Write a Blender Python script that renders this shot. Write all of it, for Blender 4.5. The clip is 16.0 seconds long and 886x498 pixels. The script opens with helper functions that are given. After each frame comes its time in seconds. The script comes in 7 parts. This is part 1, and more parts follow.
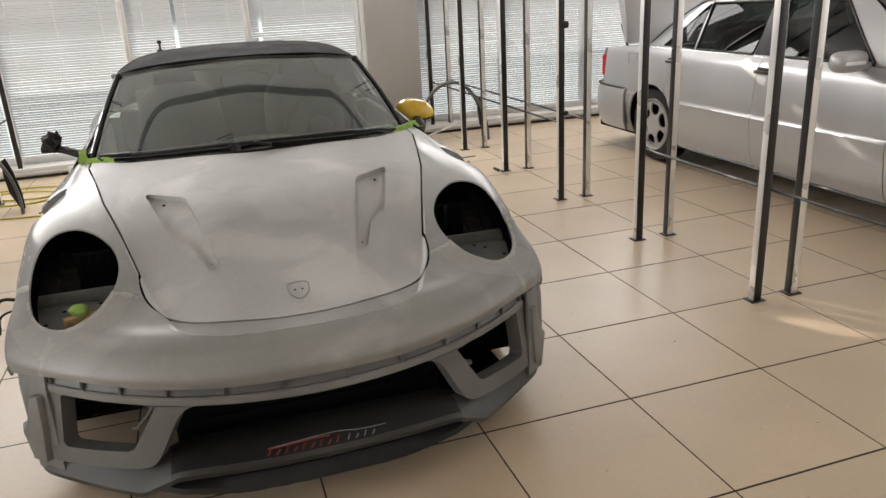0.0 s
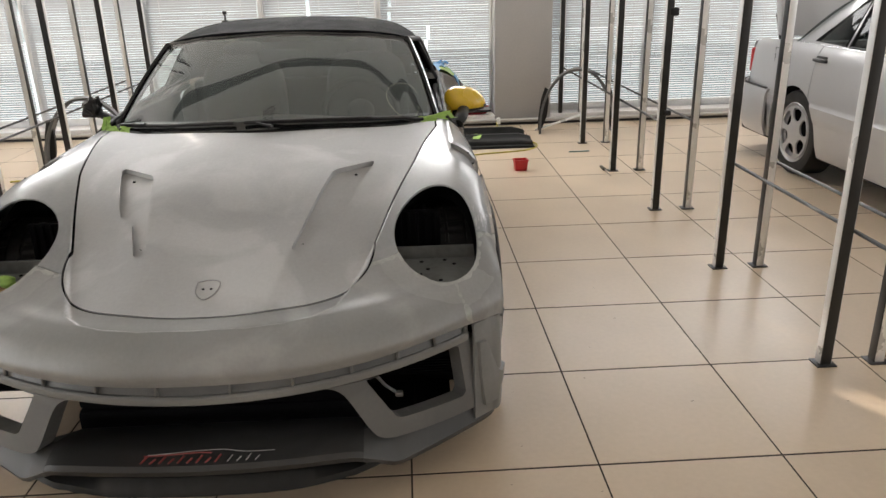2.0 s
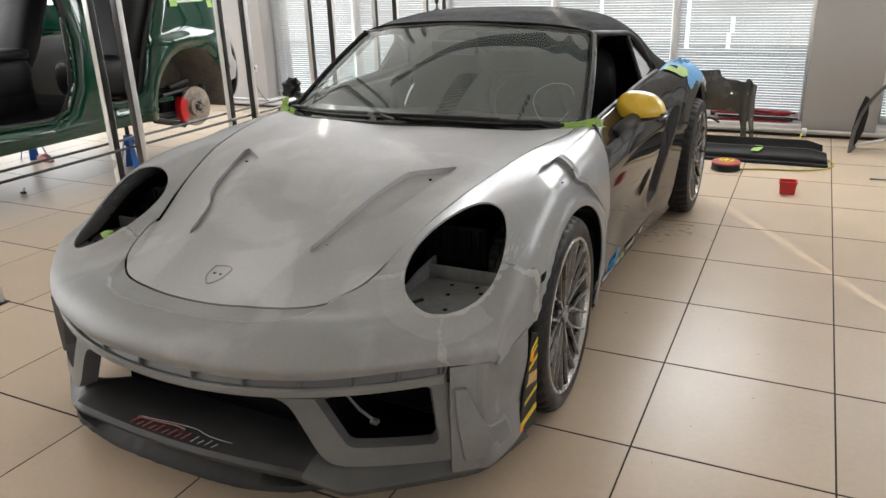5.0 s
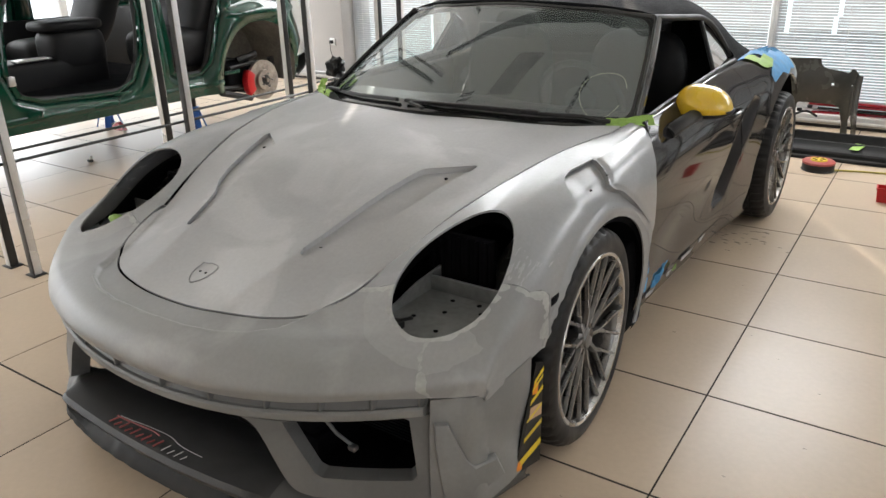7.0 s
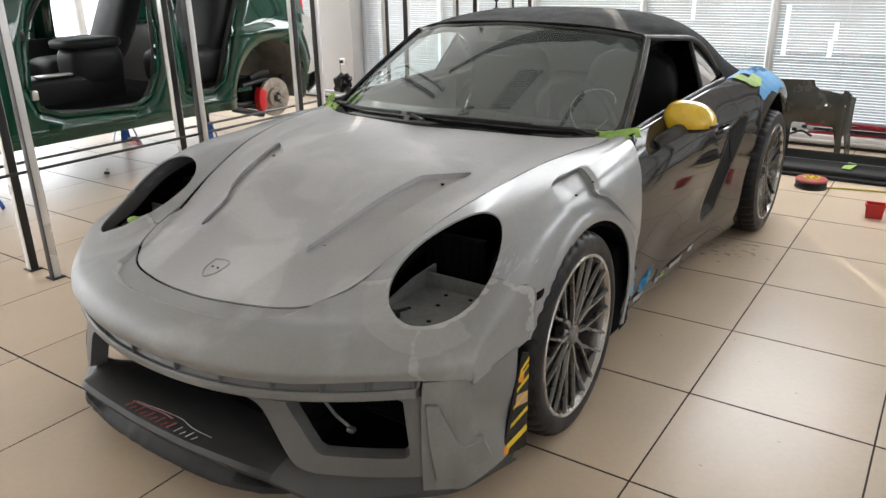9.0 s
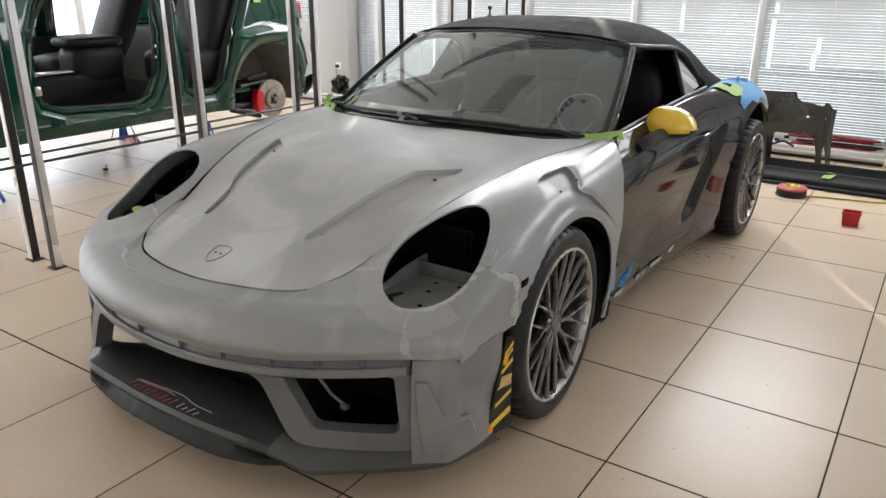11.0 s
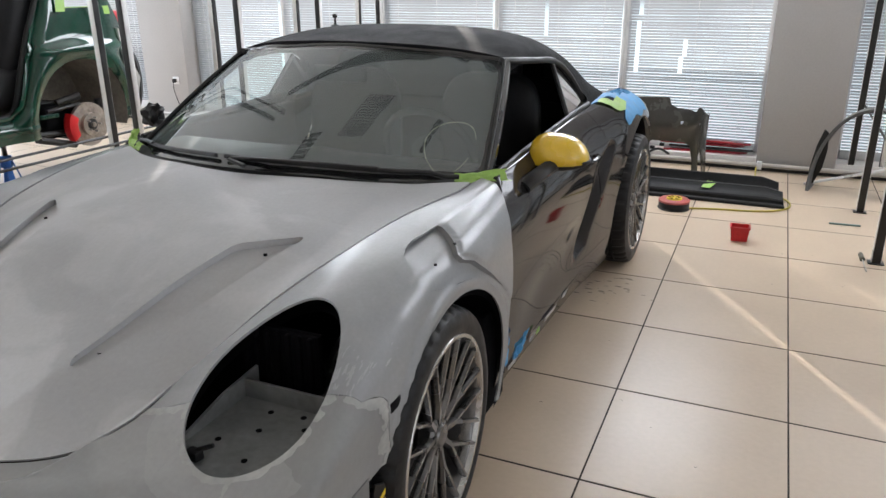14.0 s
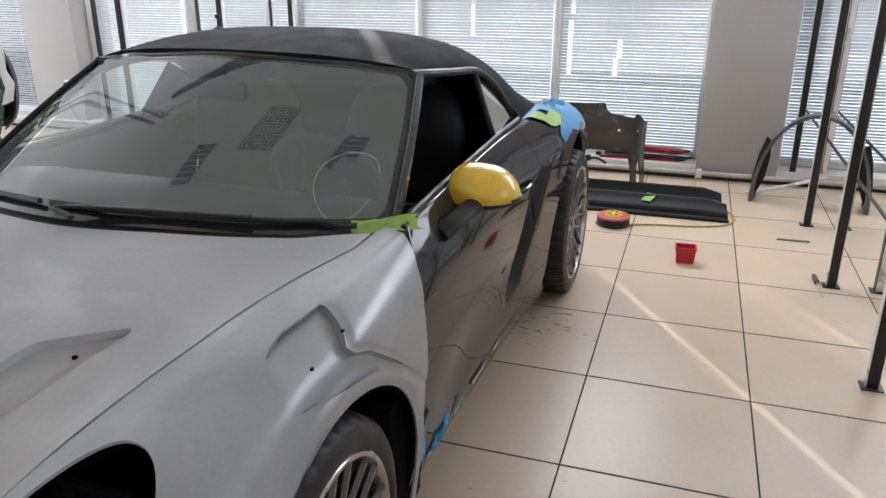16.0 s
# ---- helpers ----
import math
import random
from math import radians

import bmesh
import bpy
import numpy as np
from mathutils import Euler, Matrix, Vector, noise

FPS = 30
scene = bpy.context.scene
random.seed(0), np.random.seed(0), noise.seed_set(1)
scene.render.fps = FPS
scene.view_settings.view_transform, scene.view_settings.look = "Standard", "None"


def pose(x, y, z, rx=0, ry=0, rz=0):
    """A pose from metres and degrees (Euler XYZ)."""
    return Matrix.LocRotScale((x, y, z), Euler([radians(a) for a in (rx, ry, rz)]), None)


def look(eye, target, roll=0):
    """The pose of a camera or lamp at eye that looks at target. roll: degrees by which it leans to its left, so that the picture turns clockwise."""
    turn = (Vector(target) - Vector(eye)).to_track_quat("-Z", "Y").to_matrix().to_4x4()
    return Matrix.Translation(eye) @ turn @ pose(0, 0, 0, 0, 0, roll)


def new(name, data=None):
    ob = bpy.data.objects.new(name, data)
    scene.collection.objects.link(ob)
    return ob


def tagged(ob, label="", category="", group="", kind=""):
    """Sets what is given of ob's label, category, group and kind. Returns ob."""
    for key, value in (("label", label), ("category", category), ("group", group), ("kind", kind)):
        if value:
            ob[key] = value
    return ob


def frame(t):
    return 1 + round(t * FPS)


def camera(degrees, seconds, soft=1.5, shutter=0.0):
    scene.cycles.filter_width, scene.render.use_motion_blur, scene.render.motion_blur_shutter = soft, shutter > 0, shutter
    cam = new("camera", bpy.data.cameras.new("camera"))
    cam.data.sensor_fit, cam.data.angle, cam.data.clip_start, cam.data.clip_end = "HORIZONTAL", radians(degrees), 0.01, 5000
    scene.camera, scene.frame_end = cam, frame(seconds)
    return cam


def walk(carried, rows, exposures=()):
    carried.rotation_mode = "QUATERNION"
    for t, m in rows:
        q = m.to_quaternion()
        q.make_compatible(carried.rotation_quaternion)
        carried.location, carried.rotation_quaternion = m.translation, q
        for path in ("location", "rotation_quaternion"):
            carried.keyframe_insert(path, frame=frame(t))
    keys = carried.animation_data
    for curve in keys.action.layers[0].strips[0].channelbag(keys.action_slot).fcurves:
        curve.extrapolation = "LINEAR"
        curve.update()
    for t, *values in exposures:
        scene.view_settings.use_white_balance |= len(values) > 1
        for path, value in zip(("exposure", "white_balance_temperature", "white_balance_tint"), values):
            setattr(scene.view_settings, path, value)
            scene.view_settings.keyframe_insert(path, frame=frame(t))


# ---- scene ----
import collections

cam = camera(61.5, 16.0)
PATH = [
    (0, (0.084, -0.002, 1.512), (0.645, 1.802, 0.856), -3.1),
    (0.5, (0.254, 0.045, 1.502), (0.698, 1.88, 0.844), -2.5),
    (1, (0.457, 0.089, 1.492), (0.783, 1.946, 0.823), -2.0),
    (1.5, (0.676, 0.147, 1.488), (0.896, 2.014, 0.806), -1.5),
    (2, (0.91, 0.201, 1.483), (0.993, 2.076, 0.794), -1.5),
    (2.5, (1.129, 0.254, 1.485), (1.017, 2.129, 0.797), -1.6),
    (3, (1.328, 0.31, 1.484), (1.002, 2.164, 0.809), -1.9),
    (3.5, (1.508, 0.393, 1.483), (1.017, 2.213, 0.813), -1.8),
    (4, (1.659, 0.485, 1.479), (1.054, 2.268, 0.805), -1.6),
    (4.5, (1.778, 0.584, 1.475), (1.06, 2.32, 0.79), -1.7),
    (5, (1.864, 0.68, 1.47), (1.029, 2.359, 0.773), -2.0),
    (5.2, (1.893, 0.722, 1.469), (1.016, 2.376, 0.765), -2.2),
    (7.3, (1.974, 1.051, 1.471), (0.922, 2.581, 0.726), -1.8),
    (7.5, (1.988, 1.054, 1.468), (0.928, 2.582, 0.733), -2.1),
    (8, (2.006, 1.033, 1.468), (0.946, 2.565, 0.742), -1.8),
    (8.5, (2.045, 0.975, 1.468), (0.984, 2.514, 0.756), -1.4),
    (10.8, (2.182, 0.777, 1.467), (1.126, 2.334, 0.788), 0.1),
    (11, (2.173, 0.789, 1.464), (1.126, 2.351, 0.785), 0.2),
    (11.5, (2.128, 0.854, 1.462), (1.105, 2.431, 0.777), 0.6),
    (12, (2.083, 0.943, 1.461), (1.098, 2.543, 0.777), 0.7),
    (12.5, (2.032, 1.056, 1.464), (1.097, 2.687, 0.78), 0.7),
    (13, (1.965, 1.169, 1.467), (1.089, 2.834, 0.788), 0.4),
    (13.5, (1.919, 1.293, 1.469), (1.102, 2.99, 0.797), -0.0),
    (14, (1.874, 1.42, 1.465), (1.12, 3.145, 0.791), -0.3),
    (14.5, (1.81, 1.55, 1.472), (1.123, 3.298, 0.786), 0.2),
    (15, (1.781, 1.682, 1.466), (1.133, 3.447, 0.786), 0.2),
    (15.5, (1.755, 1.819, 1.466), (1.142, 3.596, 0.782), 0.4),
    (16, (1.76, 1.954, 1.465), (1.165, 3.737, 0.78), 0.1),
]
walk(cam, [(t, look(eye, target, roll)) for t, eye, target, roll in PATH], [(0.0, -0.15, 7100, 14), (3.0, -0.13, 6850, 14), (5.0, 0.03, 6750, 13), (8.0, 0.12, 6650, 12), (12.0, 0.07, 6500, 13), (14.0, 0.0, 6300, 14), (16.0, -0.02, 6250, 15)])

# ---------------------------------------------------------------- light
SUN_AZ, SUN_EL = radians(-30.96), radians(21.5)          # the sun stands behind the back windows
world = bpy.data.worlds.new("sky")
scene.world = world
world.use_nodes = True
wn = world.node_tree.nodes
sky = wn.new("ShaderNodeTexSky")
sky.sky_type, sky.sun_disc = "NISHITA", False
sky.sun_elevation, sky.sun_rotation = SUN_EL, SUN_AZ
wn["Background"].inputs["Strength"].default_value = 0.12
world.node_tree.links.new(sky.outputs["Color"], wn["Background"].inputs["Color"])
sun_data = bpy.data.lights.new("sun", "SUN")
sun_data.energy, sun_data.angle, sun_data.color = 5.0, radians(0.32), (1.0, 0.93, 0.82)
sun = new("sun", sun_data)
sun.matrix_world = look((-5, 16, 8), (-5 + 0.5145, 16 - 0.8575, 8 - math.tan(SUN_EL)))


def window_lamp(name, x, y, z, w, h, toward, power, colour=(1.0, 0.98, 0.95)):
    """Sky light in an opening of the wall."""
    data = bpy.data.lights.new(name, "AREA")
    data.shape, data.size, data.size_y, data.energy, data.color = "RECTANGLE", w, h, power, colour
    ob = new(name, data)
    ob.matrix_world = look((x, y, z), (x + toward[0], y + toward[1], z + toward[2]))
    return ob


window_lamp("daylight_west", -7.36, 1.5, 1.6, 9.0, 2.6, (1, 0, 0), 270, (0.95, 0.98, 1.0))
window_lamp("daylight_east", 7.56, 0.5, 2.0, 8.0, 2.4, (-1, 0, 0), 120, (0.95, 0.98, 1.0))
window_lamp("daylight_back", -1.1, 7.95, 2.72, 5.7, 1.0, (0, -1, -0.3), 235, (0.93, 0.97, 1.0))
window_lamp("daylight_back_east", 4.9, 7.95, 2.72, 4.9, 1.0, (0, -1, -0.3), 120, (0.93, 0.97, 1.0))

# ---------------------------------------------------------------- materials
def material(name, base, rough=0.5, metal=0.0, vary=0.08, scale=6.0, fine=60.0, bump=0.0, coat=0.0, spread=0.1,
             per_object=0.0, transmit=0.0, emit=0.0, tint=None, spec=0.5):
    """Base colour with coarse and fine variation, roughness that wanders, and a fine relief."""
    m = bpy.data.materials.new(name)
    m.use_nodes = True
    n, l = m.node_tree.nodes, m.node_tree.links
    b = n["Principled BSDF"]
    co = n.new("ShaderNodeTexCoord")
    big, small = n.new("ShaderNodeTexNoise"), n.new("ShaderNodeTexNoise")
    big.inputs["Scale"].default_value, small.inputs["Scale"].default_value = scale, fine
    big.inputs["Detail"].default_value, small.inputs["Detail"].default_value = 5, 3
    l.new(co.outputs["Object"], big.inputs["Vector"])
    l.new(co.outputs["Object"], small.inputs["Vector"])
    mix = n.new("ShaderNodeMix")
    mix.data_type, mix.blend_type = "FLOAT", "MIX"
    mix.inputs["Factor"].default_value = 0.35
    l.new(big.outputs["Fac"], mix.inputs["A"])
    l.new(small.outputs["Fac"], mix.inputs["B"])
    ramp = n.new("ShaderNodeValToRGB")
    lo = [max(0.0, c * (1 - 2.2 * vary)) for c in base]
    hi = [min(1.0, c * (1 + 2.2 * vary)) for c in (tint or base)]
    ramp.color_ramp.elements[0].color, ramp.color_ramp.elements[1].color = (*lo, 1), (*hi, 1)
    ramp.color_ramp.elements[0].position, ramp.color_ramp.elements[1].position = 0.25, 0.75
    l.new(mix.outputs["Result"], ramp.inputs["Fac"])
    colour = ramp.outputs["Color"]
    if per_object:
        info, hsv = n.new("ShaderNodeObjectInfo"), n.new("ShaderNodeHueSaturation")
        rng = n.new("ShaderNodeMapRange")
        rng.inputs["To Min"].default_value, rng.inputs["To Max"].default_value = 1 - per_object, 1 + per_object
        l.new(info.outputs["Random"], rng.inputs["Value"])
        l.new(rng.outputs["Result"], hsv.inputs["Value"])
        l.new(colour, hsv.inputs["Color"])
        colour = hsv.outputs["Color"]
    l.new(colour, b.inputs["Base Color"])
    rr = n.new("ShaderNodeMapRange")
    rr.inputs["To Min"].default_value, rr.inputs["To Max"].default_value = max(0.0, rough - spread), min(1.0, rough + spread)
    rr.inputs["From Min"].default_value, rr.inputs["From Max"].default_value = 0.3, 0.7
    l.new(big.outputs["Fac"], rr.inputs["Value"])
    l.new(rr.outputs["Result"], b.inputs["Roughness"])
    b.inputs["Metallic"].default_value = metal
    b.inputs["Specular IOR Level"].default_value = spec
    b.inputs["Coat Weight"].default_value = coat
    b.inputs["Coat Roughness"].default_value = 0.03
    b.inputs["Transmission Weight"].default_value = transmit
    if emit:
        b.inputs["Emission Color"].default_value = (*base, 1)
        b.inputs["Emission Strength"].default_value = emit
    if bump:
        bp = n.new("ShaderNodeBump")
        bp.inputs["Strength"].default_value, bp.inputs["Distance"].default_value = bump, 0.004
        l.new(small.outputs["Fac"], bp.inputs["Height"])
        l.new(bp.outputs["Normal"], b.inputs["Normal"])
    return m


def primer(name, base, rough, metal=0.15, contrast=0.16, fade=None, spec=0.4):
    """Sanded primer: soft clouds, patches rubbed through to a paler coat, sanding scratches and uneven gloss."""
    m = material(name, base, rough, metal, 0.05, 2.2, 90, 0.015, 0.0, 0.01, spec=spec)
    n, l = m.node_tree.nodes, m.node_tree.links
    b = n["Principled BSDF"]
    colour = b.inputs["Base Color"].links[0].from_socket
    gloss = b.inputs["Roughness"].links[0].from_socket
    co = n.new("ShaderNodeTexCoord")
    patch, cloud, scratch = n.new("ShaderNodeTexNoise"), n.new("ShaderNodeTexNoise"), n.new("ShaderNodeTexNoise")
    for q, sc, det, dist in ((patch, 2.6, 4, 0.9), (cloud, 1.3, 2, 0.3), (scratch, 26, 4, 0)):
        q.inputs["Scale"].default_value, q.inputs["Detail"].default_value, q.inputs["Distortion"].default_value = sc, det, dist
    stretch = n.new("ShaderNodeMapping")
    stretch.inputs["Scale"].default_value = (7.0, 0.8, 2.0)
    stretch.inputs["Rotation"].default_value = (0, 0, 0.5)
    l.new(co.outputs["Object"], stretch.inputs["Vector"])
    l.new(co.outputs["Object"], patch.inputs["Vector"])
    l.new(co.outputs["Object"], cloud.inputs["Vector"])
    l.new(stretch.outputs["Vector"], scratch.inputs["Vector"])

    def spread(tex, lo, hi, a, c):
        q = n.new("ShaderNodeMapRange")
        q.inputs["From Min"].default_value, q.inputs["From Max"].default_value = lo, hi
        q.inputs["To Min"].default_value, q.inputs["To Max"].default_value = a, c
        l.new(tex.outputs["Fac"], q.inputs["Value"])
        return q.outputs["Result"]

    def calc(op, p, q):
        f = n.new("ShaderNodeMath")
        f.operation = op
        for i, x in enumerate((p, q)):
            if isinstance(x, float):
                f.inputs[i].default_value = x
            else:
                l.new(x, f.inputs[i])
        return f.outputs["Value"]
    tone = calc("MULTIPLY", spread(patch, 0.50, 0.60, 1.0, 1.0 + contrast), spread(cloud, 0.35, 0.65, 1.0 - 0.7 * contrast, 1.0 + 0.5 * contrast))
    tone = calc("MULTIPLY", tone, spread(scratch, 0.3, 0.7, 0.985, 1.015))
    hsv = n.new("ShaderNodeHueSaturation")
    l.new(colour, hsv.inputs["Color"])
    l.new(tone, hsv.inputs["Value"])
    l.new(hsv.outputs["Color"], b.inputs["Base Color"])
    rough_now = calc("ADD", gloss, spread(patch, 0.46, 0.62, 0.02, -0.02))
    rough_now = calc("ADD", rough_now, spread(scratch, 0.3, 0.7, -0.01, 0.01))
    if fade:                                   # rubbed finer towards the doors
        sep, run = n.new("ShaderNodeSeparateXYZ"), n.new("ShaderNodeMapRange")
        l.new(co.outputs["Object"], sep.inputs["Vector"])
        l.new(sep.outputs["Y"], run.inputs["Value"])
        run.inputs["From Min"].default_value, run.inputs["From Max"].default_value = fade[0], fade[1]
        run.inputs["To Min"].default_value, run.inputs["To Max"].default_value = 0.0, fade[2]
        rough_now = calc("ADD", rough_now, run.outputs["Result"])
    l.new(rough_now, b.inputs["Roughness"])
    return m


def glass(name, colour, rough=0.0, ior=1.45, dusty=0.0):
    m = bpy.data.materials.new(name)
    m.use_nodes = True
    n, l = m.node_tree.nodes, m.node_tree.links
    n.remove(n["Principled BSDF"])
    # pale veil for dust and for the ceiling's reflection, mixed into the glass
    dust, veil = n.new("ShaderNodeBsdfDiffuse"), n.new("ShaderNodeMixShader")
    dust.inputs["Color"].default_value, veil.inputs["Fac"].default_value = (0.50, 0.60, 0.58, 1), dusty
    clear, gloss, mix, lw = (n.new("ShaderNodeBsdfTransparent"), n.new("ShaderNodeBsdfGlossy"),
                             n.new("ShaderNodeMixShader"), n.new("ShaderNodeFresnel"))
    clear.inputs["Color"].default_value = (*colour, 1)
    gloss.inputs["Roughness"].default_value = rough
    lw.inputs["IOR"].default_value = ior
    l.new(lw.outputs["Fac"], mix.inputs["Fac"])
    l.new(clear.outputs["BSDF"], veil.inputs[1])
    l.new(dust.outputs["BSDF"], veil.inputs[2])
    l.new(veil.outputs["Shader"], mix.inputs[1])
    l.new(gloss.outputs["BSDF"], mix.inputs[2])
    l.new(mix.outputs["Shader"], n["Material Output"].inputs["Surface"])
    return m


def slat_material():
    """White blind slats that let some daylight through."""
    m = bpy.data.materials.new("blind slat")
    m.use_nodes = True
    n, l = m.node_tree.nodes, m.node_tree.links
    b = n["Principled BSDF"]
    b.inputs["Base Color"].default_value, b.inputs["Roughness"].default_value = (0.60, 0.625, 0.655, 1), 0.35
    tr, mix = n.new("ShaderNodeBsdfTranslucent"), n.new("ShaderNodeMixShader")
    tr.inputs["Color"].default_value = (0.66, 0.71, 0.77, 1)
    mix.inputs["Fac"].default_value = 0.11
    l.new(b.outputs["BSDF"], mix.inputs[1])
    l.new(tr.outputs["BSDF"], mix.inputs[2])
    l.new(mix.outputs["Shader"], n["Material Output"].inputs["Surface"])
    return m


PRIMER = primer("sanded grey primer", (0.385, 0.39, 0.393), 0.47, 0.08, 0.17, spec=0.34)
WING_PRIMER = primer("finely sanded wing primer", (0.30, 0.306, 0.314), 0.245, 0.12, 0.10, (-0.2, 0.3, -0.03), 0.34)
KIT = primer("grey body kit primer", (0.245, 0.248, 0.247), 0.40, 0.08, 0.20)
# same kit primer in darker tones, which carry the lower front's shade
KIT_HALF_SHADE = primer("grey kit primer in half shade", (0.17, 0.172, 0.17), 0.42, 0.05, 0.15)
KIT_SHADE = primer("grey kit primer in shade", (0.108, 0.11, 0.109), 0.40, 0.05, 0.15)
KIT_PALE = primer("paler rubbed kit primer", (0.29, 0.293, 0.29), 0.43, 0.08, 0.10)
KIT_TONGUE = primer("dark satin splitter", (0.023, 0.023, 0.023), 0.5, 0.0, 0.3)
KIT_DARK = material("dark worn splitter lip", (0.013, 0.0132, 0.0132), 0.55, 0.0, 0.25, 7, 60, 0.08, spec=0.25)
GLOSS_DARK = material("glossy grey car paint", (0.024, 0.022, 0.0215), 0.06, 0.0, 0.05, 3, 300, 0.0, 0.0, 0.01, spec=0.22)
BLACK_PLASTIC = material("black plastic", (0.014, 0.014, 0.014), 0.5, 0, 0.2, 10, 90, 0.1, spec=0.35)
BLACK_GLOSS = material("gloss black trim", (0.012, 0.012, 0.012), 0.12, 0, 0.1, 10, 90, 0.0, 0.5, 0.03)
# near-black, so hollows and holes carry their shade in the colour
BLACK_DEEP = material("near-black liner with shade", (0.004, 0.004, 0.005), 0.9, 0, 0.2, 10, 60, 0.05, spec=0.08)
FABRIC = material("black soft-top canvas", (0.0054, 0.0054, 0.0063), 0.85, 0, 0.15, 9, 400, 0.3, spec=0.12)
RUBBER = material("tyre rubber", (0.011, 0.011, 0.0115), 0.5, 0, 0.25, 9, 80, 0.12, spec=0.33)
RIM = material("dark silver alloy", (0.15, 0.147, 0.144), 0.3, 0.9, 0.08, 8, 80, 0.0, 0.2)
RIM_LIP = material("polished alloy lip", (0.42, 0.41, 0.395), 0.24, 0.9, 0.06, 8, 80, 0.0)
DISC_DARK = material("dark cast disc", (0.035, 0.034, 0.033), 0.5, 0.4, 0.2, 12, 60, 0.05)
STEEL = material("brushed steel", (0.5, 0.49, 0.47), 0.35, 0.95, 0.12, 10, 90, 0.05)
TRAY = material("grey painted inner metal", (0.15, 0.158, 0.158), 0.5, 0.0, 0.2, 12, 50, 0.1)
YELLOW = material("yellow mirror paint", (0.72, 0.47, 0.03), 0.25, 0, 0.05, 8, 90, 0.0, 0.6, 0.04)
GREEN_TAPE = material("green masking tape", (0.28, 0.46, 0.10), 0.6, 0, 0.1, 20, 90, 0.1)
BLUE_TAPE = material("blue masking tape", (0.06, 0.27, 0.52), 0.6, 0, 0.12, 20, 90, 0.1)
GLASS_WS = glass("windscreen glass", (0.72, 0.80, 0.78), 0.0, 2.1, 0.15)
GLASS_SIDE = glass("tinted side glass", (0.35, 0.38, 0.37))
GLASS_DARK = glass("dark car side glass", (0.16, 0.185, 0.175), 0.0, 1.4)
GLASS_CLEAR = glass("clear window glass", (0.95, 0.97, 0.96))
TILE = material("beige floor tile", (0.55, 0.437, 0.322), 0.31, 0, 0.04, 2.2, 45, 0.01, 0.0, 0.012, 0.04, spec=0.4)
# pale tone chosen to brighten the view through the lower blinds
PALE_GROUND = material("pale ground outside", (0.80, 0.80, 0.80), 0.8, 0, 0.08, 0.6, 8, 0.1)
GROUT = material("brown tile joint", (0.03, 0.022, 0.016), 0.9, 0, 0.2, 8, 90)
WALL = material("warm white plaster", (0.74, 0.71, 0.68), 0.8, 0, 0.04, 1.5, 80, 0.05)
WALL_GREY = material("grey column plaster", (0.44, 0.43, 0.42), 0.75, 0, 0.05, 1.2, 70, 0.08)
CEILING = material("matt ceiling paint", (0.80, 0.80, 0.78), 0.9, 0, 0.03, 1, 60)
PVC = material("white window profile", (0.80, 0.80, 0.80), 0.3, 0, 0.03, 4, 60)
SLAT = slat_material()
FILLER = material("pale filler smear", (0.36, 0.365, 0.355), 0.55, 0, 0.15, 9, 70, 0.05)
ALU = material("aluminium post face", (0.80, 0.80, 0.79), 0.32, 0.4, 0.06, 4, 90, 0.02)
POST_BLACK = material("black post face", (0.015, 0.015, 0.015), 0.4, 0, 0.2, 8, 80, 0.05)
SILVER = material("silver metallic paint", (0.40, 0.40, 0.405), 0.32, 0.3, 0.04, 2, 300, 0.0, 0.6, 0.04)
GREEN_PAINT = material("dark green car paint", (0.0015, 0.036, 0.020), 0.07, 0.0, 0.10, 2, 200, 0.0, 0.5, 0.02, spec=0.35)
LEATHER = material("black leather", (0.010, 0.010, 0.011), 0.55, 0, 0.2, 8, 120, 0.15, spec=0.25)
RED = material("red plastic", (0.55, 0.015, 0.02), 0.35, 0, 0.08, 8, 60, 0.02)
RED_DARK = material("dark red painted panel", (0.30, 0.012, 0.022), 0.2, 0, 0.1, 6, 60, 0, 0.6)
BLUE_STAND = material("blue painted steel", (0.02, 0.12, 0.45), 0.4, 0, 0.15, 9, 60, 0.05)
ORANGE = material("orange tape", (0.75, 0.25, 0.02), 0.5, 0, 0.1, 9, 60)
YELLOW_TAPE = material("yellow tape", (0.70, 0.52, 0.03), 0.5, 0, 0.1, 9, 60)


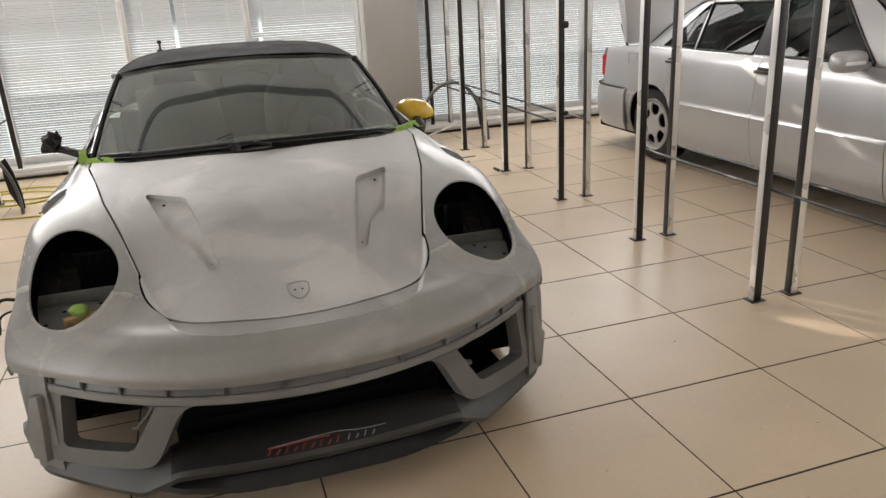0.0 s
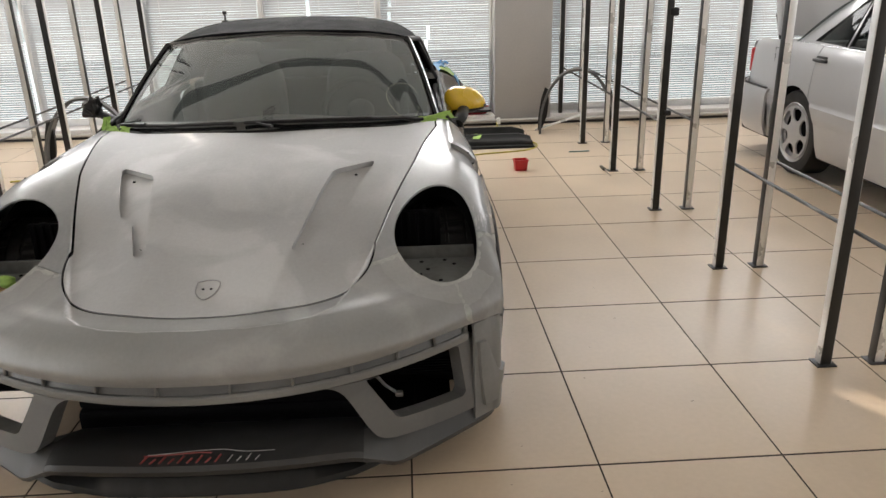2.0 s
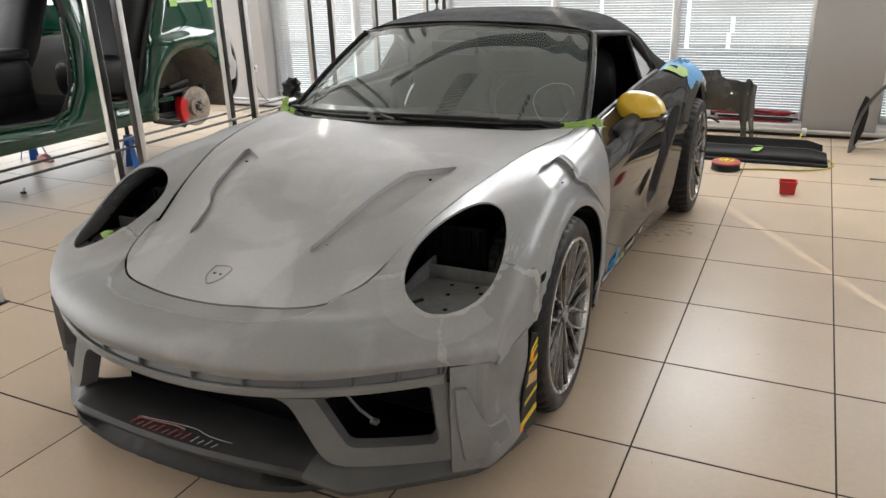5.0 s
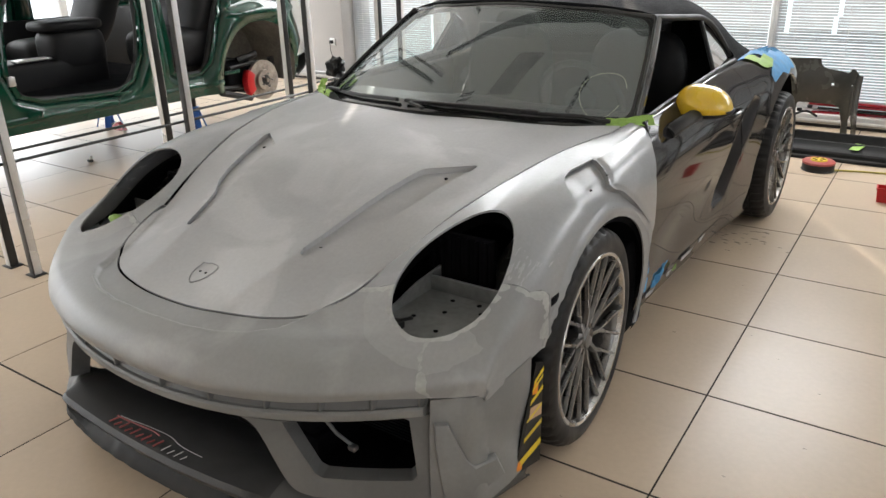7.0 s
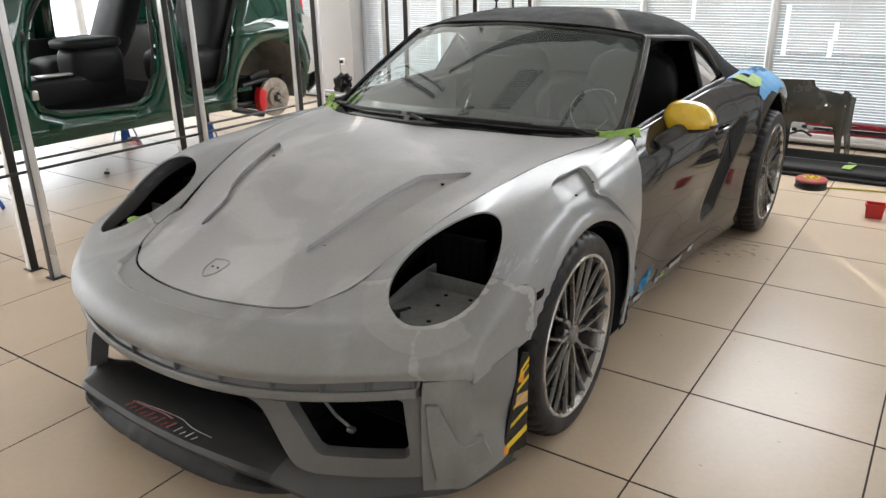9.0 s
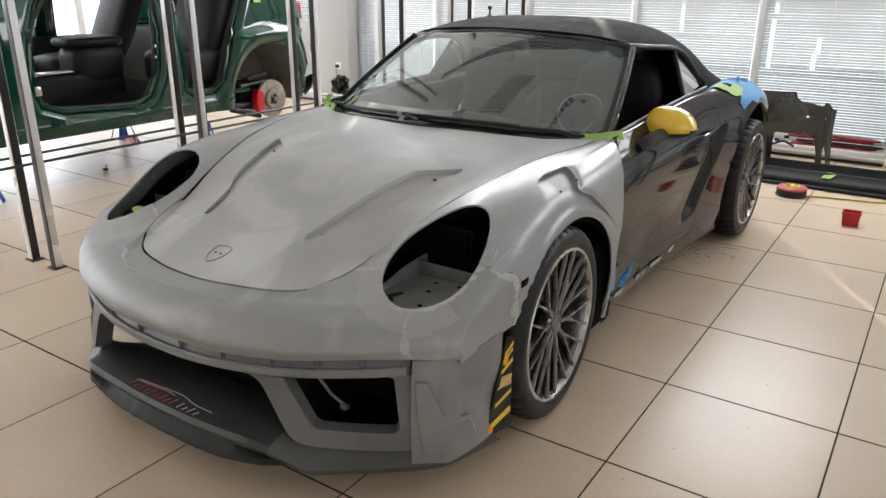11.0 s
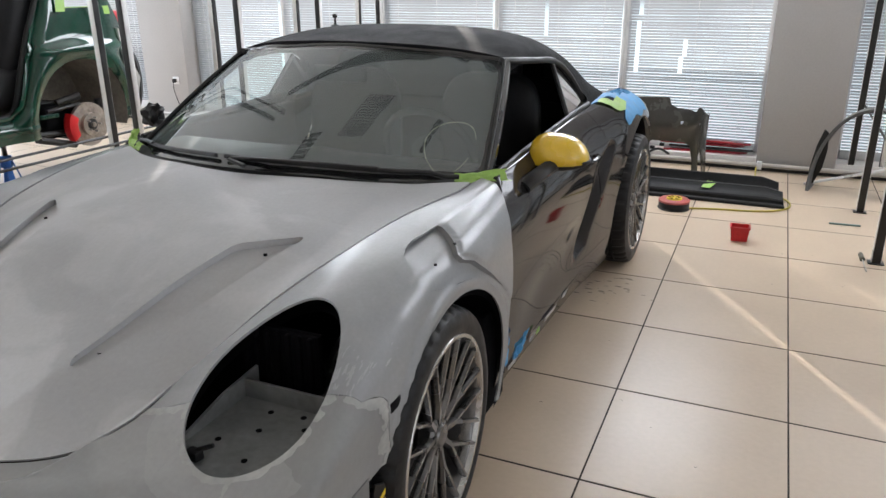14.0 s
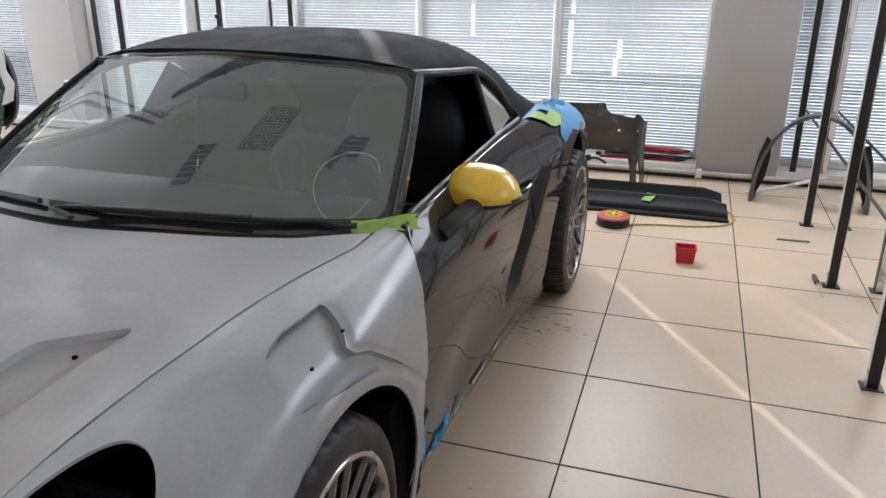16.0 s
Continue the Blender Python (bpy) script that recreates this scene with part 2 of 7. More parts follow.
def outdoor_material(name, low, high, level, blotch):
    """Glowing card outside the windows: brightness painted in, strong below, duller with soft blotches above."""
    m = bpy.data.materials.new(name)
    m.use_nodes = True
    n, l = m.node_tree.nodes, m.node_tree.links
    b = n["Principled BSDF"]
    b.inputs["Base Color"].default_value = (0, 0, 0, 1)
    b.inputs["Specular IOR Level"].default_value = 0
    b.inputs["Emission Color"].default_value = (0.86, 0.94, 1.0, 1)
    co, sep, noise_tex = n.new("ShaderNodeTexCoord"), n.new("ShaderNodeSeparateXYZ"), n.new("ShaderNodeTexNoise")
    noise_tex.inputs["Scale"].default_value, noise_tex.inputs["Detail"].default_value = 0.8, 3
    l.new(co.outputs["Object"], sep.inputs["Vector"])
    l.new(co.outputs["Object"], noise_tex.inputs["Vector"])
    edge = n.new("ShaderNodeMapRange")
    edge.inputs["From Min"].default_value, edge.inputs["From Max"].default_value = level - 0.12, level + 0.12
    edge.inputs["To Min"].default_value, edge.inputs["To Max"].default_value = low, high
    l.new(sep.outputs["Z"], edge.inputs["Value"])
    patch = n.new("ShaderNodeMapRange")
    patch.inputs["From Min"].default_value, patch.inputs["From Max"].default_value = 0.35, 0.65
    patch.inputs["To Min"].default_value, patch.inputs["To Max"].default_value = 1 - blotch, 1 + blotch
    l.new(noise_tex.outputs["Fac"], patch.inputs["Value"])
    mul = n.new("ShaderNodeMath")
    mul.operation = "MULTIPLY"
    l.new(edge.outputs["Result"], mul.inputs[0])
    l.new(patch.outputs["Result"], mul.inputs[1])
    l.new(mul.outputs["Value"], b.inputs["Emission Strength"])
    return m


LOOP_PALE = material("pale thin line", (0.55, 0.55, 0.38), 0.5, 0, 0.1, 12, 60)
CHROME = material("dull bright trim", (0.6, 0.6, 0.6), 0.2, 0.9, 0.05, 9, 60)
# kit grey toned down for the shade the splitter ends lie in
LIP = primer("dusty grey splitter end in shade", (0.048, 0.049, 0.0485), 0.45, 0.05, 0.2)
SKY_CARD = outdoor_material("bright hazy distance outside", 1.55, 0.48, 1.15, 0.35)
LOW_GLOW = outdoor_material("added glow outside the lower blinds", 2.3, 1.9, 0.5, 0.1)
SKY_WEST = outdoor_material("bright open sky outside", 2.4, 2.6, 1.15, 0.15)


# ---------------------------------------------------------------- mesh helpers
def mesh_ob(name, verts, faces, mat, parent=None, label="", smooth=True, sharp=35):
    me = bpy.data.meshes.new(name)
    me.from_pydata([tuple(map(float, v)) for v in verts], [], [tuple(map(int, f)) for f in faces])
    me.materials.append(mat)
    if smooth:
        me.shade_smooth()
        if sharp:
            me.set_sharp_from_angle(angle=radians(sharp))
    ob = new(name, me)
    if parent is not None:
        ob.parent = parent
    return tagged(ob, label)


def part(name, bm, mat, parent, label="", smooth=True, sharp=35):
    me = bpy.data.meshes.new(name)
    bm.to_mesh(me)
    bm.free()
    me.materials.append(mat)
    if smooth:
        me.shade_smooth()
        if sharp:
            me.set_sharp_from_angle(angle=radians(sharp))
    ob = new(name, me)
    if parent is not None:
        ob.parent = parent
    return tagged(ob, label)


def thing(name, label, category, m=None, group="", kind=""):
    ob = new(name)
    ob.empty_display_size = 0.1
    if m is not None:
        ob.matrix_world = m
    return tagged(ob, label, category, group, kind)


def solid(ob, thick, offset=-1.0):
    """Gives a sheet thickness, with crisp rims."""
    me = ob.data
    pairs = [tuple(sorted(k)) for p in me.polygons for k in p.edge_keys]
    count = collections.Counter(pairs)
    flags = np.zeros(len(me.edges), bool)
    if "sharp_edge" in me.attributes:
        me.attributes["sharp_edge"].data.foreach_get("value", flags)
    else:
        me.attributes.new("sharp_edge", "BOOLEAN", "EDGE")
    for i, e in enumerate(me.edges):
        if count[tuple(sorted(e.vertices))] == 1:
            flags[i] = True
    me.attributes["sharp_edge"].data.foreach_set("value", flags)
    md = ob.modifiers.new("thickness", "SOLIDIFY")
    md.thickness, md.offset = thick, offset
    return ob


def box(bm, lo, hi, bevel=0.0, m=None, seg=2):
    """A box between two corners, with rounded edges, added to bm."""
    r = bmesh.ops.create_cube(bm, size=1.0)
    vs = r["verts"]
    c, s = [(a + b) / 2 for a, b in zip(lo, hi)], [b - a for a, b in zip(lo, hi)]
    bmesh.ops.transform(bm, matrix=Matrix.Translation(c) @ Matrix.Diagonal((*s, 1)), verts=vs)
    if bevel:
        es = list({e for v in vs for e in v.link_edges})
        vs = bmesh.ops.bevel(bm, geom=es, offset=bevel, segments=seg, affect="EDGES", profile=0.5)["verts"]
        vs = list({v for v in bm.verts if v.index == -1} | set(vs))
    if m is not None:
        bmesh.ops.transform(bm, matrix=m, verts=vs)
    return vs


def box_bm(lo, hi, bevel=0.0, m=None, seg=2):
    bm = bmesh.new()
    box(bm, lo, hi, bevel, None, seg)
    if m is not None:
        bmesh.ops.transform(bm, matrix=m, verts=bm.verts)
    return bm


def lathe(profile, n=48, axis="x"):
    """A turned mesh: profile of (along, radius) points round the axis. Returns verts and faces."""
    vs, fs = [], []
    k = len(profile)
    for i in range(n):
        a = 2 * math.pi * i / n
        for t, r in profile:
            c, s = r * math.cos(a), r * math.sin(a)
            vs.append({"x": (t, c, s), "y": (c, t, s), "z": (c, s, t)}[axis])
    for i in range(n):
        for j in range(k - 1):
            a, b = i * k + j, ((i + 1) % n) * k + j
            fs.append((a, a + 1, b + 1, b) if axis == "y" else (a, b, b + 1, a + 1))
    return vs, fs


def spline(pts, n):
    """Points along a Catmull-Rom curve through pts, n to a span."""
    p = np.array(pts, float)
    q = np.vstack([2 * p[0] - p[1], p, 2 * p[-1] - p[-2]])
    out = []
    for i in range(len(p) - 1):
        a, b, c, d = q[i:i + 4]
        for t in np.linspace(0, 1, n, endpoint=False):
            out.append(0.5 * (2 * b + (c - a) * t + (2 * a - 5 * b + 4 * c - d) * t * t + (3 * b - a - 3 * c + d) * t ** 3))
    out.append(p[-1])
    return np.array(out)


def tube(pts, r, n=8, closed=False, flat=1.0):
    """A round bar along pts."""
    p = np.array(pts, float)
    m = len(p)
    vs, fs = [], []
    up = np.array((0.0, 0.0, 1.0))
    for i in range(m):
        a, b = p[(i - 1) % m if closed else max(i - 1, 0)], p[(i + 1) % m if closed else min(i + 1, m - 1)]
        t = (b - a) / (np.linalg.norm(b - a) + 1e-9)
        s = np.cross(t, up if abs(t[2]) < 0.95 else np.array((1.0, 0, 0)))
        s /= np.linalg.norm(s)
        w = np.cross(s, t)
        for k in range(n):
            c = 2 * math.pi * k / n
            vs.append(p[i] + r * (math.cos(c) * s + flat * math.sin(c) * w))
    for i in range(m if closed else m - 1):
        for k in range(n):
            a, b = i * n + k, i * n + (k + 1) % n
            c, d = ((i + 1) % m) * n + k, ((i + 1) % m) * n + (k + 1) % n
            fs.append((a, b, d, c))
    if not closed:
        fs += [tuple(range(n))[::-1], tuple(range((m - 1) * n, m * n))]
    return vs, fs


def loft(rows, nu, nv):
    """A dense grid through a net of control points, Catmull-Rom both ways."""
    net = np.array(rows, float)
    fine = np.stack([spline(r, nu) for r in net])
    return np.stack([spline(fine[:, j], nv) for j in range(fine.shape[1])], axis=1)


def grid_faces(n, m):
    i, j = np.meshgrid(np.arange(n - 1), np.arange(m - 1), indexing="ij")
    a = (i * m + j).ravel()
    return np.stack([a, a + 1, a + m + 1, a + m], 1)


def tris(quads):
    q = np.asarray(quads)
    return np.vstack([q[:, [0, 1, 2]], q[:, [0, 2, 3]]])


def pieces(v, t):
    """The separate pieces of a triangle mesh, largest first."""
    t = np.asarray(t)
    root = np.arange(len(v))
    while True:
        low = root[t].min(1)
        new_root = root.copy()
        for k in range(3):
            np.minimum.at(new_root, t[:, k], low)
        new_root = new_root[new_root]
        if (new_root == root).all():
            break
        root = new_root
    out = []
    for r in np.unique(root[t[:, 0]]):
        tt = t[root[t[:, 0]] == r]
        ids, inv = np.unique(tt, return_inverse=True)
        out.append((np.asarray(v)[ids], inv.reshape(tt.shape)))
    return sorted(out, key=lambda q: -len(q[1]))


def clip(verts, faces, f):
    """Keeps the part of a triangle mesh where f(verts) < 0, cutting the triangles on the line."""
    v, t = np.asarray(verts, float), np.asarray(faces, int)
    d = f(v)
    ins = d[t] < 0
    cnt = ins.sum(1)
    keep = [tuple(x) for x in t[cnt == 3]]
    extra, seen = [], {}
    base = len(v)

    def cut(a, b):
        k = (min(a, b), max(a, b))
        if k not in seen:
            s = d[a] / (d[a] - d[b])
            seen[k] = base + len(extra)
            extra.append(v[a] + s * (v[b] - v[a]))
        return seen[k]
    for tri, inside in zip(t[(cnt == 1) | (cnt == 2)], ins[(cnt == 1) | (cnt == 2)]):
        tri, inside = list(map(int, tri)), list(inside)
        if sum(inside) == 1:
            k = inside.index(True)
            a, b, c = tri[k], tri[(k + 1) % 3], tri[(k + 2) % 3]
            keep.append((a, cut(a, b), cut(a, c)))
        else:
            k = inside.index(False)
            a, b, c = tri[k], tri[(k + 1) % 3], tri[(k + 2) % 3]
            p, q = cut(a, b), cut(a, c)
            keep += [(p, b, c), (p, c, q)]
    v = np.vstack([v, np.array(extra)]) if extra else v
    t = np.array(keep, int).reshape(-1, 3)
    used = np.unique(t)
    remap = np.full(len(v), -1)
    remap[used] = np.arange(len(used))
    return v[used], remap[t]


def poly_dist(px, py, poly):
    """Signed distance of points to a polygon, negative inside."""
    p = np.array(poly, float)
    best = np.full(px.shape, 1e9)
    inside = np.zeros(px.shape, bool)
    for (x0, y0), (x1, y1) in zip(p, np.roll(p, -1, 0)):
        ex, ey = x1 - x0, y1 - y0
        t = np.clip(((px - x0) * ex + (py - y0) * ey) / (ex * ex + ey * ey + 1e-12), 0, 1)
        best = np.minimum(best, np.hypot(px - x0 - t * ex, py - y0 - t * ey))
        inside ^= ((y0 > py) != (y1 > py)) & (px < (x1 - x0) * (py - y0) / (y1 - y0 + 1e-12) + x0)
    return np.where(inside, -best, best)


def prism(bm, poly, depth, axis="y", at=0.0):
    """A flat polygon in the two other axes, given thickness along axis."""
    def place(a, b, d):
        return {"x": (at + d, a, b), "y": (a, at + d, b), "z": (a, b, at + d)}[axis]
    lo = [bm.verts.new(place(a, b, 0.0)) for a, b in poly]
    hi = [bm.verts.new(place(a, b, depth)) for a, b in poly]
    bm.faces.new(lo[::-1])
    bm.faces.new(hi)
    for i in range(len(poly)):
        j = (i + 1) % len(poly)
        bm.faces.new((lo[i], lo[j], hi[j], hi[i]))
    bmesh.ops.recalc_face_normals(bm, faces=bm.faces)
    return bm

# ---------------------------------------------------------------- the hall
X0, X1, Y0, Y1, TOP = -7.4, 7.6, -4.2, 8.15, 3.4      # room, windows' plane at Y1
LEDGE = 7.93                                          # front of the ledge and of the columns
COLUMNS = [(-4.62, -4.02), (1.83, 2.41)]
BAYS = [(-7.4, -4.62, 2), (-4.02, 1.83, 5), (2.41, 7.6, 5)]


def plain(name, lo, hi, mat, bevel=0.0, kind="structure", label="", category=""):
    ob = part(name, box_bm(lo, hi, bevel), mat, None, label)
    return tagged(ob, "", category, "", kind)


plain("ceiling", (X0 - 0.3, Y0 - 0.3, TOP), (X1 + 0.3, Y1 + 0.5, TOP + 0.15), CEILING)
plain("wall_south", (X0 - 0.3, Y0 - 0.25, 0), (X1 + 0.3, Y0, TOP), WALL)
plain("wall_east", (X1, Y0, 0), (X1 + 0.25, Y1 + 0.3, 0.55), WALL)
plain("wall_east_head", (X1, Y0, 3.2), (X1 + 0.25, Y1 + 0.3, TOP), WALL)
for i in range(8):
    y = Y0 + i * 1.72
    plain("wall_east_post", (X1, y - 0.06, 0.55), (X1 + 0.12, y + 0.06, 3.2), PVC, 0.004)
plain("backdrop_east", (X1 + 4.0, Y0 - 8, -0.2), (X1 + 4.1, Y1 + 8, 9), SKY_CARD)
plain("ground", (-40, -40, -0.35), (40, 60, -0.25), PALE_GROUND, label="pale sunlit ground outside the windows")
for i, (a, b) in enumerate(COLUMNS):
    plain("wall_column", (a, LEDGE, 0), (b, Y1 + 0.3, TOP), WALL_GREY, 0.004, label="plastered grey column between the windows", category="column")
for a, b, n in BAYS:
    plain("window_ledge", (a, LEDGE, 0), (b, Y1 + 0.3, 0.10), WALL, 0.004)
    plain("window_head", (a, Y1 - 0.05, 3.30), (b, Y1 + 0.3, TOP), WALL, 0.003)
plain("backdrop", (X0 - 8, 13.0, -0.2), (X1 + 8, 13.1, 3.0), SKY_CARD, label="bright hazy daylight outside", category="sky")
# added glowing card that brightens the lower blinds; the bank is made up
plain("backdrop_low", (X0 - 4, 9.5, -0.25), (X1 + 4, 9.6, 0.86), LOW_GLOW, label="added glowing card close outside that brightens the lower blinds", category="snow bank")
plain("baseboard", (X0, LEDGE - 0.012, 0), (X1, LEDGE - 0.001, 0.025), BLACK_PLASTIC)


def window_unit(x0, x1, y, tag):
    """A tall window of white profiles with its pane, sill and head, and the blind before it."""
    w = thing("window_" + tag, "tall white-framed window with daylight behind", "window", pose(x0, y, 0), kind="structure")
    n = x1 - x0
    for nm, lo, hi in (("window_frame", (0, 0, 0.10), (0.034, 0.06, 3.30)), ("window_frame", (n - 0.034, 0, 0.10), (n, 0.06, 3.30)),
                       ("window_frame", (0.034, 0, 0.10), (n - 0.034, 0.06, 0.16)), ("window_frame", (0.034, 0, 3.24), (n - 0.034, 0.06, 3.30))):
        part(nm, box_bm(lo, hi, 0.006), PVC, w)
    pane = part("pane", box_bm((0.034, 0.03, 0.16), (n - 0.034, 0.04, 3.24)), GLASS_CLEAR, w)
    pane.visible_shadow = False
    return w


# slits cut into the slats to cast the sun streaks: x, from z, to z, width
SLITS = [(-0.035, 1.0, 2.3, 0.034), (0.775, 0.74, 1.16, 0.035), (0.785, 1.19, 1.42, 0.034), (1.14, 0.74, 0.88, 0.034), (1.165, 0.88, 1.02, 0.034), (-0.85, 2.56, 2.70, 0.12), (-0.70, 2.56, 2.66, 0.10), (-1.54, 2.8, 3.2, 0.06),
         (1.565, 2.54, 2.60, 0.19), (1.20, 2.555, 2.61, 0.15), (0.965, 2.60, 2.65, 0.12)]


def blind(x0, x1, y, low=0.17, tilt=-54, top=3.27):
    """A venetian blind: head rail, slats, cords and bottom rail."""
    b = thing("window_blind", "closed white venetian blind hanging before a window", "blind", pose(x0, y, 0), "window blinds")
    n = x1 - x0
    part("head_rail", box_bm((0, -0.015, top), (n, 0.02, top + 0.03), 0.003), PVC, b)
    part("bottom_rail", box_bm((0, -0.012, low), (n, 0.012, low + 0.015), 0.003), PVC, b)
    vs, fs = [], []
    c, s = math.cos(radians(tilt)), math.sin(radians(tilt))
    z = low + 0.03
    while z < top:
        dz = random.uniform(-0.0012, 0.0012)
        t = random.uniform(-0.02, 0.02)
        ends = [0.0, n]
        for x, za, zb, w in SLITS:
            if 0.05 < x - x0 < n - 0.05 and za < z < zb:
                ends += [x - x0 - w / 2, x - x0 + w / 2]
        ends.sort()
        for p, q2 in zip(ends[::2], ends[1::2]):
            k = len(vs)
            for x in (p, q2):
                for q, h in ((-0.0125, 0), (0, 0.0022), (0.0125, 0)):
                    vs.append((x, q * c - h * s, z + dz + q * (s + t) + h * c))
            fs += [(k, k + 1, k + 4, k + 3), (k + 1, k + 2, k + 5, k + 4)]
        z += 0.0235
    tagged(mesh_ob("slats", vs, fs, SLAT, b, "thin white slats"), kind="stuff")
    for q in (0.14, 0.5, 0.86):
        v, f = tube([(n * q, -0.014, low), (n * q, -0.014, top)], 0.0022, 5)
        mesh_ob("cord", v, f, PVC, b)
    return b


def bay_windows():
    k = 1
    for a, b, n in BAYS:
        w = (b - a) / n
        for i in range(n):
            window_unit(a + i * w, a + (i + 1) * w, Y1, str(k))
            gap = 0.03
            blind(a + i * w + gap, a + (i + 1) * w - gap, Y1 - 0.045)
            k += 1
    return k


bay_windows()
# the west side: a glazed wall as well
plain("wall_west", (X0 - 0.25, Y0, 0), (X0, Y1 + 0.3, 0.10), WALL)
plain("wall_west_head", (X0 - 0.25, Y0, 3.30), (X0, Y1 + 0.3, TOP), WALL)
for i in range(8):
    y = Y0 + i * 1.54
    plain("wall_west_post", (X0 - 0.12, y - 0.05, 0.10), (X0, y + 0.05, 3.30), PVC, 0.004)
plain("backdrop_west", (X0 - 4.1, Y0 - 8, -0.2), (X0 - 4.0, Y1 + 8, 9), SKY_WEST)

# ---------------------------------------------------------------- light-tunnel posts
def post_pair(x_in, x_out, y):
    """Two square posts on foot plates; aluminium on two faces, black on the other two."""
    p = thing("post_pair", "pair of square aluminium and black posts on small foot plates", "rack post", pose(0, y, 0), "rack posts")
    h, r = TOP - 0.02, 0.021
    for x, alu_y in ((x_in, False), (x_out, True)):
        part("post_core", box_bm((x - r, -r, 0.006), (x + r, r, h), 0.002), POST_BLACK, p)
        for s in (-1, 1):
            if alu_y:
                lo, hi = (x - r + 0.003, s * r, 0.008), (x + r - 0.003, s * (r + 0.003), h)
            else:
                lo, hi = (x + s * r, -r + 0.003, 0.008), (x + s * (r + 0.003), r - 0.003, h)
            lo, hi = [min(a, b) for a, b in zip(lo, hi)], [max(a, b) for a, b in zip(lo, hi)]
            part("post_face", box_bm(lo, hi, 0.0008), ALU, p, "aluminium face")
        part("foot_plate", box_bm((x - 0.04, -0.035, 0), (x + 0.04, 0.035, 0.006), 0.001), POST_BLACK, p)
    return p


RACK_Y = [2.74 + 1.045 * k for k in range(-1, 6)]
for y in RACK_Y:
    post_pair(2.52, 2.735, y)
    post_pair(-1.64, -1.86, y)


def rail(x, z, y0, y1):
    v, f = tube([(x, y0, z), (x, y1, z)], 0.008, 8)
    ob = mesh_ob("rack_rail", v, f, POST_BLACK)
    return tagged(ob, "thin black tie rail between rack posts", "rail", "rack rails")


for x in (2.545, 2.76):
    rail(x, 0.56, RACK_Y[0], RACK_Y[2])
    rail(x, 0.56, RACK_Y[3], 8.0)
for x in (-1.665, -1.885):
    rail(x, 0.57, RACK_Y[0], 8.0)
v, f = tube([(-1.86, 5.2, TOP - 0.10), (2.735, 5.2, TOP - 0.10)], 0.055, 10)
tagged(mesh_ob("rack_beam", v, f, POST_BLACK), "black tie beam over the car between the racks", "beam")


def ceiling_grille(x0, y0, x1, y1, nx, ny):
    """A ceiling ventilation grille: dark backing, pale frame, crossing bars."""
    g = thing("ceiling_grille", "dark ventilation grille with a pale frame in the ceiling", "vent", pose(x0, y0, TOP), "ceiling grilles")
    w, h = x1 - x0, y1 - y0
    part("backing", box_bm((0, 0, -0.006), (w, h, 0)), BLACK_DEEP, g)
    for lo, hi in (((-0.02, -0.02), (w + 0.02, 0)), ((-0.02, h), (w + 0.02, h + 0.02)), ((-0.02, 0), (0, h)), ((w, 0), (w + 0.02, h))):
        part("frame", box_bm((*lo, -0.02), (*hi, 0), 0.002), PVC, g)
    for i in range(1, nx):
        part("slat", box_bm((w * i / nx - 0.004, 0, -0.014), (w * i / nx + 0.004, h, -0.008)), ALU, g)
    for i in range(1, ny):
        part("slat", box_bm((0, h * i / ny - 0.005, -0.018), (w, h * i / ny + 0.005, -0.012)), PVC if nx == 1 else ALU, g)
    return g


ceiling_grille(-0.32, 4.27, -0.05, 4.76, 9, 15)
ceiling_grille(0.93, 4.24, 1.03, 4.56, 1, 6)
ceiling_grille(-0.74, 3.98, -0.54, 4.33, 1, 7)

# ---------------------------------------------------------------- the sports car
CAR = thing("sports_car", "grey-primed convertible sports car with wide body kit, stripped of headlamps", "car", pose(0.306, 2.968, 0, 0, 0, -0.75))
AXF, AXR, RW = 0.0, 2.456, 0.345
NU, NV = 24, 28


def skin_row(v, d, p, us, zs):
    """One girth line of the front clip, from the crown line out to the lower side; the nose wraps back by d."""
    half = [(u, v + d * (u / 0.9) ** p, z) for u, z in zip(us, zs)]
    return [(-u, y, z) for u, y, z in half[:0:-1]] + half


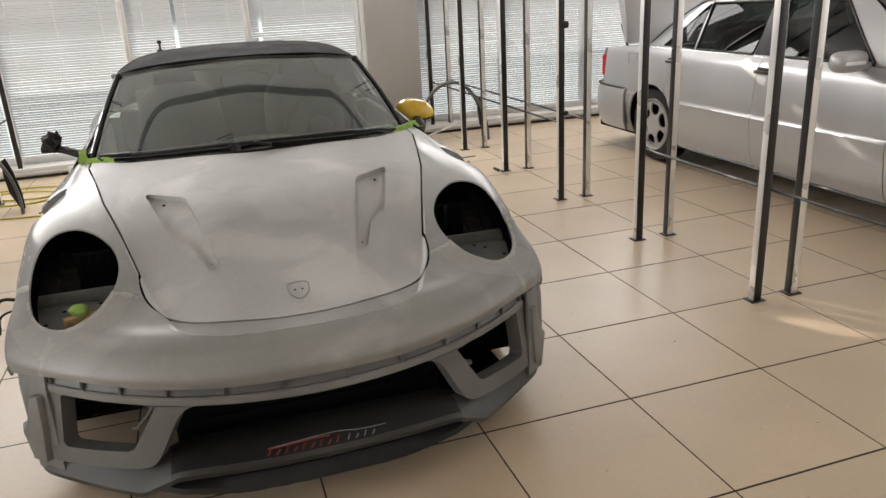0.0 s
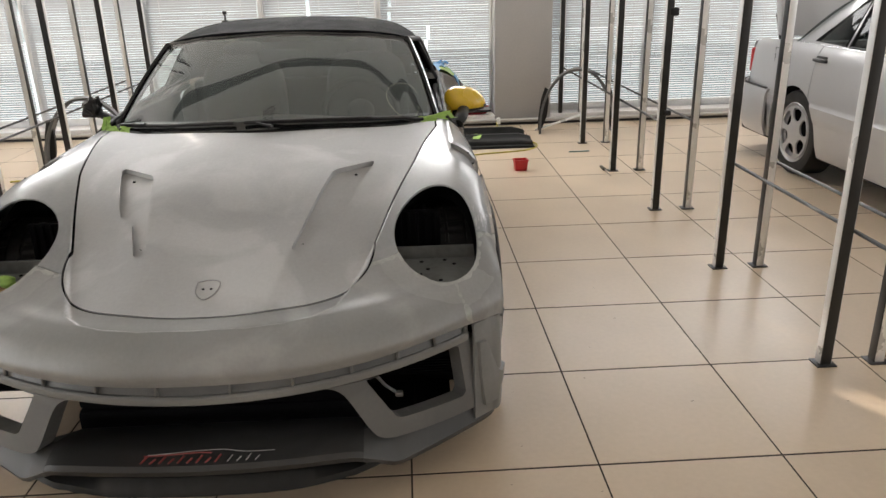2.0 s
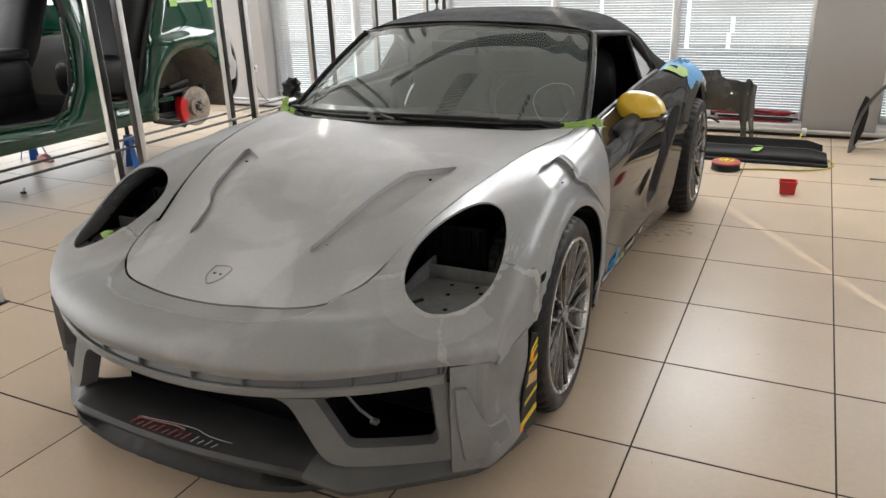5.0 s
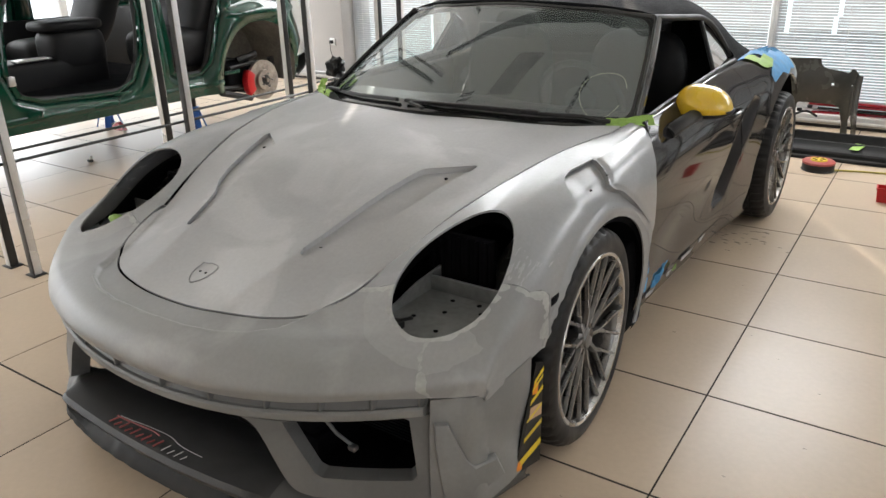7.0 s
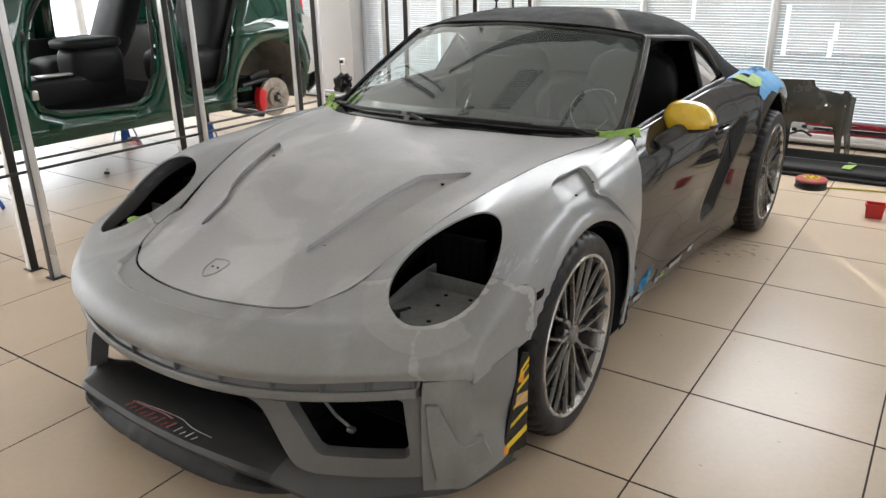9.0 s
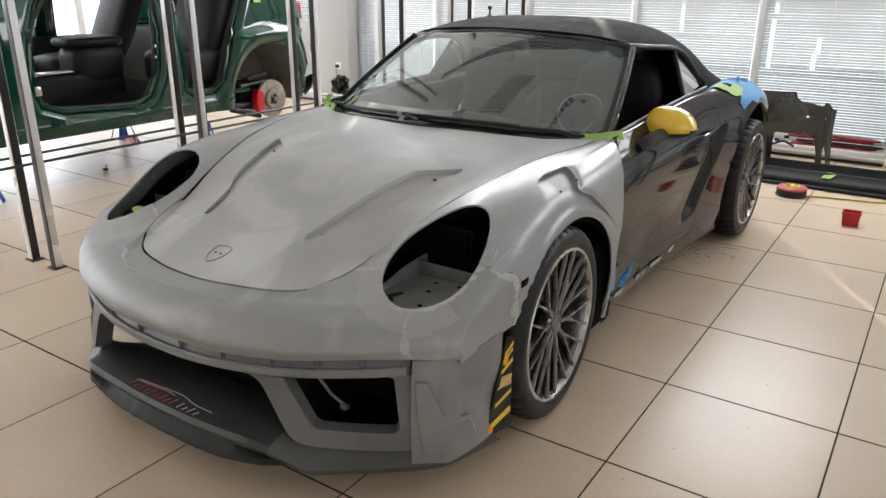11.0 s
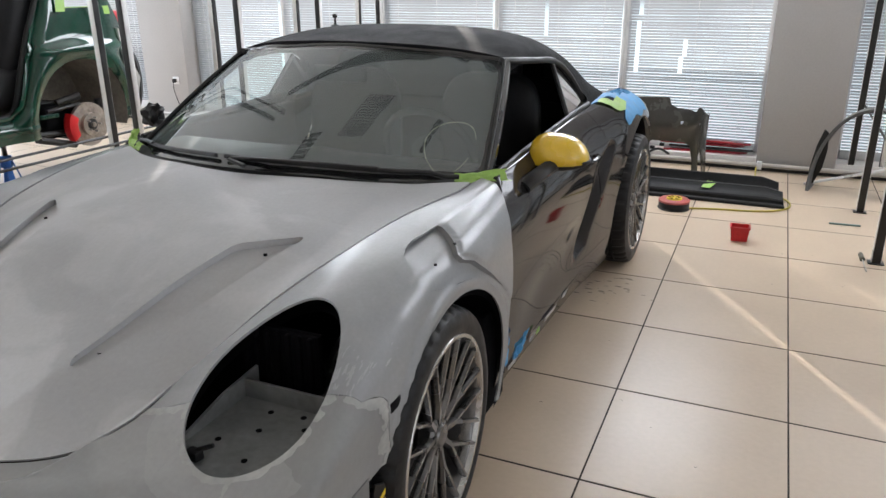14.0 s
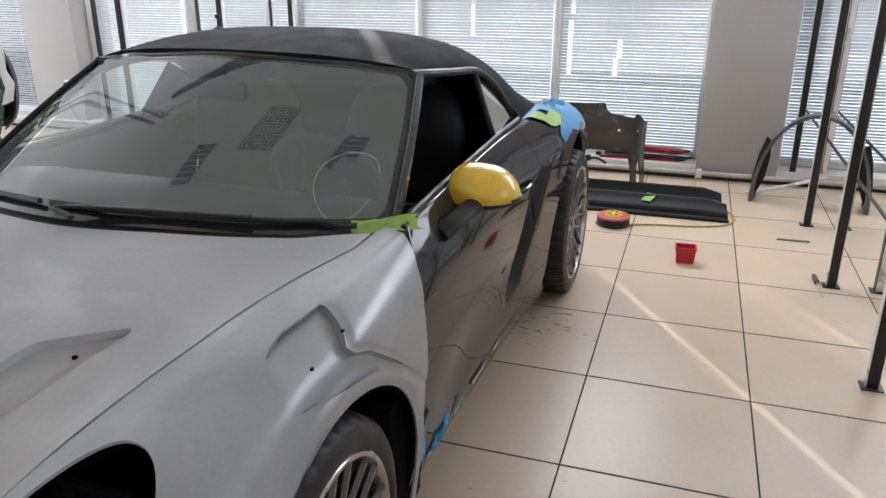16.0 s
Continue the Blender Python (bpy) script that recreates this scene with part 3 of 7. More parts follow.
REAR_U = (0, 0.25, 0.48, 0.565, 0.685, 0.80, 0.875, 0.90, 0.895, 0.875)
FRONT_U = (0, 0.25, 0.45, 0.58, 0.70, 0.80, 0.865, 0.893, 0.894, 0.895)
MID_U = (0, 0.25, 0.46, 0.56, 0.69, 0.80, 0.873, 0.90, 0.90, 0.895)
FRONT = [
    skin_row(-0.965, 0.365, 2.4, (0, 0.25, 0.45, 0.58, 0.70, 0.79, 0.85, 0.885, 0.886, 0.887), (0.453, 0.455, 0.463, 0.473, 0.482, 0.480, 0.474, 0.470, 0.464, 0.46)),
    skin_row(-0.985, 0.385, 2.4, FRONT_U, (0.50, 0.50, 0.505, 0.51, 0.515, 0.52, 0.525, 0.525, 0.49, 0.462)),
    skin_row(-0.955, 0.415, 2.3, FRONT_U, (0.558, 0.558, 0.56, 0.562, 0.566, 0.574, 0.585, 0.575, 0.52, 0.465)),
    skin_row(-0.90, 0.47, 2.2, FRONT_U, (0.588, 0.588, 0.588, 0.585, 0.598, 0.618, 0.628, 0.60, 0.53, 0.465)),
    skin_row(-0.82, 0.46, 2.2, FRONT_U, (0.604, 0.606, 0.596, 0.605, 0.65, 0.668, 0.66, 0.61, 0.53, 0.465)),
    skin_row(-0.70, 0.40, 2.2, MID_U, (0.638, 0.638, 0.625, 0.645, 0.708, 0.72, 0.69, 0.615, 0.53, 0.465)),
    skin_row(-0.50, 0.27, 2.2, MID_U, (0.702, 0.70, 0.685, 0.708, 0.768, 0.77, 0.72, 0.62, 0.53, 0.45)),
    skin_row(-0.25, 0.12, 2.2, MID_U, (0.775, 0.775, 0.757, 0.765, 0.805, 0.803, 0.755, 0.62, 0.45, 0.30)),
    skin_row(0.0, 0.03, 2.2, REAR_U, (0.838, 0.838, 0.818, 0.812, 0.832, 0.825, 0.77, 0.62, 0.40, 0.20)),
    skin_row(0.30, 0.0, 2.2, REAR_U, (0.885, 0.883, 0.862, 0.853, 0.858, 0.838, 0.77, 0.62, 0.40, 0.18)),
    skin_row(0.66, 0.0, 2.2, (0, 0.25, 0.48, 0.58, 0.70, 0.79, 0.86, 0.885, 0.88, 0.86), (0.91, 0.908, 0.89, 0.88, 0.872, 0.855, 0.77, 0.62, 0.40, 0.18)),
]
SKIN = loft(FRONT, NU, NV)
SKIN_T = tris(grid_faces(*SKIN.shape[:2]))


def smooth(x):
    x = np.clip(x, 0, 1)
    return x * x * (3 - 2 * x)


BED = [(0.15, -0.892), (0.25, -0.872), (0.33, -0.838), (0.385, -0.785), (0.415, -0.71), (0.46, -0.59), (0.51, -0.42), (0.60, -0.1), (0.74, 0.5)]


def bed_line(p):
    """Distance to the rim of the ledge round the bonnet, negative within."""
    half = [(0.0, -0.90)] + BED
    return poly_dist(p[:, 0], p[:, 1], [(-a, b) for a, b in half[:0:-1]] + half)


def press(p):
    """Presses the bonnet scoops, the wing recess and the bonnet's raised crease into the skin."""
    u, v, z = np.abs(p[:, 0]), p[:, 1], p[:, 2]
    out = p.copy()
    bed = bed_line(p)
    out[:, 2] -= 0.014 * smooth(-bed / 0.014) * smooth((-0.18 - v) / 0.3)
    line = np.interp(v, [-0.92, -0.54, -0.08, 0.10], [0.165, 0.226, 0.322, 0.345])      # crease ahead of and along the scoops
    rise = np.where(u < line, (u / line) ** 2, np.clip(1 - (u - line) / 0.11, 0, 1))
    out[:, 2] += 0.010 * rise * smooth((0.12 - v) / 0.5) * smooth((v + 0.90) / 0.25)
    rear = poly_dist(v, z, [(0.245, 0.846), (0.40, 0.853), (0.75, 0.868), (0.75, 0.40), (0.50, 0.545), (0.35, 0.682), (0.235, 0.762), (0.175, 0.785)])
    k = smooth(-rear / 0.006) * (u > 0.7)                    # raised panel behind the wing recess
    out[:, 0] += np.sign(p[:, 0]) * 0.004 * k
    out[:, 2] += 0.003 * k
    lip = np.hypot(v - 0.09, z - 0.30)                       # rolled lip round the wheel arch
    k = smooth(1 - np.abs(lip - 0.425) / 0.03) * (u > 0.8)
    out[:, 0] += np.sign(p[:, 0]) * 0.008 * k
    return out


SKIN_V = press(SKIN.reshape(-1, 3))
SCOOP = [(0.326, -0.078), (0.338, -0.058), (0.462, 0.036), (0.472, 0.036), (0.474, 0.020), (0.405, -0.235), (0.378, -0.300), (0.318, -0.368), (0.270, -0.520), (0.258, -0.540), (0.238, -0.540), (0.230, -0.520)]
RECESS = [(0.045, 0.833), (0.10, 0.838), (0.233, 0.843), (0.165, 0.790), (0.180, 0.772), (0.235, 0.752), (0.35, 0.672), (0.48, 0.569), (0.50, 0.53), (0.42, 0.575),
          (0.26, 0.700), (0.18, 0.722), (0.03, 0.748), (-0.03, 0.762), (-0.058, 0.776), (-0.052, 0.796), (-0.02, 0.817), (0.01, 0.828)]


def f_scoop(p):
    return poly_dist(np.abs(p[:, 0]), p[:, 1], SCOOP)


def f_recess(p):
    return np.where(np.abs(p[:, 0]) > 0.7, poly_dist(p[:, 1], p[:, 2], RECESS), 1.0)


def sunk(v, t, f, drop):
    """The part of a skin inside f, let in by drop(points), with side walls."""
    a, b = clip(v, t, f)
    low = a + drop(a)
    e = np.vstack([b[:, [0, 1]], b[:, [1, 2]], b[:, [2, 0]]])
    _, back, n = np.unique(np.sort(e, 1), axis=0, return_inverse=True, return_counts=True)
    rim = e[n[np.ravel(back)] == 1]
    k = len(a)
    walls = [(int(i), int(j), int(j) + k, int(i) + k) for i, j in rim]
    return np.vstack([a, low]), [tuple(x) for x in (b + k)] + walls


def scoop_drop(p):
    """The scoop's floor: even depth, shallower at its front end."""
    d = 0.019 - 0.004 * smooth((-0.25 - p[:, 1]) / 0.25)
    return np.stack([0 * d, 0 * d, -d], 1)


def recess_drop(p):
    """Let in along the shoulder's slope, shallower at the front end, running out along the arch."""
    k = smooth((0.47 - p[:, 1]) / 0.2) * (0.6 + 0.4 * smooth((p[:, 1] + 0.06) / 0.15))
    return np.stack([-np.sign(p[:, 0]) * 0.0135 * k, 0 * k, -0.0115 * k], 1)


def hood_line(v):
    """Half width of the bonnet at v; zero ahead of its front edge."""
    q = np.clip((-0.45 - v) / 0.37, 0, 1)
    nose = (1 - q ** 2.4) ** (1 / 2.4)
    return np.where(v < -0.82, -0.02, np.interp(v, [-0.82, -0.45, 0.0, 0.5], [0.49, 0.49, 0.622, 0.725]) * nose)


def cowl_line(u):
    return 0.345 + 0.50 * u ** 2


def hood_outline():
    vs = -0.45 - 0.37 * np.sin(np.linspace(math.pi / 2, 0, 40))
    half = [(float(hood_line(v)), float(v)) for v in list(vs) + [-0.3, -0.15, 0.0, 0.2, 0.5, 0.9]]
    return [(-a, b) for a, b in half[::-1]] + half


HOOD_OUTLINE = hood_outline()


def f_hood(p):
    return np.maximum(poly_dist(p[:, 0], p[:, 1], HOOD_OUTLINE), p[:, 1] - cowl_line(p[:, 0]))


def f_lamp(p, a=0.203, b=0.137):
    return np.sqrt(((np.abs(p[:, 0]) - 0.69) / b) ** 2 + ((p[:, 1] + 0.437) / a) ** 2) - 1


def f_arch(p, v=0.09, r=0.398, z=0.30):
    return np.where(np.abs(p[:, 0]) > 0.55, r - np.hypot(p[:, 1] - v, p[:, 2] - z), -1)


def f_cowl(p):
    return np.where(np.abs(p[:, 0]) < 0.735, p[:, 1] - cowl_line(p[:, 0]), p[:, 1] - 0.70)


def f_bumper(p):
    return p[:, 1] - np.interp(np.abs(p[:, 0]), [0, 0.45, 0.57, 0.80, 0.88, 0.90], [-0.55, -0.57, -0.53, -0.447, -0.375, -0.30])


def f_door(p):
    """The wing's rear edge, which bows forward down the side."""
    return np.where(np.abs(p[:, 0]) > 0.7, p[:, 1] - np.interp(p[:, 2], [0.18, 0.35, 0.5, 0.72, 0.80, 0.87], [0.49, 0.515, 0.528, 0.54, 0.58, 0.66]), -1)


v, t = clip(SKIN_V, SKIN_T, lambda p: f_hood(p) + 0.0036)
whole = (v, t)
v, t = clip(v, t, lambda p: -f_scoop(p))
HOOD = solid(mesh_ob("bonnet", v, t, PRIMER, CAR, "sanded grey bonnet with two long scoops", sharp=0), 0.005)
for s in (1, -1):
    a, b = clip(*whole, lambda p: -s * p[:, 0])
    a, b = sunk(a, b, lambda p: f_scoop(p) - 0.0015, scoop_drop)
    mesh_ob("scoop", a, b, PRIMER, HOOD, sharp=40)
v, t = clip(SKIN_V, SKIN_T, lambda p: -(f_hood(p) - 0.0036))
v, t = clip(v, t, lambda p: -f_lamp(p))
v, t = clip(v, t, f_arch)
v, t = clip(v, t, f_cowl)
v, t = clip(v, t, f_door)
bv, bt = clip(v, t, lambda p: f_bumper(p) + 0.0008)
solid(mesh_ob("front_bumper", bv, bt, KIT, CAR, "grey primed front bumper with filler smears", sharp=0), 0.006)
wv, wt = clip(v, t, lambda p: -(f_bumper(p) - 0.0008))
for s in (1, -1):
    a, b = clip(wv, wt, lambda p: -s * p[:, 0])
    c, d = sunk(a, b, lambda p: f_recess(p) - 0.0015, recess_drop)
    a, b = clip(a, b, lambda p: -f_recess(p))
    WING = solid(mesh_ob("front_wing", a, b, WING_PRIMER, CAR, "sanded grey front wing with an empty headlamp hole", sharp=0), 0.006)
    mesh_ob("wing_recess", c, d, WING_PRIMER, WING, sharp=40)


def smear(f, v, t, mat, lift, label):
    """Filler or primer lying on the skin in an outline of its own."""
    for a, b in pieces(*clip(v, t, f)):
        if len(b) < 12:
            continue
        wob = np.array([noise.noise(Vector(q) * 40) for q in a])
        mesh_ob("filler_smear", a + np.stack([np.sign(a[:, 0]) * lift * 0.6, -0.6 * lift + 0 * wob, lift * (1 + 0.3 * wob)], 1), b, mat, CAR, label, sharp=0)


def ragged(p, k=0.01):
    return np.array([k * noise.noise(Vector(q) * 28) + 0.5 * k * noise.noise(Vector(q) * 70) for q in p])


smear(lambda p: np.maximum(np.maximum(f_lamp(p, 0.285, 0.205), p[:, 1] + 0.50 + 0.3 * (np.abs(p[:, 0]) - 0.6)), -0.3) + ragged(p, 0.02), bv, bt, KIT_PALE, 0.0008, "paler primer below the lamp hole")
smear(lambda p: np.abs(np.abs(p[:, 0]) - np.interp(p[:, 2], [0.46, 0.52, 0.60], [0.795, 0.775, 0.738])) - 0.006 + ragged(p, 0.012), *clip(bv, bt, lambda p: p[:, 2] - 0.61), FILLER, 0.0016, "pale filler seam down the bumper")
smear(lambda p: np.maximum(np.abs(f_lamp(p) - 0.03) - 0.035, p[:, 1] + 0.47) + ragged(p, 0.06), bv, bt, FILLER, 0.0016, "pale filler round the lamp hole")
smear(lambda p: np.maximum(np.abs(f_bumper(p) + 0.010) - 0.009, 0.48 - np.abs(p[:, 0])) + ragged(p, 0.014), bv, bt, FILLER, 0.0018, "pale filler along the panel joint")
# rubbed rim line; its pale tone also stands for the rim's highlight
smear(lambda p: np.maximum(np.abs(bed_line(p) - 0.001) - 0.0025, np.abs(p[:, 0]) - 0.40) + ragged(p, 0.003), *clip(bv, bt, lambda p: np.maximum(np.abs(bed_line(p)) - 0.02, 0.5 - p[:, 2])), KIT_PALE, 0.0008, "pale rubbed edge of the ledge with its highlight painted in")
# near-black sheet beneath the panels, added to put shade in their gaps
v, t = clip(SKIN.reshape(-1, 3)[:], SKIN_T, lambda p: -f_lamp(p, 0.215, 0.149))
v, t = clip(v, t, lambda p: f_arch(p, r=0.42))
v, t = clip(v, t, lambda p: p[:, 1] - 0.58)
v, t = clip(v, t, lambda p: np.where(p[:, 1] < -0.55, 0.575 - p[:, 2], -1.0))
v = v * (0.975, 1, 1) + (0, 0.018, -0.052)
mesh_ob("inner_shell", v, t, BLACK_DEEP, CAR, "added near-black sheet that shades the panel gaps", sharp=0)

# badge outline on the bonnet
def on_skin(u, v):
    """Height of the skin over a place in plan."""
    d = (SKIN_V[:, 0] - u) ** 2 + (SKIN_V[:, 1] - v) ** 2 + np.where(SKIN_V[:, 2] < 0.56, 1, 0)
    k = np.argsort(d)[:6]
    w = 1 / (d[k] + 1e-6)
    return float((SKIN_V[k, 2] * w).sum() / w.sum())


crest = [(-0.032, -0.665), (0, -0.658), (0.032, -0.665), (0.033, -0.70), (0.022, -0.725), (0, -0.742), (-0.022, -0.725), (-0.033, -0.70)]
bv, bt = tube([(a, b, on_skin(a, b) + 0.001) for a, b in spline(crest + crest[:1], 4)[:-1]], 0.0022, 5, True)
mesh_ob("badge_recess", bv, bt, KIT, CAR, "shield-shaped outline where a badge was")
for a in (-0.012, 0.012):
    bv, bt = lathe([(-0.002, 0.0), (-0.002, 0.004), (0.0012, 0.004), (0.0012, 0.0)], 10, "z")
    mesh_ob("badge_hole", [(x + a, y - 0.695, z + on_skin(a, -0.695)) for x, y, z in bv], bt, BLACK_DEEP, CAR)
for s in (1, -1):
    for a, b in ((0.408, -0.050), (0.258, -0.475)):
        bv, bt = lathe([(-0.004, 0.0), (-0.004, 0.0055), (0.0008, 0.0055), (0.0008, 0.0)], 10, "z")
        mesh_ob("fixing_hole", [(x + s * a, y + b, z + on_skin(s * a, b) - 0.0165) for x, y, z in bv], bt, BLACK_DEEP, CAR)
    for a, b in ((0.05, 0.80), (0.19, 0.81)):
        k = np.argmin((SKIN_V[:, 1] - a) ** 2 + (SKIN_V[:, 2] - b) ** 2 + np.where(s * SKIN_V[:, 0] < 0.75, 1, 0))
        bv, bt = lathe([(-0.003, 0.0), (-0.003, 0.004), (0.0012, 0.004), (0.0012, 0.0)], 10, "z")
        mesh_ob("fixing_hole", [(x + SKIN_V[k, 0], y + SKIN_V[k, 1], z + SKIN_V[k, 2]) for x, y, z in bv], bt, BLACK_DEEP, CAR)

# lower front: slot bar, ribs, side frames, tongue, splitter
def ridge(u):
    u = np.abs(np.asarray(u, float))
    return -0.965 + 0.365 * (u / 0.9) ** 2.4, 0.43 + 0.036 * (u / 0.75) ** 1.4


def sweep(us, section):
    """A section of (v, z) offsets drawn along the bumper's ridge line."""
    rows = []
    for u in us:
        rv, rz = ridge(u)
        rows.append([(u, rv + a, rz + b) for a, b in section])
    g = np.array(rows)
    n, m = g.shape[:2]
    fs = []
    for i in range(n - 1):
        for j in range(m):
            k = (j + 1) % m
            fs.append((i * m + j, i * m + k, (i + 1) * m + k, (i + 1) * m + j))
    fs += [tuple(range(m)), tuple(range((n - 1) * m, n * m))[::-1]]
    return g.reshape(-1, 3), fs


us = np.linspace(-0.775, 0.775, 65)
v, f = sweep(us, [(0.008, -0.014), (0.002, -0.019), (0.001, -0.030), (0.005, -0.040), (0.016, -0.045), (0.075, -0.042), (0.075, -0.020)])
mesh_ob("slot_bar", v, f, KIT_HALF_SHADE, CAR, "grey bar below the bumper slot", sharp=40)
# back and ribs take the darkest kit tone for shade under the brow
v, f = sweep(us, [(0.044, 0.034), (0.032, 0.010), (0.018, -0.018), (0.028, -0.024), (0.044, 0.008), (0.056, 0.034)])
mesh_ob("slot_back", v, f, KIT_SHADE, CAR, "recessed slot back with the brow's shade in its grey", sharp=40)
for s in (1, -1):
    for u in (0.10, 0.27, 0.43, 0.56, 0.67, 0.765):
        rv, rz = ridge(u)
        part("slot_rib", box_bm((s * u - 0.004, rv + 0.010, rz - 0.020), (s * u + 0.004, rv + 0.06, rz + 0.028), 0.0015), KIT_SHADE, CAR)


def front_plate(outer, inner, dv=0.0, n=90, lean=0.12):
    """A plate that follows the bumper's plan curve, with outline and opening drawn from the front."""
    uu, zz = np.meshgrid(np.linspace(0.30, 0.86, n), np.linspace(0.16, 0.46, n), indexing="ij")
    rv, _ = ridge(uu)
    g = np.stack([uu, rv + 0.012 - (0.42 - zz) * lean + dv, zz], -1).reshape(-1, 3)
    v, t = clip(g, tris(grid_faces(n, n)), lambda p: poly_dist(p[:, 0], p[:, 2], outer))
    if inner:
        v, t = clip(v, t, lambda p: -poly_dist(p[:, 0], p[:, 2], inner))
    return v, t


OUT = [tuple(q) for q in spline([(0.352, 0.40), (0.385, 0.388), (0.415, 0.355), (0.475, 0.245), (0.505, 0.212), (0.545, 0.20)], 4)] + [(0.80, 0.192), (0.806, 0.43), (0.58, 0.405)]
INN = [(0.468, 0.400), (0.728, 0.424), (0.744, 0.414), (0.764, 0.262), (0.755, 0.248), (0.565, 0.256), (0.548, 0.266)]
for s in (1, -1):
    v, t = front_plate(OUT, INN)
    ob = mesh_ob("intake_frame", v * (s, 1, 1), t if s > 0 else t[:, ::-1], KIT_SHADE, CAR, "angular grey frame round a bumper intake", sharp=40)
    solid(ob, 0.055, 1.0)
    md = ob.modifiers.new("soft edge", "BEVEL")
    md.width, md.segments, md.limit_method, md.angle_limit = 0.006, 2, "ANGLE", radians(50)
# black plates added behind the near intake to stand for its deep shade
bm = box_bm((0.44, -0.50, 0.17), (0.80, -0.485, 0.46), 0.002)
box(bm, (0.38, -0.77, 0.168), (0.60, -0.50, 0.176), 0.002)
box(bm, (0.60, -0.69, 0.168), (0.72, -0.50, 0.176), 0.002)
part("intake_shade", bm, BLACK_DEEP, CAR, "added black plates for the deep shade in the intake")
# tongue and splitter
LIP_U = (0.0, 0.14, 0.28, 0.395, 0.43, 0.535, 0.56, 0.66, 0.76, 0.835, 0.862, 0.898)
LIP_V = (-0.986, -0.984, -0.977, -0.968, -0.957, -0.893, -0.882, -0.808, -0.731, -0.672, -0.630, -0.42)
LIP_Z = (0.200, 0.201, 0.205, 0.209, 0.204, 0.138, 0.135, 0.137, 0.140, 0.146, 0.146, 0.128)


def tongue(us):
    """Sections of the splitter from its lower front edge back over the top."""
    rows = []
    for u in us:
        a = abs(u)
        k = float(smooth((a - 0.40) / 0.14))
        ev, ez = float(np.interp(a, LIP_U, LIP_V)), float(np.interp(a, LIP_U, LIP_Z))
        bv = -0.845 * (1 - k) + (float(ridge(u)[0]) + 0.035) * k
        bz = 0.222 * (1 - k) + 0.205 * k
        bv = max(bv, ev + 0.03)
        rows.append([(u, ev + 0.030, ez - 0.028), (u, ev + 0.006, ez - 0.018), (u, ev, ez - 0.004), (u, ev + 0.008, ez + 0.005),
                     (u, 0.5 * (ev + bv), 0.5 * (ez + bz) + 0.004), (u, bv, bz), (u, bv + 0.10 * (1 - k) + 0.02, bz - 0.004 - 0.035 * (1 - k))])
    return np.array(rows)


g = TONGUE = tongue(np.concatenate([np.linspace(-0.45, -0.40, 4), np.linspace(-0.385, 0.385, 31), np.linspace(0.40, 0.45, 4)]))
solid(mesh_ob("splitter_tongue", g.reshape(-1, 3), grid_faces(*g.shape[:2]), KIT_TONGUE, CAR, "dark satin tongue of the front splitter", sharp=30), 0.006, -1.0)
for s in (1, -1):
    g = tongue(np.array([0.45, 0.47, 0.495, 0.52, 0.537, 0.56, 0.60, 0.66, 0.72, 0.78, 0.82, 0.84, 0.855, 0.868, 0.885, 0.898])) * (s, 1, 1)
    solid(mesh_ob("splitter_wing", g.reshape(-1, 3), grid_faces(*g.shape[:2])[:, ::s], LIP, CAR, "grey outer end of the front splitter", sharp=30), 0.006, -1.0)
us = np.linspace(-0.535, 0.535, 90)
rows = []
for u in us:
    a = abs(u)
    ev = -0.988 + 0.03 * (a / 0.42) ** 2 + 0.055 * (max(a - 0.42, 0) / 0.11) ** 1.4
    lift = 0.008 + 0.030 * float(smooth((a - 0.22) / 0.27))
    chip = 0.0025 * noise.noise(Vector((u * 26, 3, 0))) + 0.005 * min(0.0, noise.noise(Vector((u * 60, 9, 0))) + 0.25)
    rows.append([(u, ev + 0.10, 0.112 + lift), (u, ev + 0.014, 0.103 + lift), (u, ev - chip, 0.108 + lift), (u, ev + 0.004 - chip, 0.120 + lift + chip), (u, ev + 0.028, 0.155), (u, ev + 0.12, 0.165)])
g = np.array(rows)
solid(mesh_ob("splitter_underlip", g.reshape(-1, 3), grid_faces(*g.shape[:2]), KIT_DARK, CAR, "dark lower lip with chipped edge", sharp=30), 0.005)
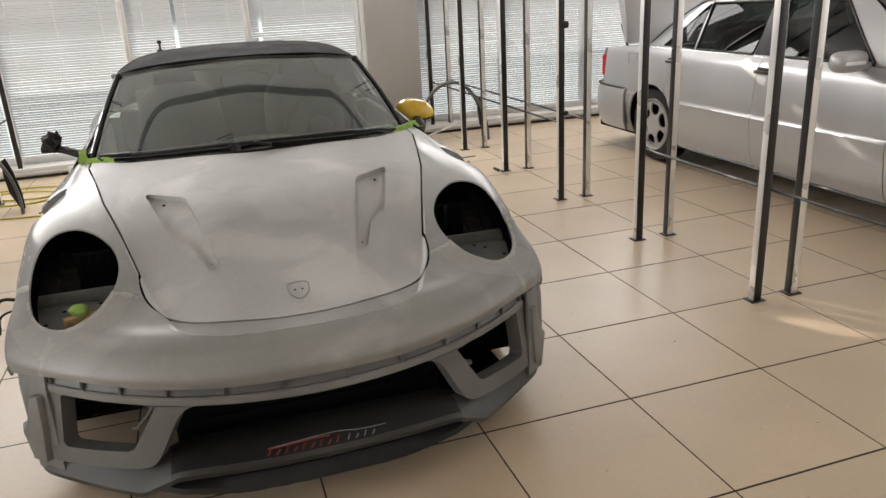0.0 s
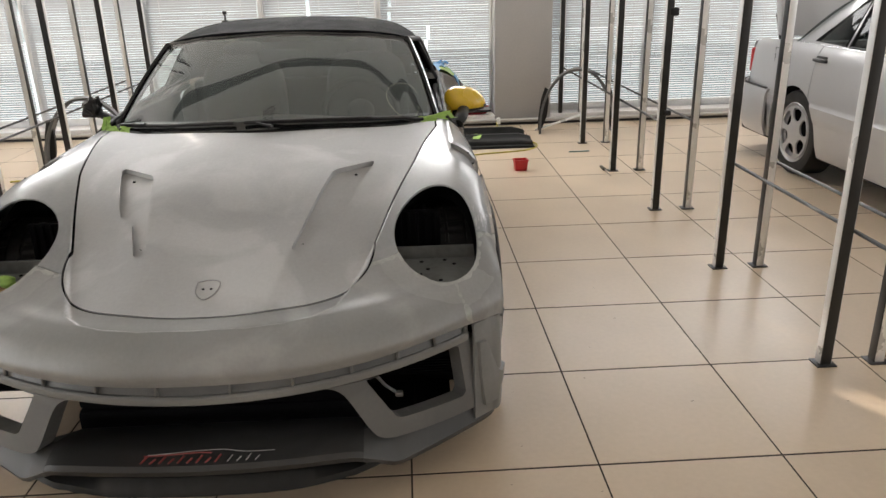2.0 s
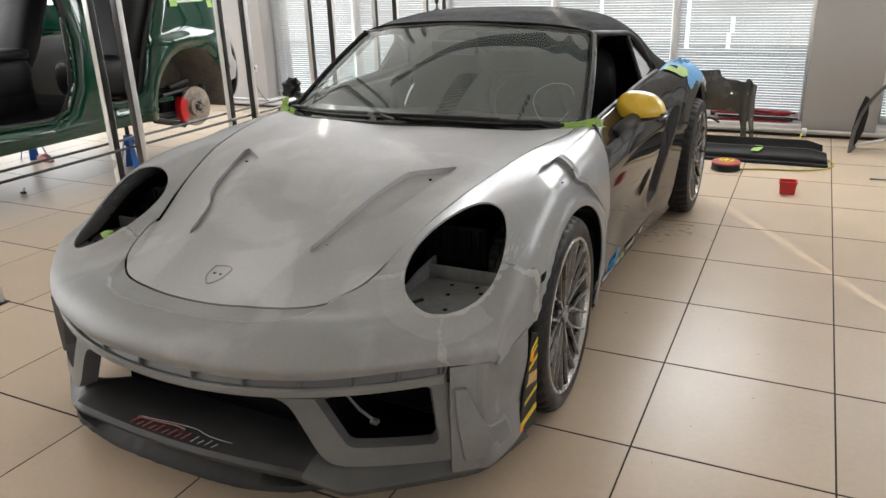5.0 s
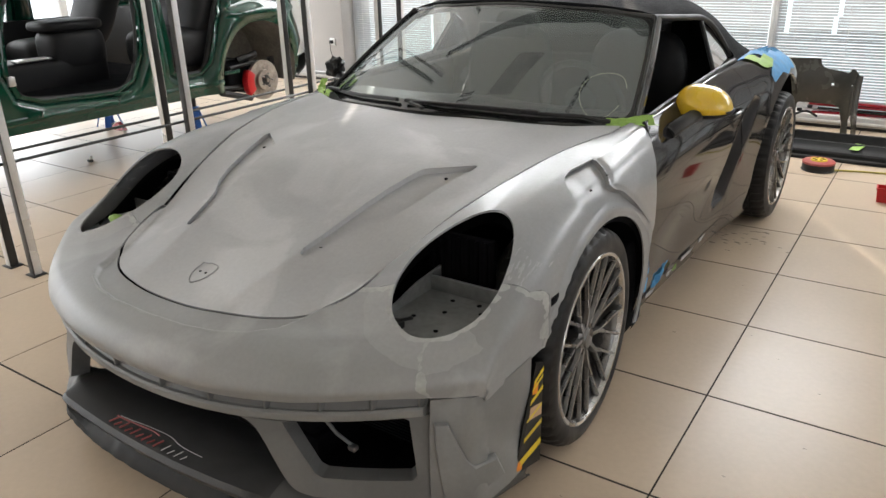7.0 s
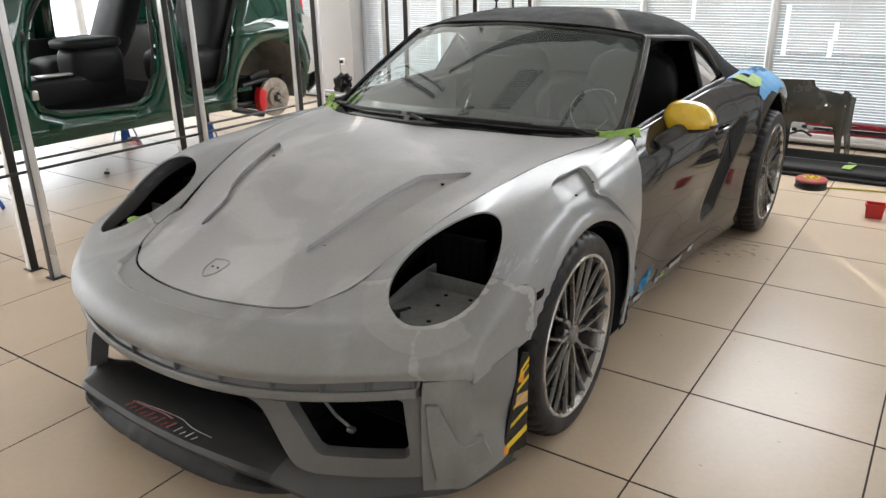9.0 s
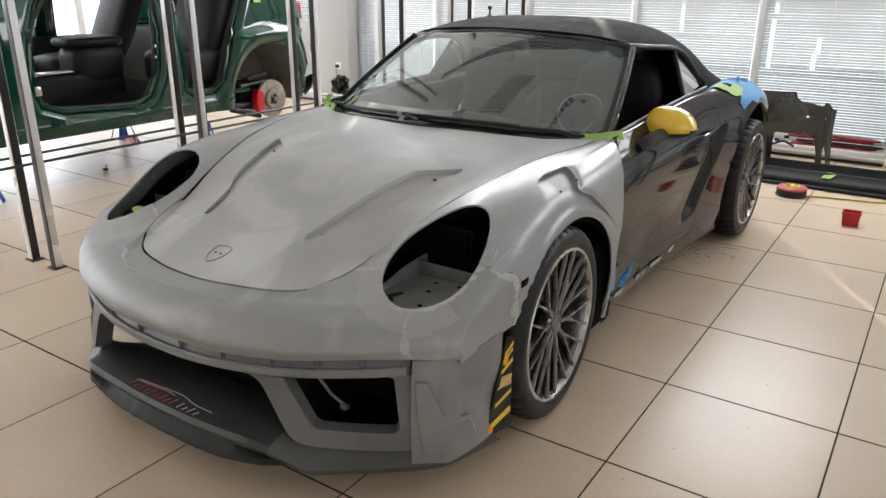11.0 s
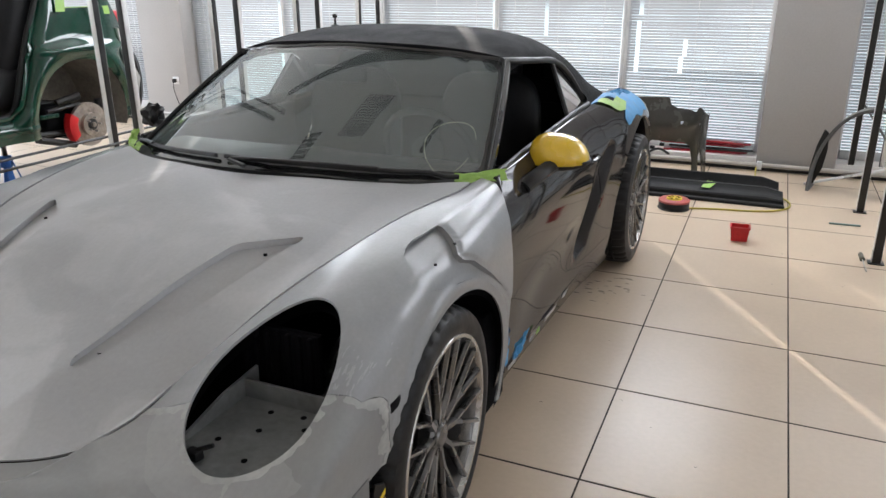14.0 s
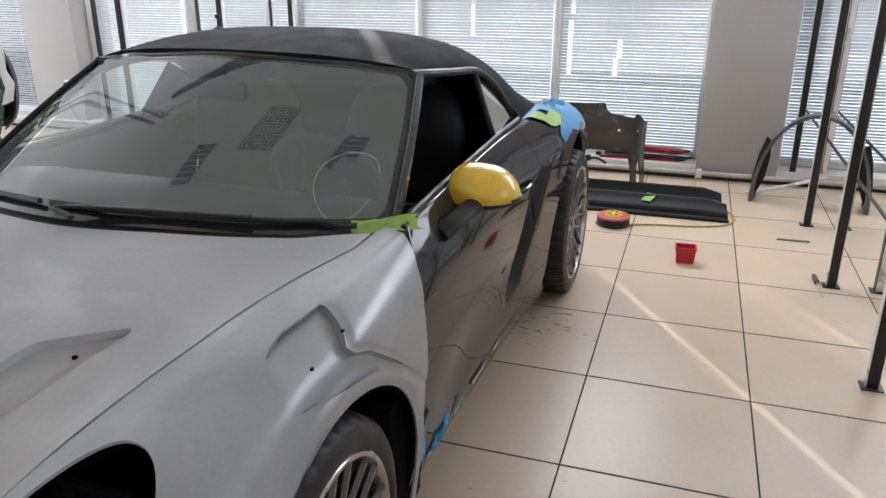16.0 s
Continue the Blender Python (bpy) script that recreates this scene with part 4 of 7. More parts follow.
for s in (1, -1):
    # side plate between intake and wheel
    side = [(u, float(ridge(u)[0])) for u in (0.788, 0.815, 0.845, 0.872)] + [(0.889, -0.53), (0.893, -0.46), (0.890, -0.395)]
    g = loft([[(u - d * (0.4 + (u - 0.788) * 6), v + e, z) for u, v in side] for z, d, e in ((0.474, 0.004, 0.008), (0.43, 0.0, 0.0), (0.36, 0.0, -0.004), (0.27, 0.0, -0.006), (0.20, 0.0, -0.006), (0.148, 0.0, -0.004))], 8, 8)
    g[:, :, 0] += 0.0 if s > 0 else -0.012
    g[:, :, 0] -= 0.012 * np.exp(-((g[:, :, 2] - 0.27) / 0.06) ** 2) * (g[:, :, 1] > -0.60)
    ob = mesh_ob("bumper_side", g.reshape(-1, 3) * (s, 1, 1), grid_faces(*g.shape[:2])[:, ::s], KIT_HALF_SHADE, CAR, "grey bumper corner ahead of the wheel", sharp=40)
    solid(ob, 0.01, -1.0)
    # raised canard panel
    pts = [(u, float(ridge(u)[0]) - 0.004, z) for u, z in ((0.796, 0.418), (0.822, 0.416), (0.838, 0.36), (0.856, 0.305), (0.870, 0.285))] + [(0.889, -0.56, 0.275), (0.891, -0.52, 0.20)] + [(u, float(ridge(u)[0]) - 0.006, z) for u, z in ((0.86, 0.188), (0.815, 0.186), (0.802, 0.30))]
    bm = bmesh.new()
    lo = [bm.verts.new((s * (a - 0.004), b + 0.004, c)) for a, b, c in pts]
    hi = [bm.verts.new((s * (a + 0.015), b - 0.016, c)) for a, b, c in pts]
    bm.faces.new(lo), bm.faces.new(hi)
    for i in range(len(pts)):
        j = (i + 1) % len(pts)
        bm.faces.new((lo[i], lo[j], hi[j], hi[i]))
    bmesh.ops.recalc_face_normals(bm, faces=bm.faces)
    bmesh.ops.bevel(bm, geom=bm.edges[:], offset=0.003, segments=2, affect="EDGES", profile=0.5)
    part("canard_panel", bm, KIT_HALF_SHADE, CAR, "small raised grey panel")
    # marker-lamp pocket with two openings
    for b0, b1, z0, z1 in ((-0.300, -0.240, 0.578, 0.604), (-0.345, -0.324, 0.572, 0.592)):
        side = np.where((s * SKIN_V[:, 0] > 0.8) & (np.abs(SKIN_V[:, 1] - (b0 + b1) / 2) < 0.03), np.abs(SKIN_V[:, 2] - (z0 + z1) / 2), 9)
        a = float(np.abs(SKIN_V[np.argmin(side), 0]))
        part("marker_slot", box_bm((s * a - 0.008, b0 + 0.006, z0), (s * a + 0.0012, b1 - 0.006, z1), 0.003), BLACK_DEEP, CAR)

# board with hazard tape ahead of the near wheel
bm = bmesh.new()
A = [(0.893, -0.475, 0.150), (0.905, -0.345, 0.125), (0.907, -0.345, 0.440), (0.899, -0.372, 0.450)]
lo, hi = [bm.verts.new(p) for p in A], [bm.verts.new((p[0] + 0.006, p[1] - 0.004, p[2])) for p in A]
bm.faces.new(lo), bm.faces.new(hi)
for i in range(4):
    bm.faces.new((lo[i], lo[(i + 1) % 4], hi[(i + 1) % 4], hi[i]))
bmesh.ops.recalc_face_normals(bm, faces=bm.faces)
BOARD = part("end_board", bm, BLACK_PLASTIC, CAR, "black end board with yellow and orange tape")
bm = bmesh.new()
lo, hi = [bm.verts.new((-p[0], p[1], p[2])) for p in A], [bm.verts.new((-p[0] - 0.006, p[1] - 0.004, p[2])) for p in A]
bm.faces.new(lo), bm.faces.new(hi)
for i in range(4):
    bm.faces.new((lo[i], lo[(i + 1) % 4], hi[(i + 1) % 4], hi[i]))
bmesh.ops.recalc_face_normals(bm, faces=bm.faces)
part("end_board", bm, BLACK_PLASTIC, CAR, "plain black end board")


def board_point(a, b):
    """a across, b up the end board, both 0 to 1."""
    p = (1 - b) * ((1 - a) * np.array(A[0]) + a * np.array(A[1])) + b * ((1 - a) * np.array(A[3]) + a * np.array(A[2]))
    return p + np.array((0.0085, -0.0055, 0))


def board_patch(name, quad, mat):
    mesh_ob(name, [board_point(a, b) for a, b in quad], [(0, 1, 2, 3)], mat, BOARD, smooth=False)


for b in (0.06, 0.28, 0.62, 0.80):
    board_patch("tape_stripe", [(0.15, b), (0.15, b + 0.045), (0.98, b + 0.175), (0.98, b + 0.13)], YELLOW_TAPE)
for b in (0.10, 0.46, 0.74):
    board_patch("tape_stripe", [(0.12, b), (0.12, b + 0.03), (0.95, b + 0.16), (0.95, b + 0.13)], YELLOW_TAPE)
board_patch("tape_patch", [(0.05, 0.03), (0.05, 0.12), (0.25, 0.12), (0.25, 0.03)], ORANGE)
board_patch("tape_patch", [(0.15, 0.72), (0.15, 0.83), (0.55, 0.83), (0.55, 0.72)], ORANGE)
board_patch("tape_patch", [(0.2, 0.48), (0.2, 0.60), (0.95, 0.62), (0.95, 0.50)], material("beige tape", (0.55, 0.36, 0.22), 0.6, 0, 0.1))

# lettering on the tongue
def stroke(name, pts, r, mat):
    v, f = tube(pts, r, 5)
    return mesh_ob(name, v, f, mat, CAR)


def tongue_point(u, h):
    """A point on the tongue's face, h up its slope from the front edge."""
    sec = np.array([[np.interp(u, TONGUE[:, 0, 0], TONGUE[:, k, c]) for c in (1, 2)] for k in (3, 4, 5)])
    d = np.linalg.norm(np.diff(sec, axis=0), axis=1)
    at = [0, d[0], d[0] + d[1]]
    vv, zz = np.interp(0.85 * h + 0.004, at, sec[:, 0]), np.interp(0.85 * h + 0.004, at, sec[:, 1])
    return np.array((u, vv - 0.002, zz + 0.0055))


LETTER_RED = material("red lettering", (0.20, 0.028, 0.025), 0.5, 0, 0.1)
LETTER_WHITE = material("white lettering", (0.35, 0.35, 0.35), 0.5, 0, 0.1)


def letters():
    """A word mark as plain strokes: a row of slanted bars and a car-roof swoosh."""
    for i in range(9):
        u = -0.172 + i * 0.026
        stroke("mark_bar", [tongue_point(u, 0.006), tongue_point(u + 0.012, 0.040 - 0.012 * (i % 2))], 0.0034, LETTER_RED)
    for i in range(4):
        u = 0.072 + i * 0.026
        stroke("mark_bar", [tongue_point(u, 0.006), tongue_point(u + 0.010, 0.036 - 0.010 * (i % 2))], 0.0018, LETTER_WHITE)
    roof = spline([(-0.16, 0.046), (-0.11, 0.052), (-0.03, 0.062), (0.05, 0.064), (0.11, 0.050), (0.2, 0.044)], 5)
    stroke("mark_swoosh", [tongue_point(a, b) for a, b in roof], 0.0013, LETTER_WHITE)
    roof = spline([(-0.17, 0.040), (-0.10, 0.046), (-0.02, 0.054), (0.02, 0.050)], 5)
    stroke("mark_swoosh", [tongue_point(a, b) for a, b in roof], 0.003, LETTER_RED)


letters()

# loose wiring at the far lamp bay
for pts, r in (([(-0.885, -0.33, 0.60), (-0.935, -0.36, 0.62), (-0.975, -0.37, 0.58), (-0.955, -0.38, 0.53), (-0.985, -0.38, 0.515)], 0.006),
               ([(-0.89, -0.33, 0.52), (-0.955, -0.37, 0.43), (-0.93, -0.36, 0.36), (-0.90, -0.35, 0.345)], 0.007),
               ([(-0.89, -0.32, 0.57), (-0.95, -0.35, 0.56), (-0.965, -0.36, 0.50)], 0.004)):
    v, f = tube(spline(pts, 6), r, 7)
    mesh_ob("loose_wire", v, f, BLACK_PLASTIC, CAR, "black taped wiring hanging loose")
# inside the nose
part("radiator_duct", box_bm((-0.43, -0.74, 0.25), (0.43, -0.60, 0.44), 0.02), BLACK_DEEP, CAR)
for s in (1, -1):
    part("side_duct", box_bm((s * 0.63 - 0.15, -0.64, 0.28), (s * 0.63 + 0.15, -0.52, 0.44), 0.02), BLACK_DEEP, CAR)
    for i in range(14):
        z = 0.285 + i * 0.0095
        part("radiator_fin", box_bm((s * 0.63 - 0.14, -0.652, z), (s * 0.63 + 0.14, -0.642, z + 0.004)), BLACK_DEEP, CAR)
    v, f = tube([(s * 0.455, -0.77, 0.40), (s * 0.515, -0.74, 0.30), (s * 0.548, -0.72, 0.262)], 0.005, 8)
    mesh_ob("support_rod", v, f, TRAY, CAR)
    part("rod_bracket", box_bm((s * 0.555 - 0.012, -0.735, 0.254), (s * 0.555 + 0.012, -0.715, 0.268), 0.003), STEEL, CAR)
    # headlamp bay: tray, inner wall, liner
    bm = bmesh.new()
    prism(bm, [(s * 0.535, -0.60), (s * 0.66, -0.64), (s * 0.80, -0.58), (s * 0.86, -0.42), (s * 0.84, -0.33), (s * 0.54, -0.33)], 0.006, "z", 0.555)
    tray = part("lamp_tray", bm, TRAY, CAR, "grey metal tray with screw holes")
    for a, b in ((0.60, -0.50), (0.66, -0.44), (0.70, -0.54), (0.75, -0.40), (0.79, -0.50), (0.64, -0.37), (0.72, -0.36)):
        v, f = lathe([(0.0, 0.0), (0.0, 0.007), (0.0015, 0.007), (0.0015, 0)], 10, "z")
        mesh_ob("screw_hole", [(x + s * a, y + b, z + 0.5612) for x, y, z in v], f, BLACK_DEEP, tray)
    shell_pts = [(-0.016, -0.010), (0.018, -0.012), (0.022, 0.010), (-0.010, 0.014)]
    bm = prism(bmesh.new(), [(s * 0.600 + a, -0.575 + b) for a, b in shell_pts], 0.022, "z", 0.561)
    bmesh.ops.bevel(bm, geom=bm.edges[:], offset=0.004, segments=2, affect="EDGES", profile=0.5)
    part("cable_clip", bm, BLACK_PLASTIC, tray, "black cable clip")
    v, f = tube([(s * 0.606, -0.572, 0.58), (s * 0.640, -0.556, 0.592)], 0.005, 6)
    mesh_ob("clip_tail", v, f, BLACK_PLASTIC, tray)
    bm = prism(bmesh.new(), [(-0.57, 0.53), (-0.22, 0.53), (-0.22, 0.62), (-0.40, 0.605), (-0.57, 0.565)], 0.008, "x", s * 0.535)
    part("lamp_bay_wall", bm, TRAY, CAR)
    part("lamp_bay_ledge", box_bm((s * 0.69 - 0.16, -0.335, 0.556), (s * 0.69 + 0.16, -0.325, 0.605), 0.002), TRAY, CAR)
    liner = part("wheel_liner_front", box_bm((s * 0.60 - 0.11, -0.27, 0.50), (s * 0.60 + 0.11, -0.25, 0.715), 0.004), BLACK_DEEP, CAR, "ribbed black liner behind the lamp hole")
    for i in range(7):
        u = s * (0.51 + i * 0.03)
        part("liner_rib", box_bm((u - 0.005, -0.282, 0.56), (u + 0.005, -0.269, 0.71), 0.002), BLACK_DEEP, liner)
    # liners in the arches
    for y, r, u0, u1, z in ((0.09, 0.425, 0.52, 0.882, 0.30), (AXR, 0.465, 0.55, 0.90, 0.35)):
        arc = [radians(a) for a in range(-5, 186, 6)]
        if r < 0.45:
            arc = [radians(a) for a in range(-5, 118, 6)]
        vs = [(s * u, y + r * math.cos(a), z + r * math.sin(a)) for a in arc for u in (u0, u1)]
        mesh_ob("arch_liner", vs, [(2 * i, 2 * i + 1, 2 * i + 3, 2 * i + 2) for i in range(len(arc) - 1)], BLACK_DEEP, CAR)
    # added black strip hiding the floor, so the lamp hole stays dark
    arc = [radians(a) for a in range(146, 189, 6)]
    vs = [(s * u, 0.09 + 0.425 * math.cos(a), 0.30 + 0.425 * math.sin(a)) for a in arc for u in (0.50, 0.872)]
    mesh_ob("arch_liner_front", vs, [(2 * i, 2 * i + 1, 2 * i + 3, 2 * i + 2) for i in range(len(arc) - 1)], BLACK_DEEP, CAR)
# added black block that hides lit floor and keeps the intake dark
part("nose_block", box_bm((-0.44, -0.74, 0.15), (0.44, -0.2, 0.25), 0.02), BLACK_DEEP, CAR, "added black block that keeps the intake dark")
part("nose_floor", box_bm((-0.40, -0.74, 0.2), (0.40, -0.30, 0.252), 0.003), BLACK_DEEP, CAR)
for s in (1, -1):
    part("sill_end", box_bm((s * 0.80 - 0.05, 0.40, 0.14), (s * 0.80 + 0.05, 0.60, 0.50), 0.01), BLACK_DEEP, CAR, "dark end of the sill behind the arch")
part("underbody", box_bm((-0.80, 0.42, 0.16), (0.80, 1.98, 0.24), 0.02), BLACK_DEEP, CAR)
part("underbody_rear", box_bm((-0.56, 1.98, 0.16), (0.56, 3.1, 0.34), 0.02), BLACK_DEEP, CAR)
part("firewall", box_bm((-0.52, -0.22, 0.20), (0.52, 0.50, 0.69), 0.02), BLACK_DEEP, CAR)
# wood block and rag in the far lamp hole
part("wood_block", box_bm((-0.05, -0.014, 0), (0.05, 0.014, 0.024), 0.002, pose(-0.68, -0.52, 0.562, 0, 0, 18)), material("raw wood", (0.42, 0.27, 0.13), 0.7, 0, 0.15, 30, 80, 0.1), CAR)
bm = bmesh.new()
bmesh.ops.create_icosphere(bm, subdivisions=3, radius=0.022)
for q in bm.verts:
    q.co *= 1 + 0.35 * noise.noise(q.co * 60)
    q.co = Vector((q.co.x * 1.4, q.co.y, q.co.z * 0.9)) + Vector((-0.68, -0.52, 0.605))
part("tape_ball", bm, GREEN_TAPE, CAR, "crumpled green tape")

# windscreen, its black border, pillars and header
WS = loft([[(u, 0.375 + 0.55 * abs(u) ** 2.0, 0.893 - 0.045 * (abs(u) / 0.735) ** 1.5) for u in (-0.735, -0.62, -0.42, 0, 0.42, 0.62, 0.735)],
           [(u * 0.915, 0.76 + 0.44 * abs(u * 0.915) ** 2.0, 1.085 - 0.05 * (abs(u) / 0.735) ** 2) for u in (-0.735, -0.62, -0.42, 0, 0.42, 0.62, 0.735)],
           [(u * 0.825, 1.08 + 0.34 * abs(u * 0.825) ** 2.0, 1.235 - 0.05 * (abs(u) / 0.735) ** 2) for u in (-0.735, -0.62, -0.42, 0, 0.42, 0.62, 0.735)]], 10, 22)
n, m = WS.shape[:2]
W = WS.reshape(-1, 3)
ij = np.stack(np.meshgrid(np.arange(n) / (n - 1), np.arange(m) / (m - 1), indexing="ij"), -1).reshape(-1, 2)
F = grid_faces(n, m)
PANE = np.hstack([W, (ij[:, 1:] - 0.5) * 1.36, ij[:, :1] * 0.74])


def f_clear(p):
    """Negative within the clear glass, whose corners are round."""
    r = np.where(p[:, 4] > 0.37, 0.11, 0.05)
    x = np.abs(p[:, 3]) - (0.652 - r)
    y = np.where(p[:, 4] > 0.37, p[:, 4] - (0.712 - r), (0.052 + r) - p[:, 4])
    return np.hypot(np.maximum(x, 0), np.maximum(y, 0)) + np.minimum(np.maximum(x, y), 0) - r


a, b = clip(PANE, tris(F), f_clear)
g = mesh_ob("windscreen", a[:, :3], b, GLASS_WS, CAR, "large raked windscreen veiled by dust and ceiling sheen", sharp=0)
g.visible_shadow = False
a, b = clip(PANE, tris(F), lambda p: -f_clear(p))
mesh_ob("windscreen_border", a[:, :3], b, BLACK_GLOSS, CAR, "black border of the windscreen", sharp=0)
for col in (0, m - 1):
    v, f = tube(WS[:, col] + np.array((0.004 * (1 if col else -1), 0.016, -0.012)), 0.020, 10)
    mesh_ob("pillar", v, f, BLACK_GLOSS, CAR, "glossy black windscreen pillar")
    v, f = tube(WS[:, col] + np.array((0.006 * (1 if col else -1), -0.002, 0.004)), 0.007, 6)
    mesh_ob("pillar_seal", v, f, BLACK_PLASTIC, CAR)
v, f = tube(WS[-1] + np.array((0, 0.010, -0.004)), 0.014, 10)
mesh_ob("header_rail", v, f, BLACK_GLOSS, CAR, "glossy black windscreen header")
cow = [[(u, cowl_line(u) - 0.02 + q, 0.868 - 0.03 * (abs(u) / 0.72) ** 1.5 + z) for u in np.linspace(-0.72, 0.72, 31)] for q, z in ((-0.01, -0.02), (0.03, 0.008), (0.085, 0.022))]
cow = np.array(cow)
solid(mesh_ob("cowl_panel", cow.reshape(-1, 3), grid_faces(*cow.shape[:2]), BLACK_PLASTIC, CAR, "black plastic cowl below the windscreen"), 0.004)


def ws_point(a, b, lift=0.012):
    """A place on the windscreen: a across (-1 to 1), b up (0 to 1), raised off the glass."""
    i, j = b * (n - 1), (a + 1) / 2 * (m - 1)
    return WS[int(round(i)), int(round(j))] + np.array((0, -0.6, 0.8)) * lift


def behind_glass(a, b):
    """A place just behind the windscreen, taken smoothly between its points."""
    x, y = (a + 1) / 2 * (m - 1), b * (n - 1)
    i, j = int(y), int(x)
    p, q = y - i, x - j
    low = (1 - q) * WS[i, j] + q * WS[i, j + 1]
    high = (1 - q) * WS[i + 1, j] + q * WS[i + 1, j + 1]
    return (1 - p) * low + p * high + np.array((0, 0.012, -0.012))


def wiper(a0, a1, b0, b1, pivot):
    arm = spline([ws_point(pivot, 0.0, 0.012) + np.array((0, -0.03, 0.012)), ws_point((pivot + a0) / 2, 0.03, 0.035), ws_point((a0 + a1) / 2, (b0 + b1) / 2, 0.025)], 6)
    v, f = tube(arm, 0.010, 8, flat=0.6)
    w = mesh_ob("wiper", v, f, BLACK_PLASTIC, CAR, "black windscreen wiper")
    v, f = tube([ws_point(a0 + (a1 - a0) * k, b0 + (b1 - b0) * k, 0.014) for k in np.linspace(0, 1, 9)], 0.008, 8)
    mesh_ob("blade", v, f, BLACK_PLASTIC, w)


# thin pale line in the glass, built as a tube
loop = [(0.66 + 0.17 * math.cos(a) + 0.02 * math.sin(2 * a), 0.24 + 0.17 * math.sin(a)) for a in np.linspace(0.4, 5.9, 40)]
v, f = tube([behind_glass(a, b) for a, b in loop], 0.0011, 5)
mesh_ob("cable_loop", v, f, LOOP_PALE, CAR, "thin pale loop behind the glass")
wiper(-0.05, 0.80, 0.05, 0.03, 0.02)
wiper(-0.95, -0.10, 0.05, 0.05, -0.80)

# soft top with the side opening for the window
def top_row(v, bow, us, zs):
    half = [(u, v + bow * u ** 2, z) for u, z in zip(us, zs)]
    return [(-a, b, c) for a, b, c in half[:0:-1]] + half


TOP_NET = [
    top_row(1.085, 0.34, (0, 0.3, 0.48, 0.565, 0.615, 0.66, 0.72), (1.25, 1.241, 1.222, 1.205, 1.178, 1.05, 0.89)),
    top_row(1.40, 0.10, (0, 0.3, 0.49, 0.59, 0.648, 0.70, 0.775), (1.283, 1.275, 1.25, 1.215, 1.165, 1.04, 0.90)),
    top_row(1.70, 0.0, (0, 0.3, 0.50, 0.60, 0.668, 0.72, 0.785), (1.283, 1.275, 1.247, 1.205, 1.145, 1.04, 0.915)),
    top_row(2.00, -0.05, (0, 0.3, 0.51, 0.62, 0.69, 0.735, 0.785), (1.215, 1.208, 1.18, 1.135, 1.07, 1.0, 0.925)),
    top_row(2.28, -0.08, (0, 0.3, 0.51, 0.62, 0.685, 0.735, 0.785), (1.10, 1.095, 1.07, 1.035, 0.99, 0.955, 0.92)),
    top_row(2.50, -0.10, (0, 0.3, 0.51, 0.62, 0.68, 0.72, 0.76), (0.975, 0.97, 0.96, 0.945, 0.93, 0.915, 0.90)),
]
ROOF = loft(TOP_NET, 10, 14)
WIN = [(0.55, 0.85), (0.92, 0.99), (1.13, 1.132), (1.30, 1.160), (1.50, 1.165), (1.66, 1.15), (1.80, 1.085), (1.915, 0.955), (1.70, 0.90), (1.3, 0.86)]
v, t = clip(ROOF.reshape(-1, 3), tris(grid_faces(*ROOF.shape[:2])), lambda p: np.where(np.abs(p[:, 0]) > 0.5, -poly_dist(p[:, 1], p[:, 2], WIN), -1))
v, t = clip(v, t, lambda p: np.where((p[:, 2] < 1.12) & (p[:, 1] < 1.5), 1.0, -1.0) * 0.01)
solid(mesh_ob("soft_top", v, t, FABRIC, CAR, "black canvas soft top with a faint sun stripe", sharp=0), 0.022)
for s in (1, -1):
    v, f = tube([(s * a, b, c) for a, b, c in spline([(0.605, 1.19, 1.185), (0.655, 1.42, 1.168), (0.672, 1.66, 1.145), (0.70, 1.80, 1.08), (0.745, 1.915, 0.955)], 6)], 0.013, 8)
    mesh_ob("window_seal", v, f, BLACK_PLASTIC, CAR)
    q = [(0.668, 1.655, 1.130), (0.695, 1.79, 1.07), (0.748, 1.90, 0.955), (0.775, 1.57, 0.925)]
    g = mesh_ob("quarter_glass", [(s * a, b, c) for a, b, c in q], [(0, 1, 2, 3)], GLASS_SIDE, CAR, "small tinted quarter window", smooth=False)
    g.visible_shadow = False
    v, f = tube([(s * 0.668, 1.655, 1.130), (s * 0.772, 1.565, 0.92)], 0.010, 8)
    mesh_ob("window_divider", v, f, BLACK_PLASTIC, CAR)
v, f = lathe([(0, 0.0), (0, 0.022), (0.012, 0.02), (0.018, 0.006), (0.045, 0.005), (0.05, 0.012), (0.062, 0.012), (0.066, 0.0)], 14, "z")
mesh_ob("aerial_stub", [(a - 0.41, b + 1.65, c + 1.262) for a, b, c in v], f, BLACK_PLASTIC, CAR)

